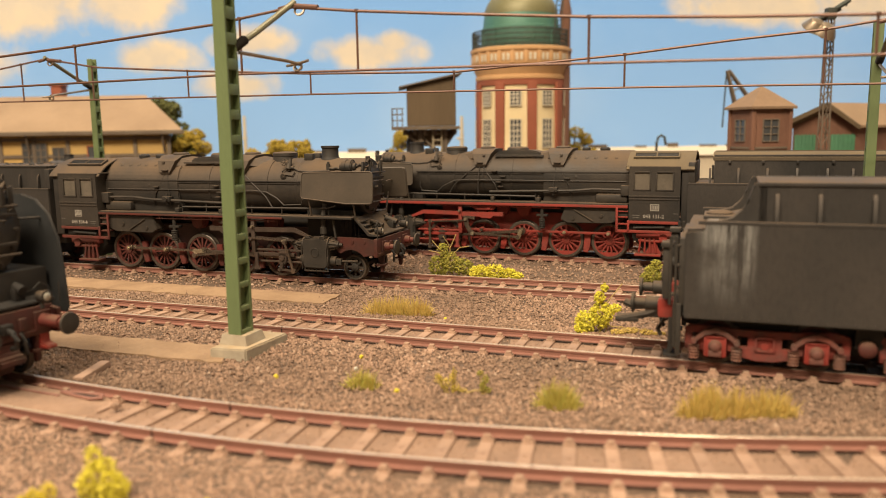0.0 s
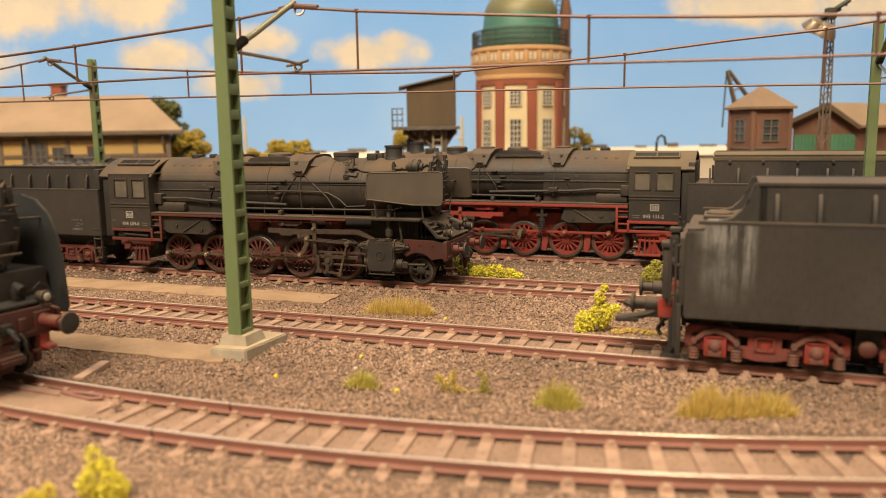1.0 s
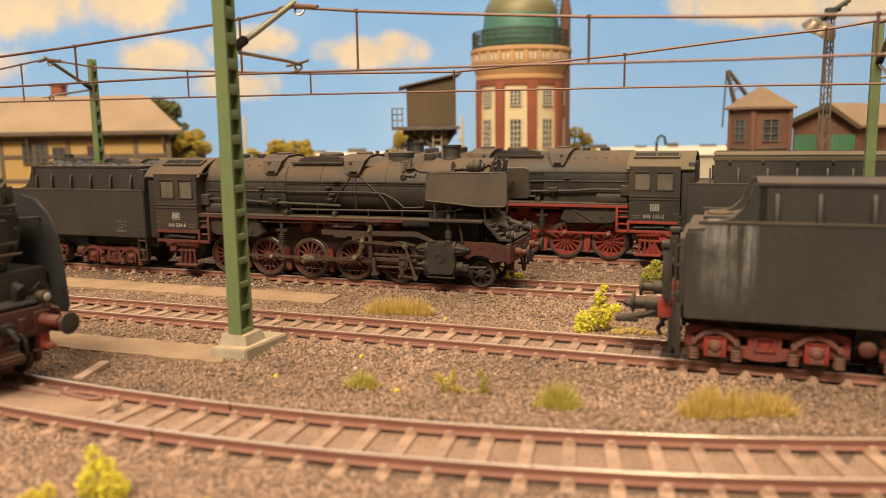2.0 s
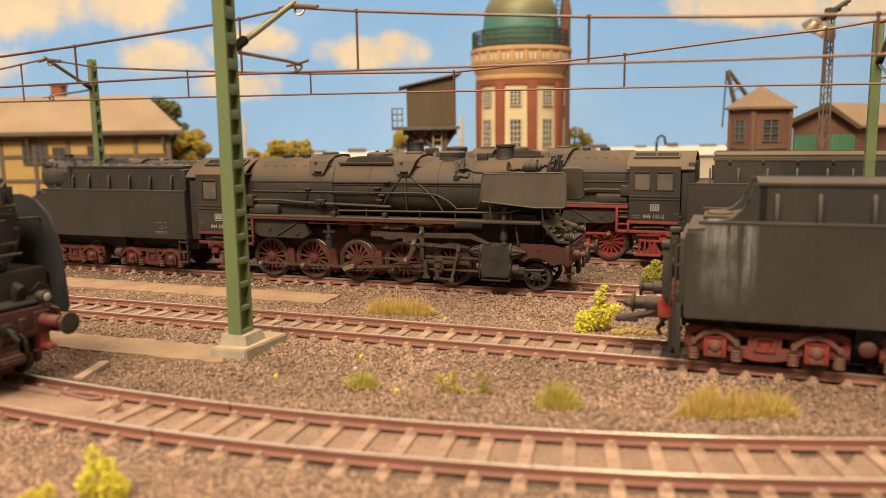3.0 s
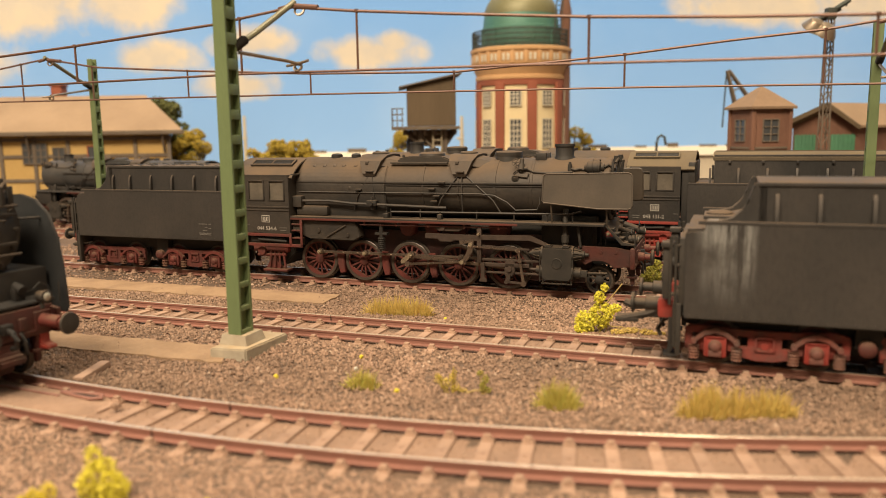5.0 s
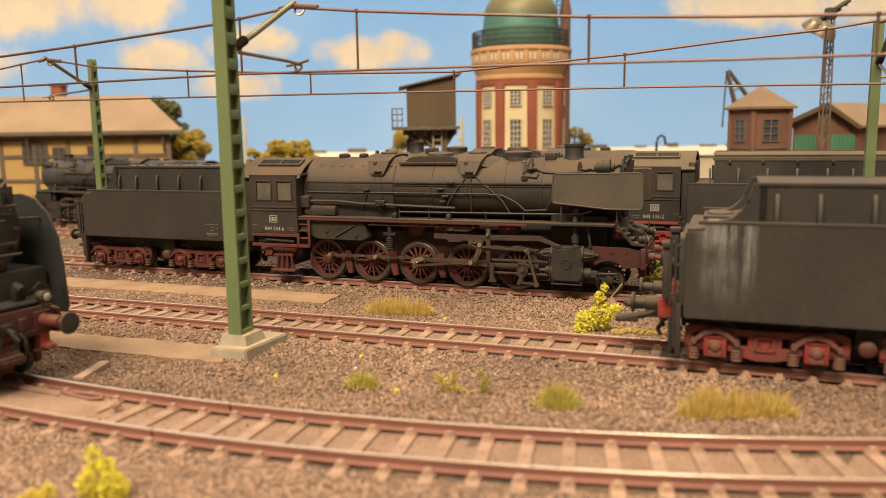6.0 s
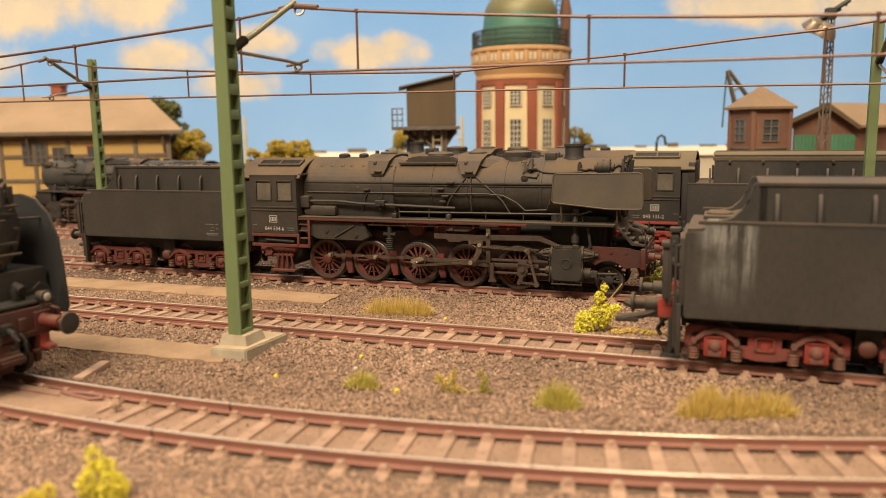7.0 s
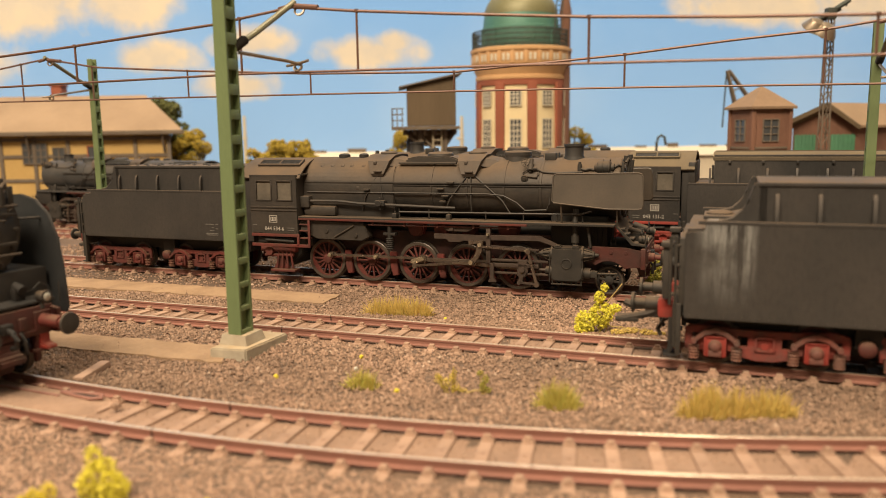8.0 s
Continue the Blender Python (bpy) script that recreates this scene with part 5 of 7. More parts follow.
WORNRED = surface("worn_chassis_red", (0.24, 0.042, 0.031), (0.115, 0.052, 0.043), 0.62, 0, 240, 1500, 0.12, DUST, 0.5, 0.4)
FRAMERED = surface("oil_stained_red", (0.085, 0.024, 0.019), (0.045, 0.022, 0.018), 0.55, 0, 150, 900, 0.15, DUST, 0.4, 0.4)
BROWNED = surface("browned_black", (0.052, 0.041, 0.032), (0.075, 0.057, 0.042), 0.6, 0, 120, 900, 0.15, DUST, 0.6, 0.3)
GRIMY = surface("grimy_red_grey", (0.115, 0.068, 0.056), (0.19, 0.055, 0.040), 0.65, 0, 200, 1400, 0.08, DUST, 0.4, 0.3)


# ---------------------------------------------------------------- build the yard
t1 = track(1, t1_centre, -250, 240, 8.05, "curved model track with dusty brown sleepers and worn rails", 5, 6.8)
t2 = track(2, f2, -330, 330, 7.45, "straight model track with rust-brown rails in gravel", 40)
track(3, f3, -420, 330, 7.45, "model track with rust-brown rails under the moving engine", 40)
track(4, f4, -330, 420, 7.45, "model track behind, with rust-brown rails", 40)
track(5, f5, -420, 420, 7.45, "rear model track with rust-brown rails", 40)
for t, fn, x, sg in ((t1, t1_centre, -49.5, 1), (t1, t1_centre, -55.5, -1), (t2, f2, -39, 1), (t2, f2, -46, -1)):
    rail_joint(t, fn, x, sg)

LEAD3 = 65.63
engine, engine_keys = make_locomotive(on_track(Y3, A3, LEAD3), "weathered black steam locomotive with grimy red wheels, rolling along its track", "044 534-6", DARKRED)
engine_tender = make_tender(on_track(Y3, A3, LEAD3 - 229.4), "weathered black coal tender with grimy red bogies behind the moving locomotive", DARKRED)
parked, parked_keys = make_locomotive(on_track(Y4, A4, 83.5 - 110.9, 0, 180), "parked black steam locomotive with bright red chassis and spoked wheels", "043 131-2", RED, phase=0, roof_paint=PALEROOF)
parked_tender = make_tender(on_track(Y4, A4, 83.5 + 33 + 82, 0, 180), "black oil tender with long flat tank behind the parked locomotive", RED,
                            (-2, 72, 34.3, 46.2, 12.5), lettering=False, coaled=False)
make_tender(on_track(Y2, A2, 64.9) @ Matrix.Diagonal((1, 1, 1.04, 1)), "black tender with lime streaks and faded red bogies", RED, (18, 79, 34.3, 43.2, 13.0), lettering=False, ribs=(22.0, 31.0, 42.0, 53, 64, 75), bogies=(20.9, 63.5), half=11.2, paint=LIMED, skirt=12.0, coaled=False)
front_engine, front_keys = make_locomotive(place(-93.2 - 18.6 * 0.906, 172.2 + 18.6 * 0.423, 0, 0, 0, -25), "black steam locomotive with tall smoke deflectors and round buffers", "", DARKRED, "tall", phase=70)


# ---------------------------------------------------------------- sandy paths and the crossing infill
def strip(pts, name, label, z1=-1.75):
    STRIPS.append(pts)
    return flat_strip(name, pts, -6.0, z1, SAND, label)


strip([(-215, 350.0), (-39, 285.6), (-43, 271.5), (-205, 329.0)], "path_1", "flat sandy brown footpath between the tracks", -2.2)
strip([(-170, 254.0), (-60, 216.0), (-60, 201.5), (-175, 240.0)], "path_2", "flat sandy brown footpath beside the mast footing", -2.3)


def crossing():
    """Dirt trodden in between the rails near the switch, with the frog and a lump showing in it."""
    bm = B()
    rnd = random.Random(8)
    nx, ny = 46, 9
    rows = []
    for i in range(nx + 1):
        row = []
        for j in range(ny + 1):
            v = j / ny
            end = -78.5 + 5.5 * v + 2.2 * noise.noise(Vector((v * 4, 2, 0)))
            x = -152 + (end + 152) * i / nx
            drop = max(0.0, (i - nx + 4) / 4) ** 2
            row.append(bm.verts.new((x, t1_centre(x) - 7.7 + 15.3 * v, -1.25 - 1.6 * drop - 0.5 * abs(2 * v - 1) ** 3 + 0.28 * noise.noise(Vector((x * 0.35, v * 5, 4))) + rnd.uniform(-0.05, 0.05))))
        rows.append(row)
    for a, b in zip(rows, rows[1:]):
        for j in range(ny):
            bm.faces.new((a[j], b[j], b[j + 1], a[j + 1]))
    ob = tagged(part("crossing_infill", bm, DIRT, smooth=70), "sandy dirt filling between the rails at the switch", "infill", "", "structure")
    frog = [(-89.5, 5.0), (-84, 6.4), (-78.6, 6.6), (-78.0, 5.2), (-80.5, 3.6), (-85, 4.0)]
    bm = B()
    pipe(bm, [(x, t1_centre(x) + o, -1.0) for x, o in frog + frog[:1]], 0.42, 6)
    part("frog", bm, RAIL, ob, "rusty frog of the switch showing through the dirt")
    bm = B()
    # flat near-black sheet paints the shade of the recess, no hole is cut
    prism(bm, [(x, t1_centre(x) + o) for x, o in frog], "z", -1.35, -1.1)
    part("frog_dark_fill", bm, DEEP, ob, "dark sheet inside the frog in place of its shaded gap")
    bm = B()
    bmesh.ops.create_icosphere(bm, subdivisions=2, radius=1.1, matrix=Matrix.Translation((-73.2, t1_centre(-73.2) + 2.6, -1.4)) @ Matrix.Diagonal((1, 0.7, 0.8, 1)))
    for v in bm.verts:
        v.co += Vector((rnd.uniform(-0.2, 0.2), rnd.uniform(-0.2, 0.2), rnd.uniform(-0.2, 0.2)))
    part("lump", bm, DIRT, ob)
    bm = B()
    sweep(bm, path_of(t1_centre, -150, -90, 4), [(-0.35, -1.6), (0.35, -1.6), (0.35, -0.92), (-0.35, -0.92)], 2.6)
    part("check_rail", bm, RAIL, ob)


crossing()

bm = B()
box(bm, -6.0, 6.0, -1.4, 1.4, -0.9, 1.0, 0.25)
tagged(part("timber", bm, SLEEPER, None, "", place(-90.3, 193.0, -2.0, 0, -4, 80)), "loose weathered sleeper end lying on the gravel", "timber")


# ---------------------------------------------------------------- overhead line
def lattice_mast(at, height, label, w=(3.6, 5.6), taper=0.72, foot=True):
    """Mast of two channels joined by rungs; local x along the track, y across."""
    m = thing("catenary_mast", at, label, "catenary mast", "catenary masts")
    hx, hy = w[0] / 2, w[1] / 2
    bm = B()
    for sg in (-1, 1):
        a, b = hy, hy * taper
        vs0 = [(-hx, sg * a), (hx, sg * a), (hx, sg * (a - 0.9)), (-hx, sg * (a - 0.9))]
        vs1 = [(-hx * 0.9, sg * b), (hx * 0.9, sg * b), (hx * 0.9, sg * (b - 0.8)), (-hx * 0.9, sg * (b - 0.8))]
        lo = [bm.verts.new((x, y, 0)) for x, y in vs0]
        hi = [bm.verts.new((x, y, height)) for x, y in vs1]
        fs = [bm.faces.new(lo), bm.faces.new(hi[::-1])] + [bm.faces.new((lo[i], hi[i], hi[(i + 1) % 4], lo[(i + 1) % 4])) for i in range(4)]
        bmesh.ops.recalc_face_normals(bm, faces=fs)
        bmesh.ops.bevel(bm, geom=list({e for f in fs for e in f.edges}), offset=0.15, segments=1, affect="EDGES")
    part("mast_channel", bm, GREEN, m, "green painted steel channels")
    bm = B()
    box(bm, -0.35, 0.35, -hy * 0.78, hy * 0.78, 0, height * 0.985, 0)
    part("mast_web", bm, GREEN, m)
    n = int((height - 2.5) / 6.6)
    for k in range(n + 1):
        z = 0.6 + k * 6.6
        f = 1 - (1 - taper) * z / height
        bm = B()
        g = 0.6 + 1.1 * z / height
        box(bm, -hx * 0.95, hx * 0.95, -(hy - 0.85) * f, (hy - 0.85) * f, z - g, z + g, 0.12)
        part("rung", bm, GREEN, m)
    if foot:
        bm = B()
        prism(bm, [(-4.6, -8.6), (6.0, -7.2), (7.4, 12), (-4.0, 12)], "z", -6.2, 0.4, 0.35)
        lo, hi = [(-4.4, -4.6), (4.6, -4.6), (4.6, 5.0), (-4.4, 5.0)], [(-3.7, -3.9), (3.9, -3.9), (3.9, 4.2), (-3.7, 4.2)]
        q0, q1 = [bm.verts.new((x, y, 0.1)) for x, y in lo], [bm.verts.new((x, y, 3.2)) for x, y in hi]
        bm.faces.new(q1), bm.faces.new(q0[::-1])
        for k in range(4):
            bm.faces.new((q0[k], q0[(k + 1) % 4], q1[(k + 1) % 4], q1[k]))
        part("footing", bm, CONCRETE, m, "stepped grey concrete footing dusted with sand")
    return m


def cantilever(m, y_to, z_at, z_top, z_low, ox=0.4):
    """Bracket tube from the mast up to the carrying wire, with insulators and steady arm; y_to is the track's centre in the mast's space, ox how far the tip is set along the track."""
    s = 1 if y_to > 0 else -1
    root = Vector((0.4 + ox * 0.25, s * 3.0, z_at))
    tip = Vector((ox, y_to, z_top + 0.6))
    bm = B()
    pipe(bm, [root, root.lerp(tip, 0.3) + Vector((0, 0, -0.3)), root.lerp(tip, 1.04)], 0.85, 10)
    arm = part("bracket_tube", bm, TUBE, m, "olive bracket tube")
    along = (tip - root).to_track_quat("Z", "Y").to_matrix().to_4x4()
    bm = B()
    for k in range(6):
        lathe(bm, [(0.8, -0.3), (1.35, 0), (0.8, 0.3)], Matrix.Translation(root.lerp(tip, -0.02 + k * 0.03)) @ along, 14)
    part("insulator", bm, DEEP, arm, "dark ribbed insulator")
    bm = B()
    pipe(bm, [(root.x, s * 4.0, z_at - 1.6), (ox - 0.4, y_to - s * 3, z_low + 2.6), (ox + 1.6, y_to, z_low + 1.8)], 0.5, 8)
    part("steady_arm", bm, STEEL, m)
    bm = B()
    for dz, turn in ((0.9, 60), (1.3, 100)):
        lathe(bm, [(1.0, -0.22), (1.35, -0.22), (1.35, 0.22), (1.0, 0.22)], Matrix.Translation((ox + dz, y_to, z_low + dz)) @ Matrix.Rotation(radians(turn), 4, "X"), 16, False)
    pipe(bm, [(ox - 3.2, y_to + s, z_low + 1.6), (ox + 1.0, y_to, z_low + 1.9), (ox + 5.0, y_to - s * 0.6, z_low + 2.8)], 0.42, 8)
    lathe(bm, [(1.35, -0.3), (1.75, -0.3), (1.75, 0.3), (1.35, 0.3)], Matrix.Translation((ox + 2.4, y_to, z_top - 1.3)) @ Matrix.Rotation(radians(70), 4, "X"), 16, False)
    part("wire_clip", bm, STEEL, m, "bright wire clips")
    bm = B()
    rod(bm, (ox - 4.5, y_to, z_top - 0.6), (ox - 1, y_to, z_top), 0.6, 10)
    rod(bm, (ox + 1.0, y_to, z_top - 0.1), (ox + 8.5, y_to, z_top - 1.0), 0.8, 10)
    part("clamp_sleeve", bm, WIRE, m)


def overhead(y0, angle, carry, contact, droppers, label):
    t = thing("overhead_line", on_track(y0, angle, 0), label, "overhead line", "overhead lines")
    def at(pts, s):
        for (sa, za), (sb, zb) in zip(pts, pts[1:]):
            if s <= sb:
                return za + (zb - za) * (s - sa) / (sb - sa)
        return pts[-1][1]
    bm = B()
    pipe(bm, [(s, 0, z) for s, z in carry], 0.42, 8)
    part("carrying_wire", bm, WIRE, t)
    bm = B()
    pipe(bm, [(s, 0, z) for s, z in contact], 0.36, 8)
    part("contact_wire", bm, WIRE, t)
    for s in droppers:
        bm = B()
        zc, zm = at(contact, s), at(carry, s)
        rod(bm, (s, 0, zc), (s, 0, zm), 0.36, 8)
        rod(bm, (s, 0, zm - 0.4), (s, 0, zm + 0.5), 0.62, 8)
        part("dropper", bm, WIRE, t)


M1 = lattice_mast(place(-56.8, 212.4, 2.9, 0, 0, A2), 95, "green riveted ladder mast on a stepped concrete footing", w=(4.2, 6.2), taper=0.8)
for o in M1.children:
    if o.name.startswith("footing"):
        o.matrix_basis = place(-0.2, 0.5, -3.1)
cantilever(M1, 28.0, 78.2, 91.8, 73.2, 4.2)
M2 = lattice_mast(on_track(Y3, A3, -193, 0) @ place(0, 28, -2.6), 97.5, "green ladder mast standing between the rear tracks", w=(3.4, 4.6), foot=False)
cantilever(M2, -28.0, 84.0, 95.0, 76.6)
M3 = lattice_mast(on_track(Y3, A3, 150, 0) @ place(0, 28, -2.6), 95.5, "green ladder mast behind the standing tender", w=(3.4, 4.6), foot=False)
cantilever(M3, -28.0, 82.0, 92.6, 73.4)

overhead(Y2, A2, [(-330, 92), (-260, 83.6), (-200, 83.4), (-167, 84.9), (-131, 87.0), (-74, 90.9), (-46, 94.3), (-25, 91.9), (1, 89.6), (41, 86.3), (75, 84.3), (107, 82.9), (160, 84), (230, 92)],
         [(-330, 74.5), (-167, 74.9), (-66, 75.8), (20, 75.0), (76, 74.1), (230, 73)], (-128.5, -64.3, -25.2, 40.9, 107), "brown soldered wires above the track with the standing tender")
overhead(Y3, A3, [(-400, 84), (-300, 82), (-250, 86), (-221, 89.4), (-193, 92.8), (-164, 87.9), (-115, 84.5), (-55, 81.1), (6, 79.5), (68, 83.0), (102, 86.0), (131, 88.0), (150, 90.4), (220, 82), (300, 80)],
         [(-400, 74.6), (-223, 74.1), (-55, 73.0), (68, 71.8), (150, 70.5), (300, 70)], (-208.2, -166.5, -115, -55.6, 5.4, 68.2, 131), "brown soldered wires above the moving engine")


# ---------------------------------------------------------------- rear engine on the far track
rear, rear_keys = make_locomotive(on_track(Y5, A4, -279, 0, 180), "dull grey-black steam locomotive parked on the rear track", "", DARKRED, "none", phase=10, paint=GREYED)
rear.matrix_basis = rear.matrix_basis @ Matrix.Scale(0.87, 4)

# ---------------------------------------------------------------- buildings
PLASTER = surface("yellow_plaster", (0.52, 0.35, 0.13), (0.45, 0.29, 0.10), 0.9, 0, 30, 500, 0.2, None, 0, 0.2)
TIMBER = surface("grey_brown_timber", (0.16, 0.125, 0.09), (0.12, 0.09, 0.065), 0.85, 0, 60, 600, 0.2, None, 0, 0.3, (1, 1, 0.2))
ROOFING = surface("tan_roof_felt", (0.34, 0.235, 0.145), (0.27, 0.185, 0.115), 0.9, 0, 25, 500, 0.15, None, 0, 0.2)
BRICK_RED = surface("red_brown_brick", (0.20, 0.098, 0.062), (0.135, 0.068, 0.046), 0.85, 0, 50, 500, 0.3, None, 0, 0.4, (1, 1, 0.35))
DARKGLASS = surface("dark_window_glass", (0.05, 0.055, 0.06), (0.09, 0.09, 0.09), 0.15, 0, 40, 400, 0.0)
WHITEPAINT = surface("cream_window_bars", (0.62, 0.56, 0.44), (0.55, 0.48, 0.36), 0.7, 0, 60, 500, 0.0)
DIMPAINT = surface("faded_window_paint", (0.20, 0.16, 0.12), (0.15, 0.12, 0.09), 0.7, 0, 60, 500, 0.0)
BOXROOF = surface("brown_roof_felt", (0.25, 0.165, 0.10), (0.20, 0.13, 0.08), 0.9, 0, 60, 500, 0.2, None, 0, 0.3)
WEATHERED = surface("weathered_wood", (0.30, 0.25, 0.17), (0.22, 0.18, 0.12), 0.85, 0, 60, 600, 0.1)
DOORGREEN = surface("green_door_paint", (0.07, 0.20, 0.11), (0.06, 0.16, 0.09), 0.6, 0, 60, 500, 0.1)
HUTBROWN = surface("dark_brown_boards", (0.13, 0.09, 0.05), (0.10, 0.07, 0.04), 0.85, 0, 40, 500, 0.2, None, 0, 0.3, (1, 1, 0.15))
CREAM = surface("cream_plaster", (0.76, 0.63, 0.38), (0.68, 0.55, 0.32), 0.85, 0, 30, 400, 0.1, None, 0, 0.15)
SANDSTONE = surface("orange_sandstone", (0.60, 0.36, 0.17), (0.52, 0.30, 0.14), 0.85, 0, 30, 400, 0.15, None, 0, 0.2)
PILASTER = surface("red_sandstone", (0.29, 0.085, 0.045), (0.24, 0.075, 0.04), 0.85, 0, 30, 400, 0.15)
COPPER = surface("green_copper", (0.075, 0.205, 0.165), (0.10, 0.22, 0.16), 0.5, 0.2, 25, 300, 0.1, None, 0, 0.2)
DOME = surface("brown_green_dome", (0.20, 0.19, 0.095), (0.17, 0.155, 0.075), 0.5, 0.2, 20, 300, 0.1)
IRON = surface("dark_iron_rail", (0.05, 0.06, 0.05), (0.07, 0.07, 0.06), 0.6, 0.3, 60, 400, 0.0)


def window(parent, x, z, w, h, y, cols, rows, bar=0.5, frame_mat=None, m=None):
    """Glazed window on a wall whose face looks to -y; recessed pane with glazing bars."""
    fm = frame_mat or WHITEPAINT
    bm = B()
    box(bm, x - w / 2, x + w / 2, y - 0.15, y + 0.4, z, z + h, 0, m)
    win = part("window", bm, DARKGLASS, parent)
    for k in range(cols + 1):
        u = x - w / 2 + w * k / cols
        bm = B()
        box(bm, u - bar / 2, u + bar / 2, y - 0.7, y - 0.05, z, z + h, 0, m)
        part("glazing_bar", bm, fm, win)
    for k in range(rows + 1):
        v = z + h * k / rows
        bm = B()
        box(bm, x - w / 2 - bar / 2, x + w / 2 + bar / 2, y - 0.72, y - 0.04, v - bar / 2, v + bar / 2, 0, m)
        part("glazing_bar", bm, fm, win)
    return win


def goods_shed():
    """Long goods shed with overhanging hipped roof, timber frame and yellow panels."""
    h = thing("goods_shed", place(0, 0, -3.2), "long yellow goods shed with timber frame and tan hipped roof", "goods shed")
    x0, x1, y0, y1 = -620, -226, 655, 735
    bm = B()
    prism(bm, [(x0, y0), (x1, y0), (x1 - 28, y1), (x0, y1)], "z", 0, 62, 0.4)
    part("wall", bm, PLASTER, h, "yellow plastered wall panels")
    bm = B()
    for x in np.arange(x1 - 0.5, x0, -28.0):
        box(bm, x - 1.6, x + 1.6, y0 - 1.2, y0 + 0.4, 0, 60, 0.2)
    for z in (58, 44, 24):
        box(bm, x0, x1, y0 - 0.9, y0 + 0.3, z - 1.5, z + 1.5, 0.2)
    part("timber_frame", bm, TIMBER, h)
    bm = B()
    ex, ey = 15, 9
    lo = [bm.verts.new(p) for p in ((x0 - ex, y0 - ey, 63.5), (x1 + ex, y0 - ey, 63.5), (x1 - 26, y1 + ey, 63.5), (x0 - ex, y1 + ey, 63.5))]
    hi = [bm.verts.new(p) for p in ((x0 + 30, (y0 + y1) / 2, 95), (x1 - 32, (y0 + y1) / 2, 95))]
    bm.faces.new((lo[0], lo[1], hi[1], hi[0]))
    bm.faces.new((lo[1], lo[2], hi[1]))
    bm.faces.new((lo[2], lo[3], hi[0], hi[1]))
    bm.faces.new((lo[3], lo[0], hi[0]))
    bm.faces.new(lo[::-1])
    bmesh.ops.recalc_face_normals(bm, faces=bm.faces)
    part("roof", bm, ROOFING, h, "tan felt hipped roof", smooth=5)
    bm = B()
    box(bm, x0 - ex, x1 + ex, y0 - ey - 0.6, y0 - ey + 1.2, 61.2, 64.4, 0.2)
    part("eaves_board", bm, TIMBER, h)
    for x in np.arange(x1 - 4, x0, -56.0):
        bm = B()
        rod(bm, (x, y0 - 1, 46), (x, y0 - ey + 3, 61), 1.0, 6)
        part("brace", bm, TIMBER, h)
    window(h, -338, 38, 20, 17, y0 - 1.0, 4, 3, 0.9, TIMBER)
    window(h, -318, 36, 10, 15, y0 - 1.0, 2, 2, 0.9, TIMBER)
    window(h, -288, 38, 12, 14, y0 - 1.0, 1, 1, 0.9, PILASTER)
    bm = B()
    box(bm, -343, -334, 700, 712, 78, 104, 0.3)
    box(bm, -344, -333, 699, 713, 104, 106, 0.3)
    part("chimney", bm, PILASTER, h, "red brick chimney")


goods_shed()


def signal_box():
    h = thing("signal_box", place(189.5, 470, -3.2, 0, 0, 11), "small brown brick signal box with hipped brown roof", "signal box")
    a = 11.9
    bm = B()
    box(bm, -a, a, -a, a, 0, 71, 0.3)
    part("wall", bm, BRICK_RED, h, "reddish brown boarded walls")
    bm = B()
    for sx, sy in ((-1, -1), (1, -1), (1, 1), (-1, 1)):
        box(bm, sx * a - 1.1, sx * a + 1.1, sy * a - 1.1, sy * a + 1.1, 0, 71, 0.2)
    part("corner_post", bm, BRICK_RED, h)
    e = a + 2.6
    bm = B()
    lo = [bm.verts.new((x, y, 70.6)) for x, y in ((-e, -e), (e, -e), (e, e), (-e, e))]
    l2 = [bm.verts.new((x, y, 72.0)) for x, y in ((-e, -e), (e, -e), (e, e), (-e, e))]
    top = bm.verts.new((0, 0, 84.5))
    bm.faces.new(lo[::-1])
    for i in range(4):
        bm.faces.new((lo[i], lo[(i + 1) % 4], l2[(i + 1) % 4], l2[i]))
        bm.faces.new((l2[i], l2[(i + 1) % 4], top))
    part("roof", bm, BOXROOF, h, "brown hipped roof", smooth=5)
    for turn in (0, 90, -90, 180):
        m = Matrix.Rotation(radians(turn), 4, "Z")
        window(h, -0.5, 52.0, 10.0, 12.6, -a, 2, 3, 0.5, DIMPAINT, m)
        bm = B()
        box(bm, -a, a, -a - 0.5, -a + 0.3, 47.4, 48.8, 0.1, m)
        part("sill_band", bm, TIMBER, h)


signal_box()


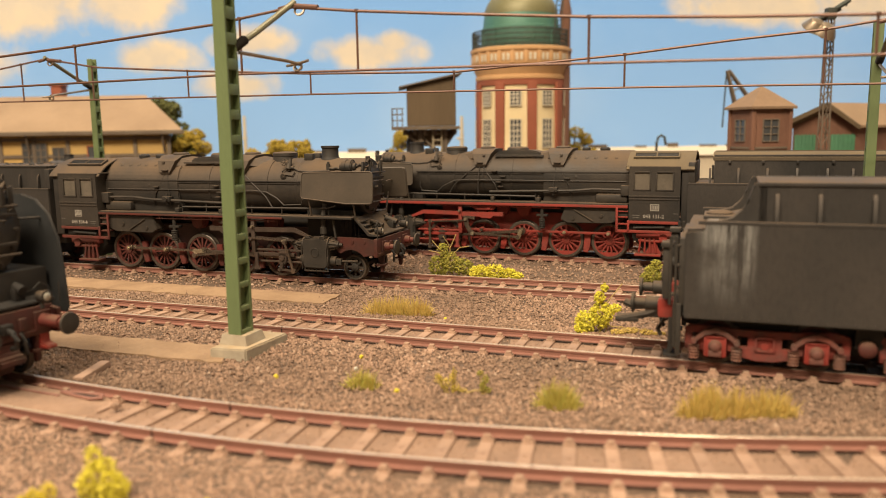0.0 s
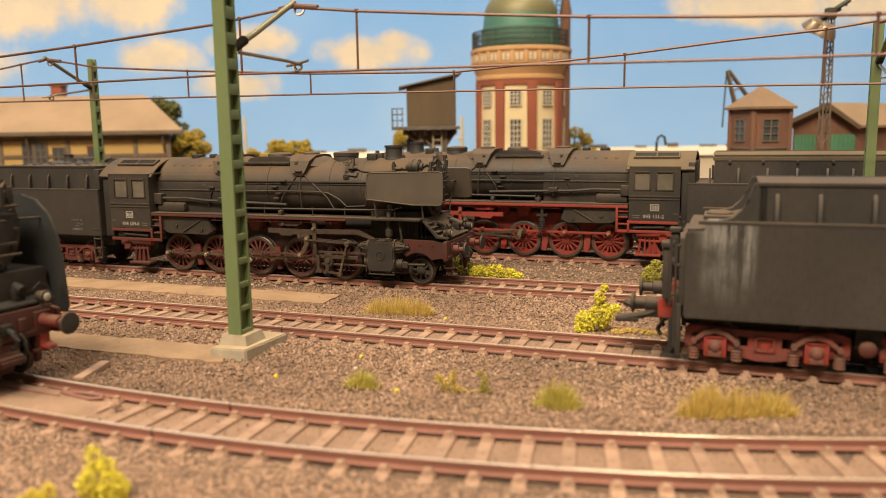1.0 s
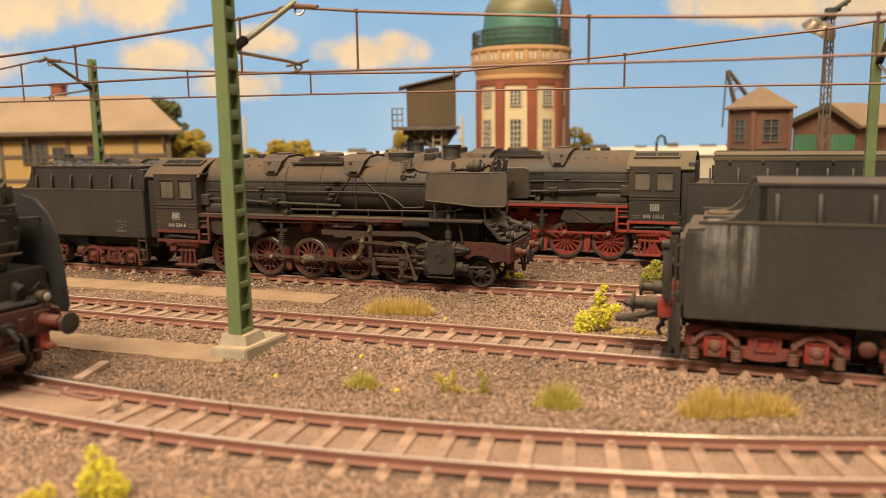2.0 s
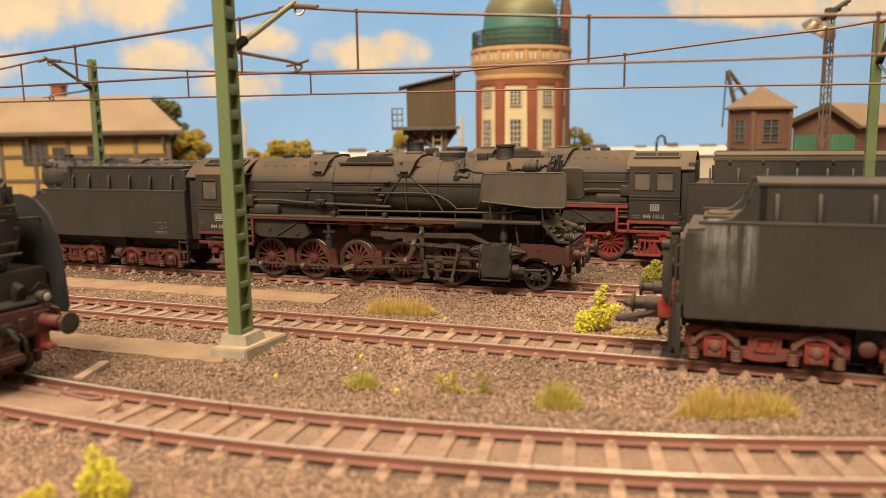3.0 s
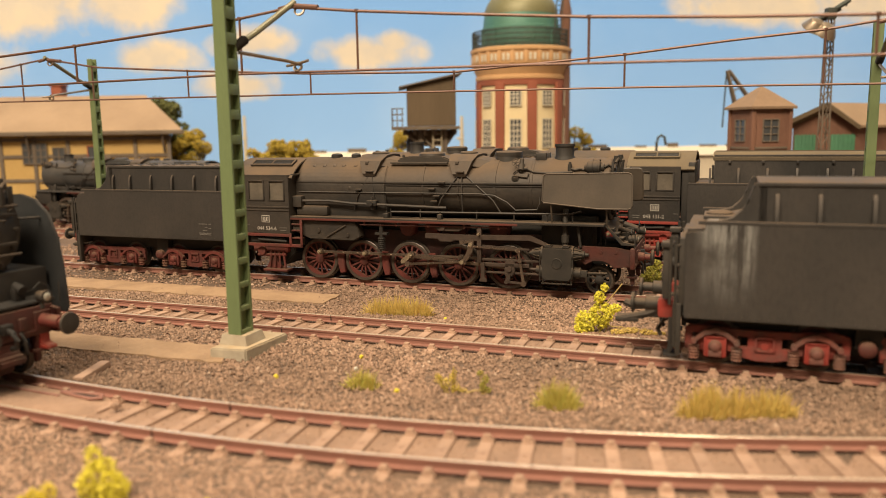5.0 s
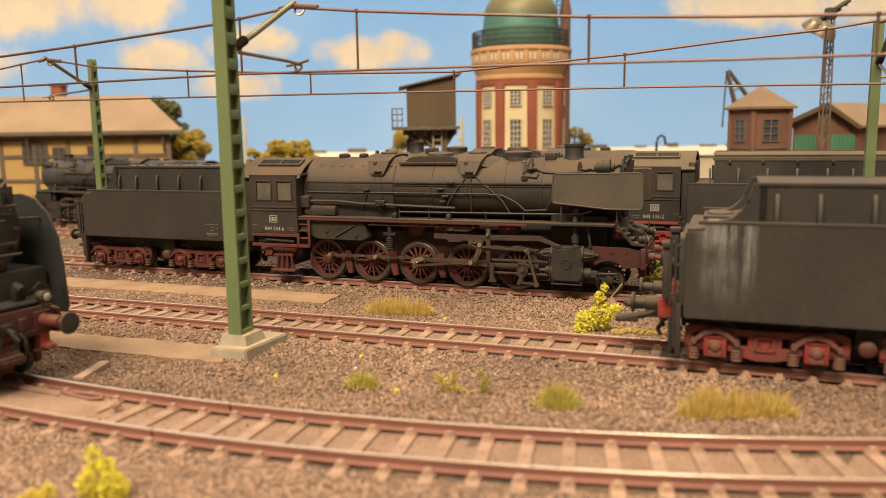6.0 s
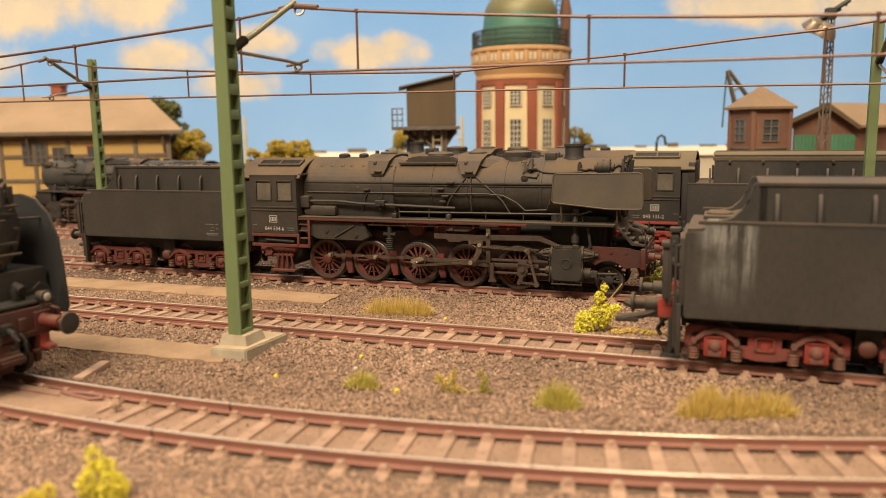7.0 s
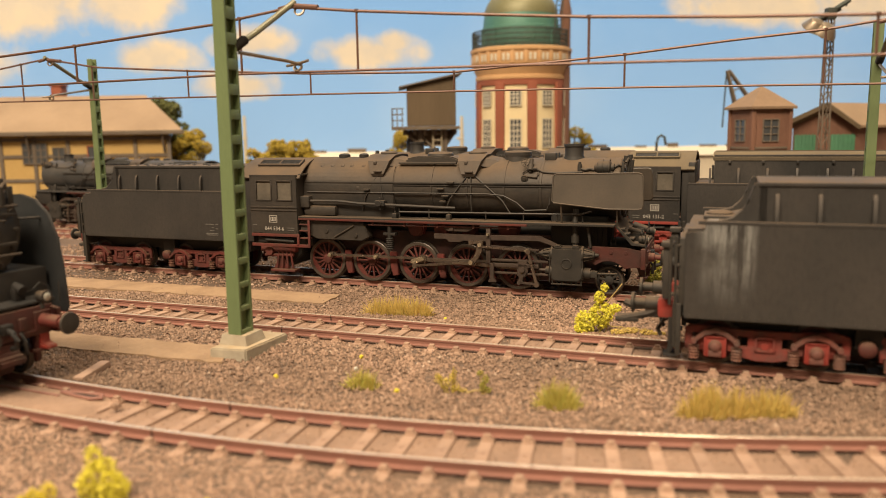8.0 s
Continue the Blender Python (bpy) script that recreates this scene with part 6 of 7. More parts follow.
def brick_shed():
    h = thing("storage_shed", place(0, 0, -3.2), "low red-brown shed with gabled tan roof and green doors", "shed")
    y0 = 520
    def slanted(bm, outline, ya, yb):
        """Upright outline in xz at ya, carried back to yb along the slanting ridge."""
        a = [bm.verts.new((x + 1.55 * (ya - y0), ya, z)) for x, z in outline]
        b = [bm.verts.new((x + 1.55 * (yb - y0), yb, z)) for x, z in outline]
        bm.faces.new(a), bm.faces.new(b[::-1])
        for k in range(len(a)):
            bm.faces.new((a[k], b[k], b[k - len(a) + 1], a[k - len(a) + 1]))
        bmesh.ops.recalc_face_normals(bm, faces=bm.faces)
    bm = B()
    slanted(bm, [(232, 0), (232, 60), (260, 72), (275, 61), (275, 0)], y0, y0 + 110)
    part("wall", bm, BRICK_RED, h, "red-brown boarded wall")
    bm = B()
    slanted(bm, [(228, 60.6), (260, 74.4), (260, 72.6), (228, 58.8)], y0 - 5, y0 + 112)
    part("roof_back", bm, HUTBROWN, h)
    bm = B()
    slanted(bm, [(260, 75.2), (281, 60.4), (281, 58.8), (260, 73.4)], y0 - 5, y0 + 112)
    part("roof", bm, ROOFING, h, "tan felt roof", smooth=5)
    bm = B()
    slanted(bm, [(227.5, 60.8), (260, 75.4), (281.5, 60.6), (281.5, 57.8), (260, 72.4), (227.5, 57.8)], y0 - 6, y0 - 5)
    part("verge_board", bm, HUTBROWN, h)
    for x0, x1 in ((233, 247), (257, 273)):
        bm = B()
        box(bm, x0, x1, y0 - 0.8, y0 + 0.4, 30, 54.5, 0.2)
        d = part("door", bm, DOORGREEN, h, "green boarded door")
        bm = B()
        for x in np.linspace(x0 + 2, x1 - 2, 5):
            box(bm, x - 0.2, x + 0.2, y0 - 1.1, y0 - 0.6, 31, 55)
        part("batten", bm, DOORGREEN, d)
    return h


brick_shed()


def crane():
    c = thing("coal_crane", place(223, 600, -3.2), "rusty lattice crane jib behind the signal box", "crane")
    bm = B()
    for y in (-3, 3):
        rod(bm, (-7.4, y * 0.4, 102), (1, y, 72), 1.0, 6)
        rod(bm, (-6.2, y * 0.4, 102.6), (14, y, 76), 1.0, 6)
    for k in range(1, 5):
        u = k / 4
        rod(bm, (-7.4 + 8.4 * u, -3 * u, 102 - 30 * u), (-6.2 + 20 * u, 3 * u, 102.6 - 26 * u), 0.6, 6)
        rod(bm, (-7.4 + 8.4 * u, -3 * u, 102 - 30 * u), (-7.4 + 8.4 * u, 3 * u, 102 - 30 * u), 0.5, 6)
    part("jib", bm, TIMBER, c)
    bm = B()
    box(bm, 4, 24, -9, 9, 40, 73, 0.8)
    rod(bm, (14, 0, 0), (14, 0, 40), 5, 12)
    part("crane_house", bm, TIMBER, c)
    bm = B()
    rod(bm, (-7.6, 0, 102), (-9.4, 0, 60), 0.6, 6)
    part("hoist_rope", bm, IRON, c)


crane()


def sand_tower():
    """Boarded bunker hut on a trestle, with lean-to roof, balcony and ladder."""
    h = thing("bunker_tower", place(-7, 560, -3.2, 0, 0, 3), "dark brown boarded bunker hut on a trestle with a balcony", "bunker tower")
    bm = B()
    prism(bm, [(-17, 64), (16.5, 64), (16.5, 97.3), (-17, 90.4)], "y", -16, 16, 0.3)
    part("hut_wall", bm, HUTBROWN, h)
    bm = B()
    prism(bm, [(-22.5, 89.6), (20.5, 98.8), (20.5, 100.0), (-22.5, 90.8)], "y", -19, 19, 0.2)
    part("roof", bm, TIMBER, h, "sloping dark felt roof")
    bm = B()
    box(bm, -28, 19, -18, 18, 61.5, 63.8, 0.3)
    part("deck", bm, TIMBER, h)
    for k in range(6):
        bm = B()
        box(bm, -20 + k * 7, -18 + k * 7, -14, 14, 58, 61.6, 0.2)
        part("joist", bm, TIMBER, h)
    bm = B()
    for x in (-27.5, -24, -20.5):
        rod(bm, (x, -17.5, 63), (x, -17.5, 76), 0.4, 6)
    for y in (-17.5, -10, -3, 4, 11, 17.5):
        rod(bm, (-27.5, y, 63), (-27.5, y, 76), 0.4, 6)
    for z in (76, 72, 68):
        rod(bm, (-27.5, -17.5, z), (-27.5, 17.5, z), 0.4, 6)
        rod(bm, (-27.5, -17.5, z), (-19.5, -17.5, z), 0.4, 6)
    part("railing", bm, TIMBER, h)
    bm = B()
    for x in (-8, 9):
        for y in (-9, 9):
            box(bm, x - 1.8, x + 1.8, y - 1.8, y + 1.8, 0, 62, 0.2)
    for y in (-9, 9):
        rod(bm, (-8, y, 40), (9, y, 58), 1.0, 6)
        rod(bm, (9, y, 40), (-8, y, 58), 1.0, 6)
        rod(bm, (-19, y, 61), (-8, y, 50), 1.2, 6)
        rod(bm, (17, y, 61), (9, y, 50), 1.2, 6)
    part("trestle", bm, TIMBER, h)
    bm = B()
    prism(bm, [(-19, 61.4), (17, 61.4), (12, 56), (9, 50), (-8, 50), (-12, 56)], "y", -8, 8, 0.3)
    part("chute", bm, HUTBROWN, h, "dark boarded loading chute")
    bm = B()
    for x in (0.5, 6.5):
        box(bm, x - 0.6, x + 0.6, -13, -11.8, 0, 62, 0.1)
    for k in range(14):
        box(bm, 0.5, 6.5, -12.8, -12, 6 + k * 4, 7 + k * 4)
    part("ladder", bm, WEATHERED, h, "grey wooden ladder")
    bm = B()
    lathe(bm, [(6, 40), (6, 54), (2, 60)], Matrix.Translation((-12, -2, 0)), 16)
    part("hopper", bm, DEEP, h)


sand_tower()


def water_tower():
    """Round water tower: windows between red pilasters, corbelled tank storey, gallery, copper drum and dome."""
    h = thing("water_tower", place(68.5, 680, -3.2), "round cream and red water tower with green copper dome", "water tower")
    R0, R1, n = 38.5, 37.0, 9
    bm = B()
    lathe(bm, [(R0 + 2, 0), (R0 + 2, 12), (R0, 14), (R1, 96), (R1, 98)], Matrix.Identity(4), 64)
    part("shaft", bm, CREAM, h, "cream plastered shaft")
    for k in range(n):
        a = k * math.tau / n - 2.13
        m = Matrix.Rotation(a, 4, "Z")
        bm = B()
        box(bm, R1 - 2.0, R0 + 1.1, -3.9, 3.9, 10, 99, 0.3, m)
        part("pilaster", bm, PILASTER, h, "red stone pilaster")
        m2 = Matrix.Rotation(a + math.pi / n - math.pi * 1.5, 4, "Z")
        for z, hh in ((46, 23), (80, 12)):
            w = window(h, 0, z, 9.0, hh, -R0 + 0.1, 3, 5 if hh > 15 else 4, 0.7, WHITEPAINT, m2)
    bm = B()
    def up(z):
        return 101.0 + (z - 98) * 0.79
    lathe(bm, [(R1 + r, up(z)) for r, z in ((0, 98), (1.6, 99), (1.6, 102), (0.8, 103), (3.6, 112), (4.4, 113.5), (4.4, 126), (5.8, 127.5), (5.8, 130.5), (4, 131.5))], Matrix.Identity(4), 64)
    ring = B()
    lathe(ring, [(R1 - 0.4, 96.5), (R1 + 1.4, 96.8), (R1 + 1.4, 101.2), (R1 - 0.4, 101.5)], Matrix.Identity(4), 64)
    part("frieze", ring, PILASTER, h, "red stone frieze")
    part("tank_storey", bm, SANDSTONE, h, "orange sandstone tank storey with mouldings")
    for k in range(24):
        a = k * math.tau / 24
        m = Matrix.Rotation(a, 4, "Z")
        bm = B()
        box(bm, R1 + 3.6, R1 + 5.2, -1.5, 1.5, up(114), up(127), 0.2, m)
        part("tank_pilaster", bm, SANDSTONE, h)
        m2 = Matrix.Rotation(a + math.pi / 24 - math.pi * 1.5, 4, "Z")
        bm = B()
        for x in (-1.9, 1.9):
            box(bm, x - 1.1, x + 1.1, -R1 - 4.7, -R1 - 4.0, up(117), up(124), 0.1, m2)
        part("tank_window", bm, WHITEPAINT, h)
    bm = B()
    lathe(bm, [(32.4, 126), (32.4, 142), (33.2, 142.6), (33.2, 144.5), (32.0, 145), (31.6, 150), (30.8, 155)], Matrix.Identity(4), 64)
    drum = part("copper_drum", bm, COPPER, h, "green patinated copper drum")
    for k in range(24):
        bm = B()
        box(bm, 32.0, 33.0, -0.4, 0.4, 127, 142.8, 0, Matrix.Rotation(k * math.tau / 24, 4, "Z"))
        part("drum_rib", bm, COPPER, drum)
    bm = B()
    lathe(bm, [(31.0 * math.cos(radians(a)), 154.6 + 24 * math.sin(radians(a))) for a in range(0, 88, 8)], Matrix.Identity(4), 64)
    part("dome", bm, DOME, h, "brownish green dome")
    bm = B()
    for k in range(120):
        a = k * math.tau / 120
        rod(bm, (41 * math.cos(a), 41 * math.sin(a), 127), (41 * math.cos(a), 41 * math.sin(a), 141), 0.35, 5)
    for z in (141, 137, 133, 129):
        pipe(bm, [(41 * math.cos(k * math.tau / 48), 41 * math.sin(k * math.tau / 48), z) for k in range(49)], 0.45, 5)
    part("gallery_railing", bm, IRON, h, "dark iron gallery railing")
    bm = B()
    lathe(bm, [(4.2, 0), (4.2, 152), (5.0, 153), (5.0, 156), (1.5, 176)], Matrix.Translation((35.5, -14, 0)), 20)
    part("stair_turret", bm, BRICK_RED, h, "slim red stair turret")
    bm = B()
    for x in (24, 29):
        rod(bm, (x, -30, 136), (x + 4, -20, 172), 0.5, 5)
    for k in range(8):
        rod(bm, (24.5 + k * 0.5, -28.8 + k * 1.2, 140 + k * 4), (29.5 + k * 0.5, -28.8 + k * 1.2, 140 + k * 4), 0.4, 5)
    part("dome_ladder", bm, IRON, h)


water_tower()


def flood_mast():
    """Lattice lamp mast with two bowl lamps on a cross arm."""
    h = thing("flood_light_mast", place(213.4, 440, -3.2), "slim lattice lamp mast with two round yard lamps", "lamp mast")
    bm = B()
    top = 123
    for sx in (-1, 1):
        for sy in (-1, 1):
            rod(bm, (sx * 2.7, sy * 2.7, 0), (sx * 1.5, sy * 1.5, top), 0.45, 5)
    for k in range(20):
        z0, z1 = k * top / 20, (k + 1) * top / 20
        a, b = 2.7 - 1.2 * k / 20, 2.7 - 1.2 * (k + 1) / 20
        s = 1 if k % 2 else -1
        for sy in (-1, 1):
            rod(bm, (s * a, sy * a, z0), (-s * b, sy * b, z1), 0.3, 5)
            rod(bm, (sy * a, s * a, z0), (sy * b, -s * b, z1), 0.3, 5)
    part("lattice", bm, TIMBER, h)
    bm = B()
    rod(bm, (-10, -1, top - 7), (10, 0, top + 5), 1.3, 8)
    rod(bm, (-8, 1, top - 8), (6, 1, top + 0.5), 0.8, 8)
    rod(bm, (8, 0, top + 2), (10, 0, top + 6), 0.7, 8)
    box(bm, -2.4, 2.4, -2.4, 2.4, top - 5, top + 1, 0.3)
    part("cross_arm", bm, IRON, h)
    for x, y, zz in ((-10.6, -3.0, top - 10.5), (-6.0, -6.0, top - 13.5)):
        bm = B()
        m = Matrix.Translation((x, y, zz)) @ Euler((radians(35), radians(18), 0)).to_matrix().to_4x4()
        lathe(bm, [(1.6, 6.0), (3.8, 5.2), (6.2, 1.0), (6.5, 0.0), (6.0, 0.3), (3.2, 4.4)], m, 24)
        lamp = part("lamp_bowl", bm, STEEL, h, "bright metal lamp bowl")
        bm = B()
        bmesh.ops.create_uvsphere(bm, u_segments=14, v_segments=8, radius=2.9, matrix=m @ Matrix.Translation((0, 0, 0.6)))
        part("bulb", bm, GLASSY, lamp, "pale glass bulb")


flood_mast()


# ---------------------------------------------------------------- distance
def sky_material():
    """Painted sky: blue, paler towards the bottom, with cream clouds of ragged outline."""
    m, nt, p = nodes_of("painted_sky")
    g = nt.nodes.new("ShaderNodeNewGeometry")
    sep = nt.nodes.new("ShaderNodeSeparateXYZ")
    link(nt, g.outputs["Position"], sep.inputs[0])
    grad = ramp(nt, sep.outputs[2], 0.03, 0.24)
    base = mixrgb(nt, grad, (0.26, 0.45, 0.76), (0.165, 0.36, 0.73))
    pos = g.outputs["Position"]
    n1 = noise_tex(nt, pos, 22, 6, 0.6)
    n2 = noise_tex(nt, pos, 6, 4, 0.5)
    base = mixrgb(nt, mul(nt, ramp(nt, n2, 0.45, 0.75), 0.22), base, (0.50, 0.64, 0.80))
    total = None
    # centre x, z, half width, half height of the clouds (metres)
    for cx, cz, rx, rz, low in CLOUDS:
        mp = nt.nodes.new("ShaderNodeMapping")
        mp.vector_type = "TEXTURE"
        mp.inputs["Location"].default_value = (cx, 0.85, cz)
        mp.inputs["Scale"].default_value = (rx, 10, rz)
        link(nt, pos, mp.inputs[0])
        ln = nt.nodes.new("ShaderNodeVectorMath")
        ln.operation = "LENGTH"
        link(nt, mp.outputs[0], ln.inputs[0])
        ad = nt.nodes.new("ShaderNodeMath")
        ad.operation = "MULTIPLY_ADD"
        link(nt, n1, ad.inputs[0])
        ad.inputs[1].default_value = 1.9
        link(nt, ln.outputs["Value"], ad.inputs[2])
        c = nt.nodes.new("ShaderNodeMapRange")
        c.inputs[1].default_value, c.inputs[2].default_value, c.inputs[3].default_value, c.inputs[4].default_value = 1.58, 2.24, 1, 0
        link(nt, ad.outputs[0], c.inputs[0])
        if total is None:
            total = c.outputs[0]
        else:
            mx = nt.nodes.new("ShaderNodeMath")
            mx.operation = "MAXIMUM"
            link(nt, total, mx.inputs[0])
            link(nt, c.outputs[0], mx.inputs[1])
            total = mx.outputs[0]
    cloud = mixrgb(nt, ramp(nt, n1, 0.35, 0.65), (0.68, 0.575, 0.41), (0.56, 0.50, 0.41))
    col = mixrgb(nt, mul(nt, total, 0.93), base, cloud)
    link(nt, col, p.inputs["Base Color"])
    p.inputs["Roughness"].default_value = 0.95
    p.inputs["Specular IOR Level"].default_value = 0.05
    # faint glow added to the board in its own colours to brighten it
    link(nt, col, p.inputs["Emission Color"])
    p.inputs["Emission Strength"].default_value = 0.12
    return m


CLOUDS = [(-0.44, 0.198, 0.10, 0.034, 0), (-0.33, 0.198, 0.055, 0.030, 0), (-0.305, 0.138, 0.042, 0.017, 0), (-0.20, 0.152, 0.04, 0.015, 0), (-0.215, 0.108, 0.042, 0.015, 0),
          (-0.075, 0.140, 0.050, 0.016, 0), (-0.05, 0.150, 0.022, 0.014, 0), (0.34, 0.182, 0.09, 0.020, 0), (0.46, 0.187, 0.09, 0.022, 0), (-0.56, 0.13, 0.10, 0.03, 0), (0.05, 0.27, 0.3, 0.03, 0)]

bm = B()
pts = [(-890, 700), (-760, 790), (-600, 840), (-300, 850), (600, 850), (760, 800), (890, 700)]
outer = [(x * 1.01, y + 8) for x, y in pts]
prism(bm, pts + outer[::-1], "z", -3.2, 620)
tagged(part("backdrop", bm, sky_material(), smooth=60), "painted blue sky with cream clouds on the backdrop board", "backdrop", "", "structure")

PALE = surface("pale_wall", (0.66, 0.58, 0.44), (0.58, 0.50, 0.38), 0.9, 0, 20, 300, 0.05)
for x0, x1, z in ((-190, 20, 37.5), (140, 330, 38.5)):
    t = thing("long_low_shed", place(0, 0, -3.2), "distant long pale shed roof behind the yard", "shed", "distant sheds")
    bm = B()
    prism(bm, [(790, 0), (790, z - 6), (786, z - 6), (805, z + 3), (824, z - 6), (820, z - 6), (820, 0)], "x", x0, x1, 0.2)
    part("pale_roof", bm, PALE, t)
    rnd = random.Random(int(x1))
    x = x0 + 10
    while x < x1 - 12:
        w = rnd.uniform(6, 20)
        bm = B()
        box(bm, x, x + w, 803, 807, z + 2, z + rnd.uniform(4.0, 6.5), 0.4)
        part("roof_vent", bm, TIMBER, t)
        x += w + rnd.uniform(8, 30)
bm = B()
pipe(bm, [(164, 600, -3), (164, 600, 46), (165, 600, 50), (167.5, 600, 51.5), (170, 600, 50), (171, 600, 44)], 1.0, 8)
tagged(part("water_crane", bm, IRON), "dark curved standpipe behind the engines", "standpipe")
for x, z in ((19.7, 70.7), (-189.2, 73.7)):
    bm = B()
    rod(bm, (x, 760, -3), (x, 760, z), 2.4, 8, 1.6)
    box(bm, x - 5, x + 2, 758, 762, z - 22, z - 20, 0.4)
    tagged(part("signal_post", bm, WHITEPAINT), "slim white signal post far behind", "signal post", "signal posts")


# ---------------------------------------------------------------- plants
def leaf_material(name, cols):
    m, nt, p = nodes_of(name)
    g = nt.nodes.new("ShaderNodeNewGeometry")
    r = g.outputs["Random Per Island"]
    c = mixrgb(nt, ramp(nt, r, 0.0, 0.5), cols[0], cols[1])
    c = mixrgb(nt, ramp(nt, r, 0.6, 1.0), c, cols[2])
    link(nt, c, p.inputs["Base Color"])
    p.inputs["Roughness"].default_value = 0.8
    p.inputs["Subsurface Weight"].default_value = 0.0
    return m


LIME = leaf_material("lime_foliage", ((0.58, 0.51, 0.03), (0.70, 0.62, 0.06), (0.40, 0.38, 0.03)))
FRONTYELLOW = leaf_material("lemon_foliage", ((0.62, 0.53, 0.03), (0.74, 0.66, 0.07), (0.46, 0.38, 0.03)))
YELLOW = leaf_material("yellow_foliage", ((0.62, 0.46, 0.02), (0.66, 0.54, 0.05), (0.50, 0.40, 0.03)))
OCHRE = leaf_material("ochre_weed", ((0.46, 0.33, 0.04), (0.56, 0.42, 0.06), (0.34, 0.30, 0.05)))
OLIVE = leaf_material("olive_foliage", ((0.25, 0.24, 0.03), (0.33, 0.29, 0.04), (0.17, 0.18, 0.03)))
TREEGREEN = leaf_material("autumn_tree_foliage", ((0.34, 0.25, 0.03), (0.46, 0.33, 0.04), (0.20, 0.17, 0.03)))
DARKTREE = leaf_material("dark_tree_foliage", ((0.09, 0.10, 0.03), (0.13, 0.13, 0.03), (0.07, 0.08, 0.03)))
STRAW = leaf_material("straw_grass", ((0.56, 0.38, 0.09), (0.64, 0.46, 0.13), (0.42, 0.33, 0.07)))
MOSSY = leaf_material("green_grass", ((0.36, 0.36, 0.07), (0.50, 0.42, 0.08), (0.56, 0.42, 0.11)))
TWIG = surface("yellow_twig", (0.44, 0.32, 0.11), (0.36, 0.26, 0.09), 0.8, 0, 200, 900, 0.0)


LEAF_FACES = np.array([[0, 1, 4], [1, 2, 4], [2, 3, 4], [3, 0, 4], [1, 0, 5], [2, 1, 5], [3, 2, 5], [0, 3, 5]])


def leaf_cloud(name, blobs, count, size, material, parent, seed, flat=0.5):
    """Ragged crumbs of foliage filling several blobs (x, y, z, rx, ry, rz)."""
    rng = np.random.default_rng(seed)
    V, F, n = [], [], 0
    base = np.array([[1, 0, 0], [0, 1, 0], [-1, 0, 0], [0, -1, 0], [0, 0, 1], [0, 0, -1]], float)
    vol = np.array([b[3] * b[4] * b[5] for b in blobs]) ** 0.75
    for i in rng.choice(len(blobs), count, p=vol / vol.sum()):
        x, y, z, rx, ry, rz = blobs[i]
        d = rng.normal(size=3)
        d *= rng.uniform(0.35, 1.0) ** 0.5 / np.linalg.norm(d)
        c = np.array([x + d[0] * rx, y + d[1] * ry, z + d[2] * rz])
        q = np.linalg.qr(rng.normal(size=(3, 3)))[0]
        v = (base * (1, 0.75, flat) * rng.uniform(0.6, 1.35, (6, 1))) @ q * size * rng.uniform(0.6, 1.4) + c
        V.append(v)
        F.append(LEAF_FACES + n)
        n += 6
    me = bpy.data.meshes.new(name)
    me.from_pydata((np.concatenate(V) * MM).tolist(), [], np.concatenate(F).tolist())
    me.materials.append(material)
    ob = new(name, me)
    ob.parent = parent
    return tagged(ob, kind="stuff")


def twigs(parent, pairs, r=0.18):
    for pts in pairs:
        bm = B()
        pipe(bm, pts, r, 5)
        part("twig", bm, TWIG, parent)


def bush(x, y, z, blobs, count, size, material, label, seed, twig=()):
    b = thing("bush", place(x, y, z), label, "bush", "bushes")
    leaf_cloud("leaves", blobs, count, size, material, b, seed)
    tw = list(twig)
    for bx, by, bz, rx, ry, rz in blobs[:6]:
        tw.append([(bx * 0.3, by * 0.3, -1.5), (bx * 0.7, by * 0.7, bz * 0.5), (bx, by, bz + rz * 0.5)])
    twigs(b, tw)
    return b


# lime bush beside the standing tender
bush(46.5, 227.0, -2.3, [(-4.2, 0, 3.2, 3.2, 3, 3.6), (0.5, 0.5, 5.0, 3.6, 3, 4.2), (-0.2, 0, 10.5, 1.6, 1.6, 2.0), (1.2, 0.2, 13.4, 1.1, 1.1, 1.5), (4.5, 1, 7.0, 2.2, 1.5, 1.2), (-5.5, -1, 1.5, 2.2, 2, 2.0)], 1686, 0.42, LIME,
     "bright lime-green bush of fine foliage beside the rail", 1, [[(0, 0, 3), (5, 0, 4.5), (9.5, 0.5, 3.0)], [(1, 0, 2), (6, -1, 1.6), (10, -1, 0.6)], [(2, 0, 9), (4.5, 0, 12), (6.5, 0, 14.6)]])
bush(55.0, 224.0, -2.4, [(-4, 0, 0.8, 2.2, 1.6, 0.8), (0, 0.5, 1.0, 2.4, 1.8, 0.8), (4.5, -1, 0.8, 2.2, 1.6, 0.8), (8, -2.5, 0.7, 1.8, 1.4, 0.6)], 620, 0.30, STRAW, "low straw-coloured weeds under the tender coupling", 2,
     [[(-5, 0, 0.5), (-3, -0.6, 2.6), (0, -0.8, 1.2)], [(-2, 0, 0.5), (1, -0.6, 2.4), (4, -1, 0.8)], [(1, 0, 0.5), (4, -1, 2.0), (7, -2, 0.6)]])
bush(92.0, 210.0, -2.4, [(0, 0, 3.0, 2.6, 2.4, 3.4), (1, 0, 6, 1.6, 1.6, 1.6)], 435, 0.41, YELLOW, "yellow weeds growing behind the bogies", 9)
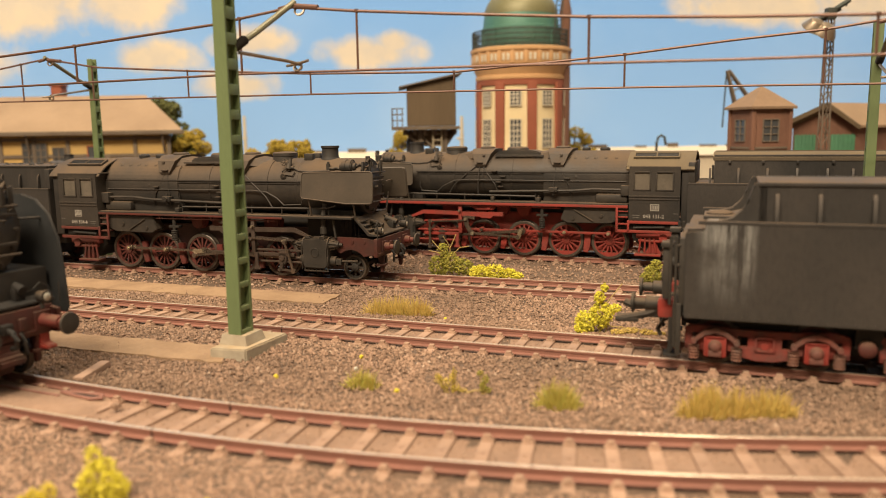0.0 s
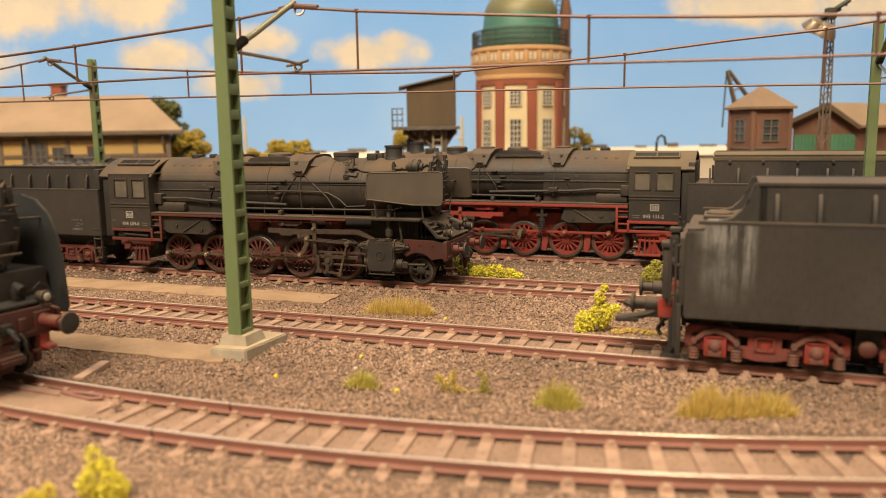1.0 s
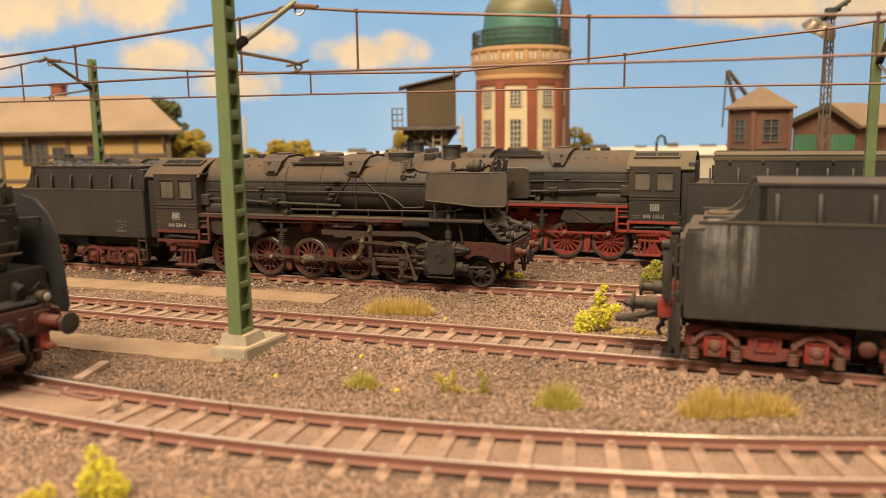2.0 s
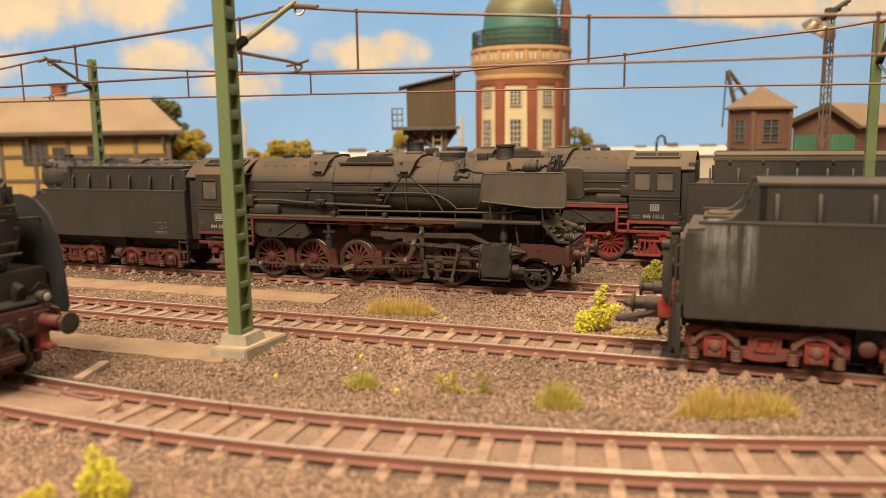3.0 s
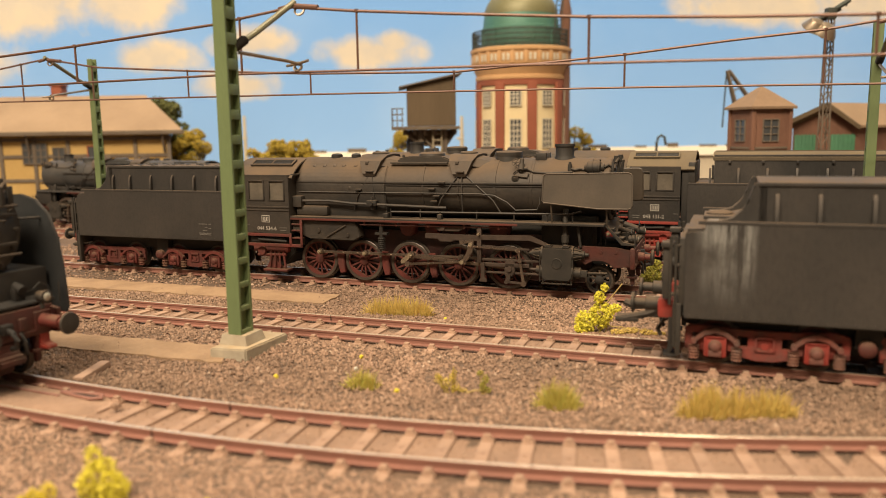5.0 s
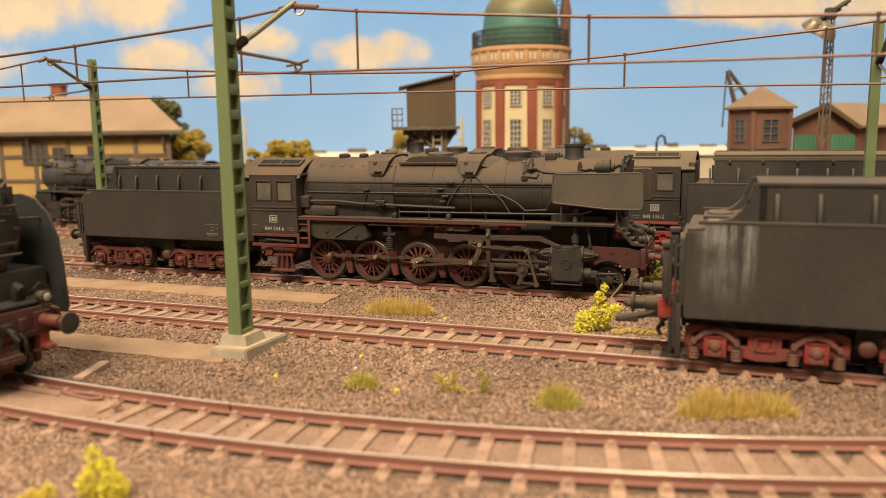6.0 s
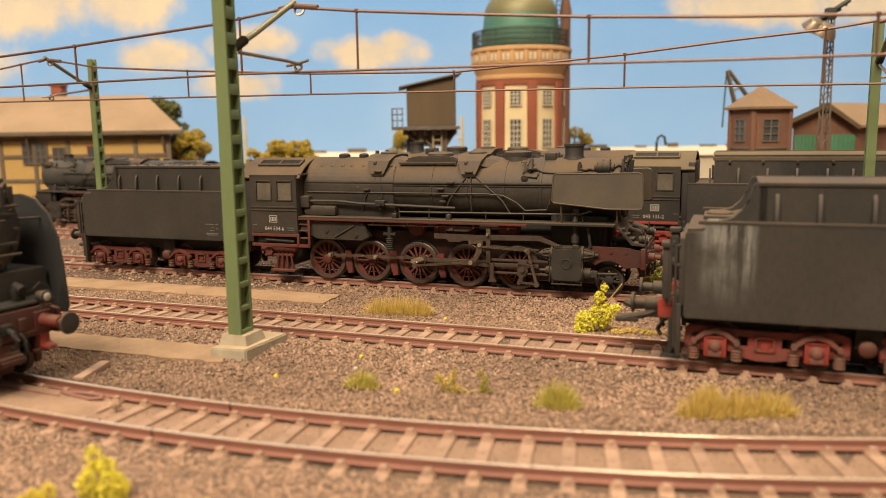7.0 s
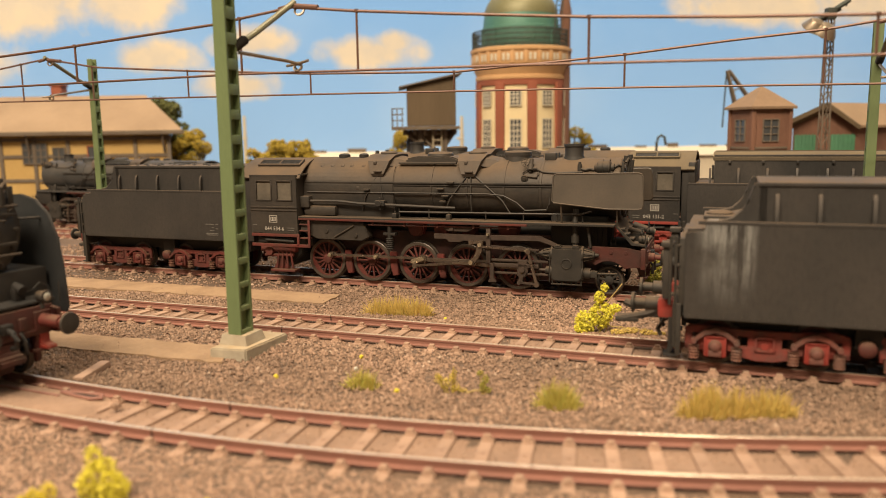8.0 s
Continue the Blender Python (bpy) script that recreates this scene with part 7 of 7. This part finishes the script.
# bushes between the moving and the parked engine
bush(4.0, 322.0, -2.4, [(-6, 0, 4.0, 4.4, 4, 4.6), (-1, 1, 5.5, 4.5, 4, 4.8), (-4, 0, 11, 2.4, 2.0, 3.0), (4.5, 0, 3.5, 4.5, 4, 3.6)], 1523, 0.51, OLIVE, "olive bush with dry straw-coloured twigs between tracks", 3,
     [[(-3, 0, 4), (-5, -1, 11), (-8.5, 0, 15)], [(-2, 0, 4), (-1, -1, 12), (1.5, 0, 17.5)], [(-3, 0, 6), (-6, -1, 10), (-10, -1, 11)], [(-1, 0, 8), (3, -1, 12), (7, -1, 12.5)], [(0, 0, 8), (-2, -1.2, 14), (-4, -1, 17)]])
bush(20.0, 314.0, -2.4, [(-5, 0, 2.6, 4.5, 3.4, 3.2), (1, 0, 2.8, 4.5, 3.4, 3.2), (6.5, -1, 2.0, 3.6, 3, 2.4), (10, -2, 1.4, 2.6, 2.2, 1.6)], 1523, 0.49, LIME, "low lime-green bush between the tracks", 4)
bush(82.0, 300.0, -2.4, [(0, 0, 3.4, 3.6, 3, 4.0), (1, 0, 7, 2.4, 2, 2.4), (-3, 0, 2.0, 2.2, 2, 2.2)], 870, 0.51, OLIVE, "green bush standing behind the tender buffers", 5)
# yellow bush at the front edge
bush(-58.5, 124.5, -2.6, [(0, 0, 3.2, 3.4, 3, 3.8), (2.6, -1, 2.4, 2.6, 2.4, 3.0), (-0.8, 0, 7.2, 1.6, 1.5, 2.0), (1.4, 0, 5.6, 1.6, 1.5, 1.8), (3.6, -1.2, 1.8, 1.8, 1.8, 2.2), (-2.2, -0.4, 2.4, 1.8, 1.8, 2.4)], 1150, 0.34, FRONTYELLOW,
     "yellow fluffy bush at the front edge of the yard", 6)
bush(-67.2, 122.5, -2.6, [(-1.6, 0, 1.2, 1.4, 1.2, 1.5), (1.0, -0.4, 2.0, 1.5, 1.2, 1.9), (-3.4, -0.4, 0.8, 1.1, 1.0, 0.9)], 300, 0.32, YELLOW, "small ochre weed at the front edge of the yard", 16)
bush(1.6, 175.4, -2.6, [(-3.2, 0, 3.4, 1.0, 0.9, 1.3), (-1.6, 0, 2.2, 1.3, 1.0, 1.5), (0.2, -0.3, 3.6, 0.9, 0.8, 1.4), (0.6, 0, 5.0, 0.6, 0.6, 0.9), (0.8, -0.4, 1.2, 1.2, 0.9, 1.0), (2.6, -0.4, 0.6, 1.0, 0.6, 0.5)], 420, 0.22, OCHRE, "small ragged yellow weed in the gravel", 7,
     [[(-1, 0, 0), (-2.6, 0, 2.4), (-3.8, 0, 4.6)], [(0, 0, 1), (0.8, -0.5, 4), (0.4, -0.5, 6.4)], [(0, 0, 2), (2, -0.6, 1.2), (4, -0.6, 0.2)], [(-1, 0, 2), (1, -0.6, 3), (2.2, -0.6, 0.6)]])
bush(8.8, 174.6, -2.6, [(0, 0, 1.6, 0.9, 0.9, 1.5), (0.6, 0, 3.4, 0.9, 0.8, 1.0), (-0.6, 0, 4.8, 0.8, 0.7, 0.7), (1.2, 0, 0.8, 1.0, 1, 0.7)], 260, 0.22, OLIVE, "small olive and yellow weed in the gravel", 8, [[(0, 0, 0), (0.6, 0, 3), (-0.4, 0, 5.6)], [(0, 0, 0.5), (-2, -0.3, 0.8), (-4, -0.3, 0.1)]])

def grass(x, y, z, spots, blades, height, material, label, seed):
    """A tuft of thin blades fanning out of each spot (x, y, radius)."""
    rng = np.random.default_rng(seed)
    g = thing("grass_tuft", place(x, y, z), label, "grass tuft", "grass tufts")
    V, F, n = [], [], 0
    for sx, sy, r, k in spots:
        for _ in range(int(blades * k * 0.8)):
            a, d = rng.uniform(0, math.tau), r * 1.15 * rng.uniform(0, 1) ** 0.7
            bx, by = sx + d * math.cos(a), sy + d * 0.7 * math.sin(a)
            h = height * rng.uniform(0.35, 1.25) * max(0.2, 1.05 - 0.7 * (d / r) ** 2) * (0.75 + 0.35 * k)
            lx, ly = (bx - sx) * 0.55 + rng.normal() * 0.8, (by - sy) * 0.5 + rng.normal() * 0.7
            w = 0.075
            pa = rng.uniform(0, math.pi)
            wx, wy = w * math.cos(pa), w * math.sin(pa)
            V += [(bx - wx, by - wy, -0.6), (bx + wx, by + wy, -0.6), (bx + lx * 0.4 + wx, by + ly * 0.4 + wy, h * 0.6), (bx + lx * 0.4 - wx, by + ly * 0.4 - wy, h * 0.6), (bx + lx, by + ly, h)]
            F += [(n, n + 1, n + 2, n + 3), (n + 3, n + 2, n + 4)]
            n += 5
    me = bpy.data.meshes.new("blade")
    me.from_pydata([tuple(c * MM for c in v) for v in V], [], F)
    me.materials.append(material)
    ob = new("blade", me)
    ob.parent = g
    return tagged(ob, kind="stuff")


grass(-15.5, 254.5, -2.4, [(-6, 1.5, 4.6, 1), (0, 1.0, 5.2, 1.2), (6, -1, 4.6, 1), (9, -2, 2.6, 0.4)], 520, 5.2, STRAW, "straw-coloured static grass tuft between tracks", 11)
grass(-20.5, 180.5, -2.5, [(0, 0, 2.8, 1), (2.6, -1, 2.0, 0.5)], 340, 4.2, MOSSY, "low mossy green grass tuft in the gravel", 12)
grass(24.5, 164.5, -2.5, [(-1, 0, 3.0, 1), (1.6, -0.3, 2.8, 0.9)], 520, 5.2, MOSSY, "green and straw grass tuft in the gravel", 13)
grass(58.5, 157.5, -2.5, [(-5, 0, 3.4, 1.2), (-2, 0.4, 3.4, 1.2), (3, 0, 3.4, 1.0), (8, 0, 3.2, 0.9), (11.5, 0.2, 2.6, 0.6), (13.6, 0, 2.0, 0.3)], 520, 5.6, STRAW, "long straw-yellow grass tuft beside the curved track", 14)


def tree(x, y, h, w, material, label, seed, blobs=20):
    rng = random.Random(seed)
    t = thing("tree", place(x, y, -3.2), label, "tree", "trees")
    bm = B()
    rod(bm, (0, 0, 0), (0, 0, h * 0.6), w * 0.05, 8, w * 0.025)
    trunk = part("trunk", bm, TIMBER, t)
    bs = []
    for k in range(blobs):
        a, u = rng.uniform(0, math.tau), rng.uniform(0.4, 0.97)
        rad = w * 0.5 * min(1.0, 1.75 - 1.5 * u) * rng.uniform(0.3, 1.0)
        bs.append((rad * math.cos(a), rad * math.sin(a), h * u, w * rng.uniform(0.08, 0.2), w * 0.17, h * rng.uniform(0.05, 0.11)))
        bm = B()
        rod(bm, (0, 0, h * u * 0.6), (rad * math.cos(a), rad * math.sin(a), h * u), w * 0.018, 5)
        part("limb", bm, TIMBER, t)
    leaf_cloud("crown", bs, 3200, w * 0.028, material, t, seed)
    return t


for i, (x, y, h, w, mt) in enumerate(((-262, 745, 92, 60, DARKTREE), (-243, 735, 66, 40, TREEGREEN), (-228, 740, 62, 34, TREEGREEN), (-205, 770, 60, 24, TREEGREEN), (-163, 700, 49, 38, TREEGREEN), (-147, 705, 54, 36, TREEGREEN), (-136, 700, 52, 36, TREEGREEN), (-122, 705, 52, 34, TREEGREEN),
                                     (-36, 720, 64, 30, TREEGREEN), (120, 730, 60, 40, TREEGREEN), (130, 735, 55, 34, TREEGREEN), (-285, 760, 70, 40, TREEGREEN))):
    tree(x, y, h, w, mt, "small autumn tree with ochre-green foliage behind the yard", 40 + i)

# ---------------------------------------------------------------- loose stones
def front_strip(x, y):
    return y < t1_centre(x) - 10 + 3 * noise.noise(Vector((x * 0.08, y * 0.08, 0)))


scatter_stones(190000, 21, lambda x, y: 0.0 if front_strip(x, y) else stone_chance(x, y), 0.50, (-190, 190, 105, 300), STONES, "loose brown ballast stones of mixed size")
scatter_stones(90000, 23, lambda x, y: stone_chance(x, y) if front_strip(x, y) else 0.0, 0.34, (-120, 120, 95, 190), PALE_STONES, "pale pinkish gravel at the front edge", "front_gravel")
scatter_stones(30000, 22, stone_chance, 0.62, (-270, 200, 290, 430), STONES, "brown ballast stones along the rear tracks", "rear_ballast")
for i, (x, y) in enumerate(((-22.5, 204), (0.5, 246), (-11.5, 177), (-42.5, 189.5), (-23, 195), (-19, 187.5), (-40, 122.5), (96, 139))):
    bm = B()
    bmesh.ops.create_icosphere(bm, subdivisions=1, radius=0.75)
    for v in bm.verts:
        v.co *= 0.8 + 0.4 * random.Random(i * 50 + v.index).random()
    ob = part("crumb", bm, YELLOW if i in (0, 1, 2, 3, 6) else LETTER, None, "", place(x, y, ground_height(x, y) + 0.4), 10)
    tagged(ob, "tiny yellow foliage crumb on the gravel" if i in (0, 1, 2, 3, 6) else "tiny pale chip on the gravel", "crumb", "crumbs")


# ---------------------------------------------------------------- the hall round the layout
HALL = surface("hall_paint", (0.20, 0.18, 0.155), (0.17, 0.155, 0.13), 0.9, 0, 2, 40, 0.0)
for name, (x0, x1, y0, y1) in (("wall_south", (-1200, 1200, -1100, -1050)), ("wall_north", (-1200, 1200, 1150, 1200)), ("wall_west", (-1200, -1150, -1049, 1149)), ("wall_east", (1150, 1200, -1049, 1149))):
    bm = B()
    box(bm, x0, x1, y0, y1, -400, 1900)
    tagged(part(name, bm, HALL), "plain grey-brown wall of the exhibition room", "wall", "", "structure")
bm = B()
box(bm, -1200, 1200, -1100, 1200, 1901, 1950)
tagged(part("ceiling", bm, HALL), "plain grey-brown ceiling of the room", "ceiling", "", "structure")
bm = B()
box(bm, -1200, 1200, -1100, 1200, -450, -401)
tagged(part("floor", bm, TIMBER), "plain dark floor of the room", "floor", "", "structure")
bm = B()
box(bm, -900, 900, 15, 1000, -60, -7, 2)
for x in (-860, 860):
    for y in (60, 950):
        box(bm, x - 25, x + 25, y - 25, y + 25, -401, -60)
tagged(part("layout_table", bm, TIMBER), "wooden table that carries the railway layout", "table", "", "structure")


# ---------------------------------------------------------------- movement
RUN = [(0.0, -98.9), (0.5, -83.7), (1.0, -70.9), (1.5, -58.4), (3.0, -25.7), (3.5, -17.3), (4.0, -11.35), (4.5, -6.7), (5.3, -1.9), (5.8, 0.0), (8.0, 0.0)]


def travel(t):
    """Smooth way of the engine, monotone between the known times."""
    n = len(RUN)
    h = [RUN[i + 1][0] - RUN[i][0] for i in range(n - 1)]
    d = [(RUN[i + 1][1] - RUN[i][1]) / h[i] for i in range(n - 1)]
    m = [d[0]] + [0.0 if d[i - 1] * d[i] <= 0 else 2 * d[i - 1] * d[i] / (d[i - 1] + d[i]) for i in range(1, n - 1)] + [d[-1]]
    for i in range(n - 1):
        if t <= RUN[i + 1][0] + 1e-9:
            u = (t - RUN[i][0]) / h[i]
            return ((2 * u ** 3 - 3 * u ** 2 + 1) * RUN[i][1] + (u ** 3 - 2 * u ** 2 + u) * h[i] * m[i]
                    + (3 * u ** 2 - 2 * u ** 3) * RUN[i + 1][1] + (u ** 3 - u ** 2) * h[i] * m[i + 1])
    return 0.0


END_PHASE = 35.0


def motions():
    times = [i / 10 for i in range(0, 59)] + [8.0]
    walk(engine, [(t, on_track(Y3, A3, LEAD3 + travel(t))) for t in times])
    walk(engine_tender, [(t, on_track(Y3, A3, LEAD3 - 229.4 + travel(t))) for t in times])
    for w, x, sg, r in engine_keys["wheels"]:
        rows = []
        for t in times:
            a = radians(END_PHASE) - travel(t) / r
            side = 0 if sg < 0 else 180
            rows.append((t, place(x, sg * 9.6, r, 0, 0, side) @ Matrix.Rotation(-a if sg < 0 else a - math.pi / 2, 4, "Y")))
        walk(w, rows)
    for key, i in ROD_KEYS:
        for ob, sg in engine_keys[key]:
            walk(ob, [(t, rod_poses(radians(END_PHASE) - travel(t) / DR, sg)[i]) for t in times])


motions()
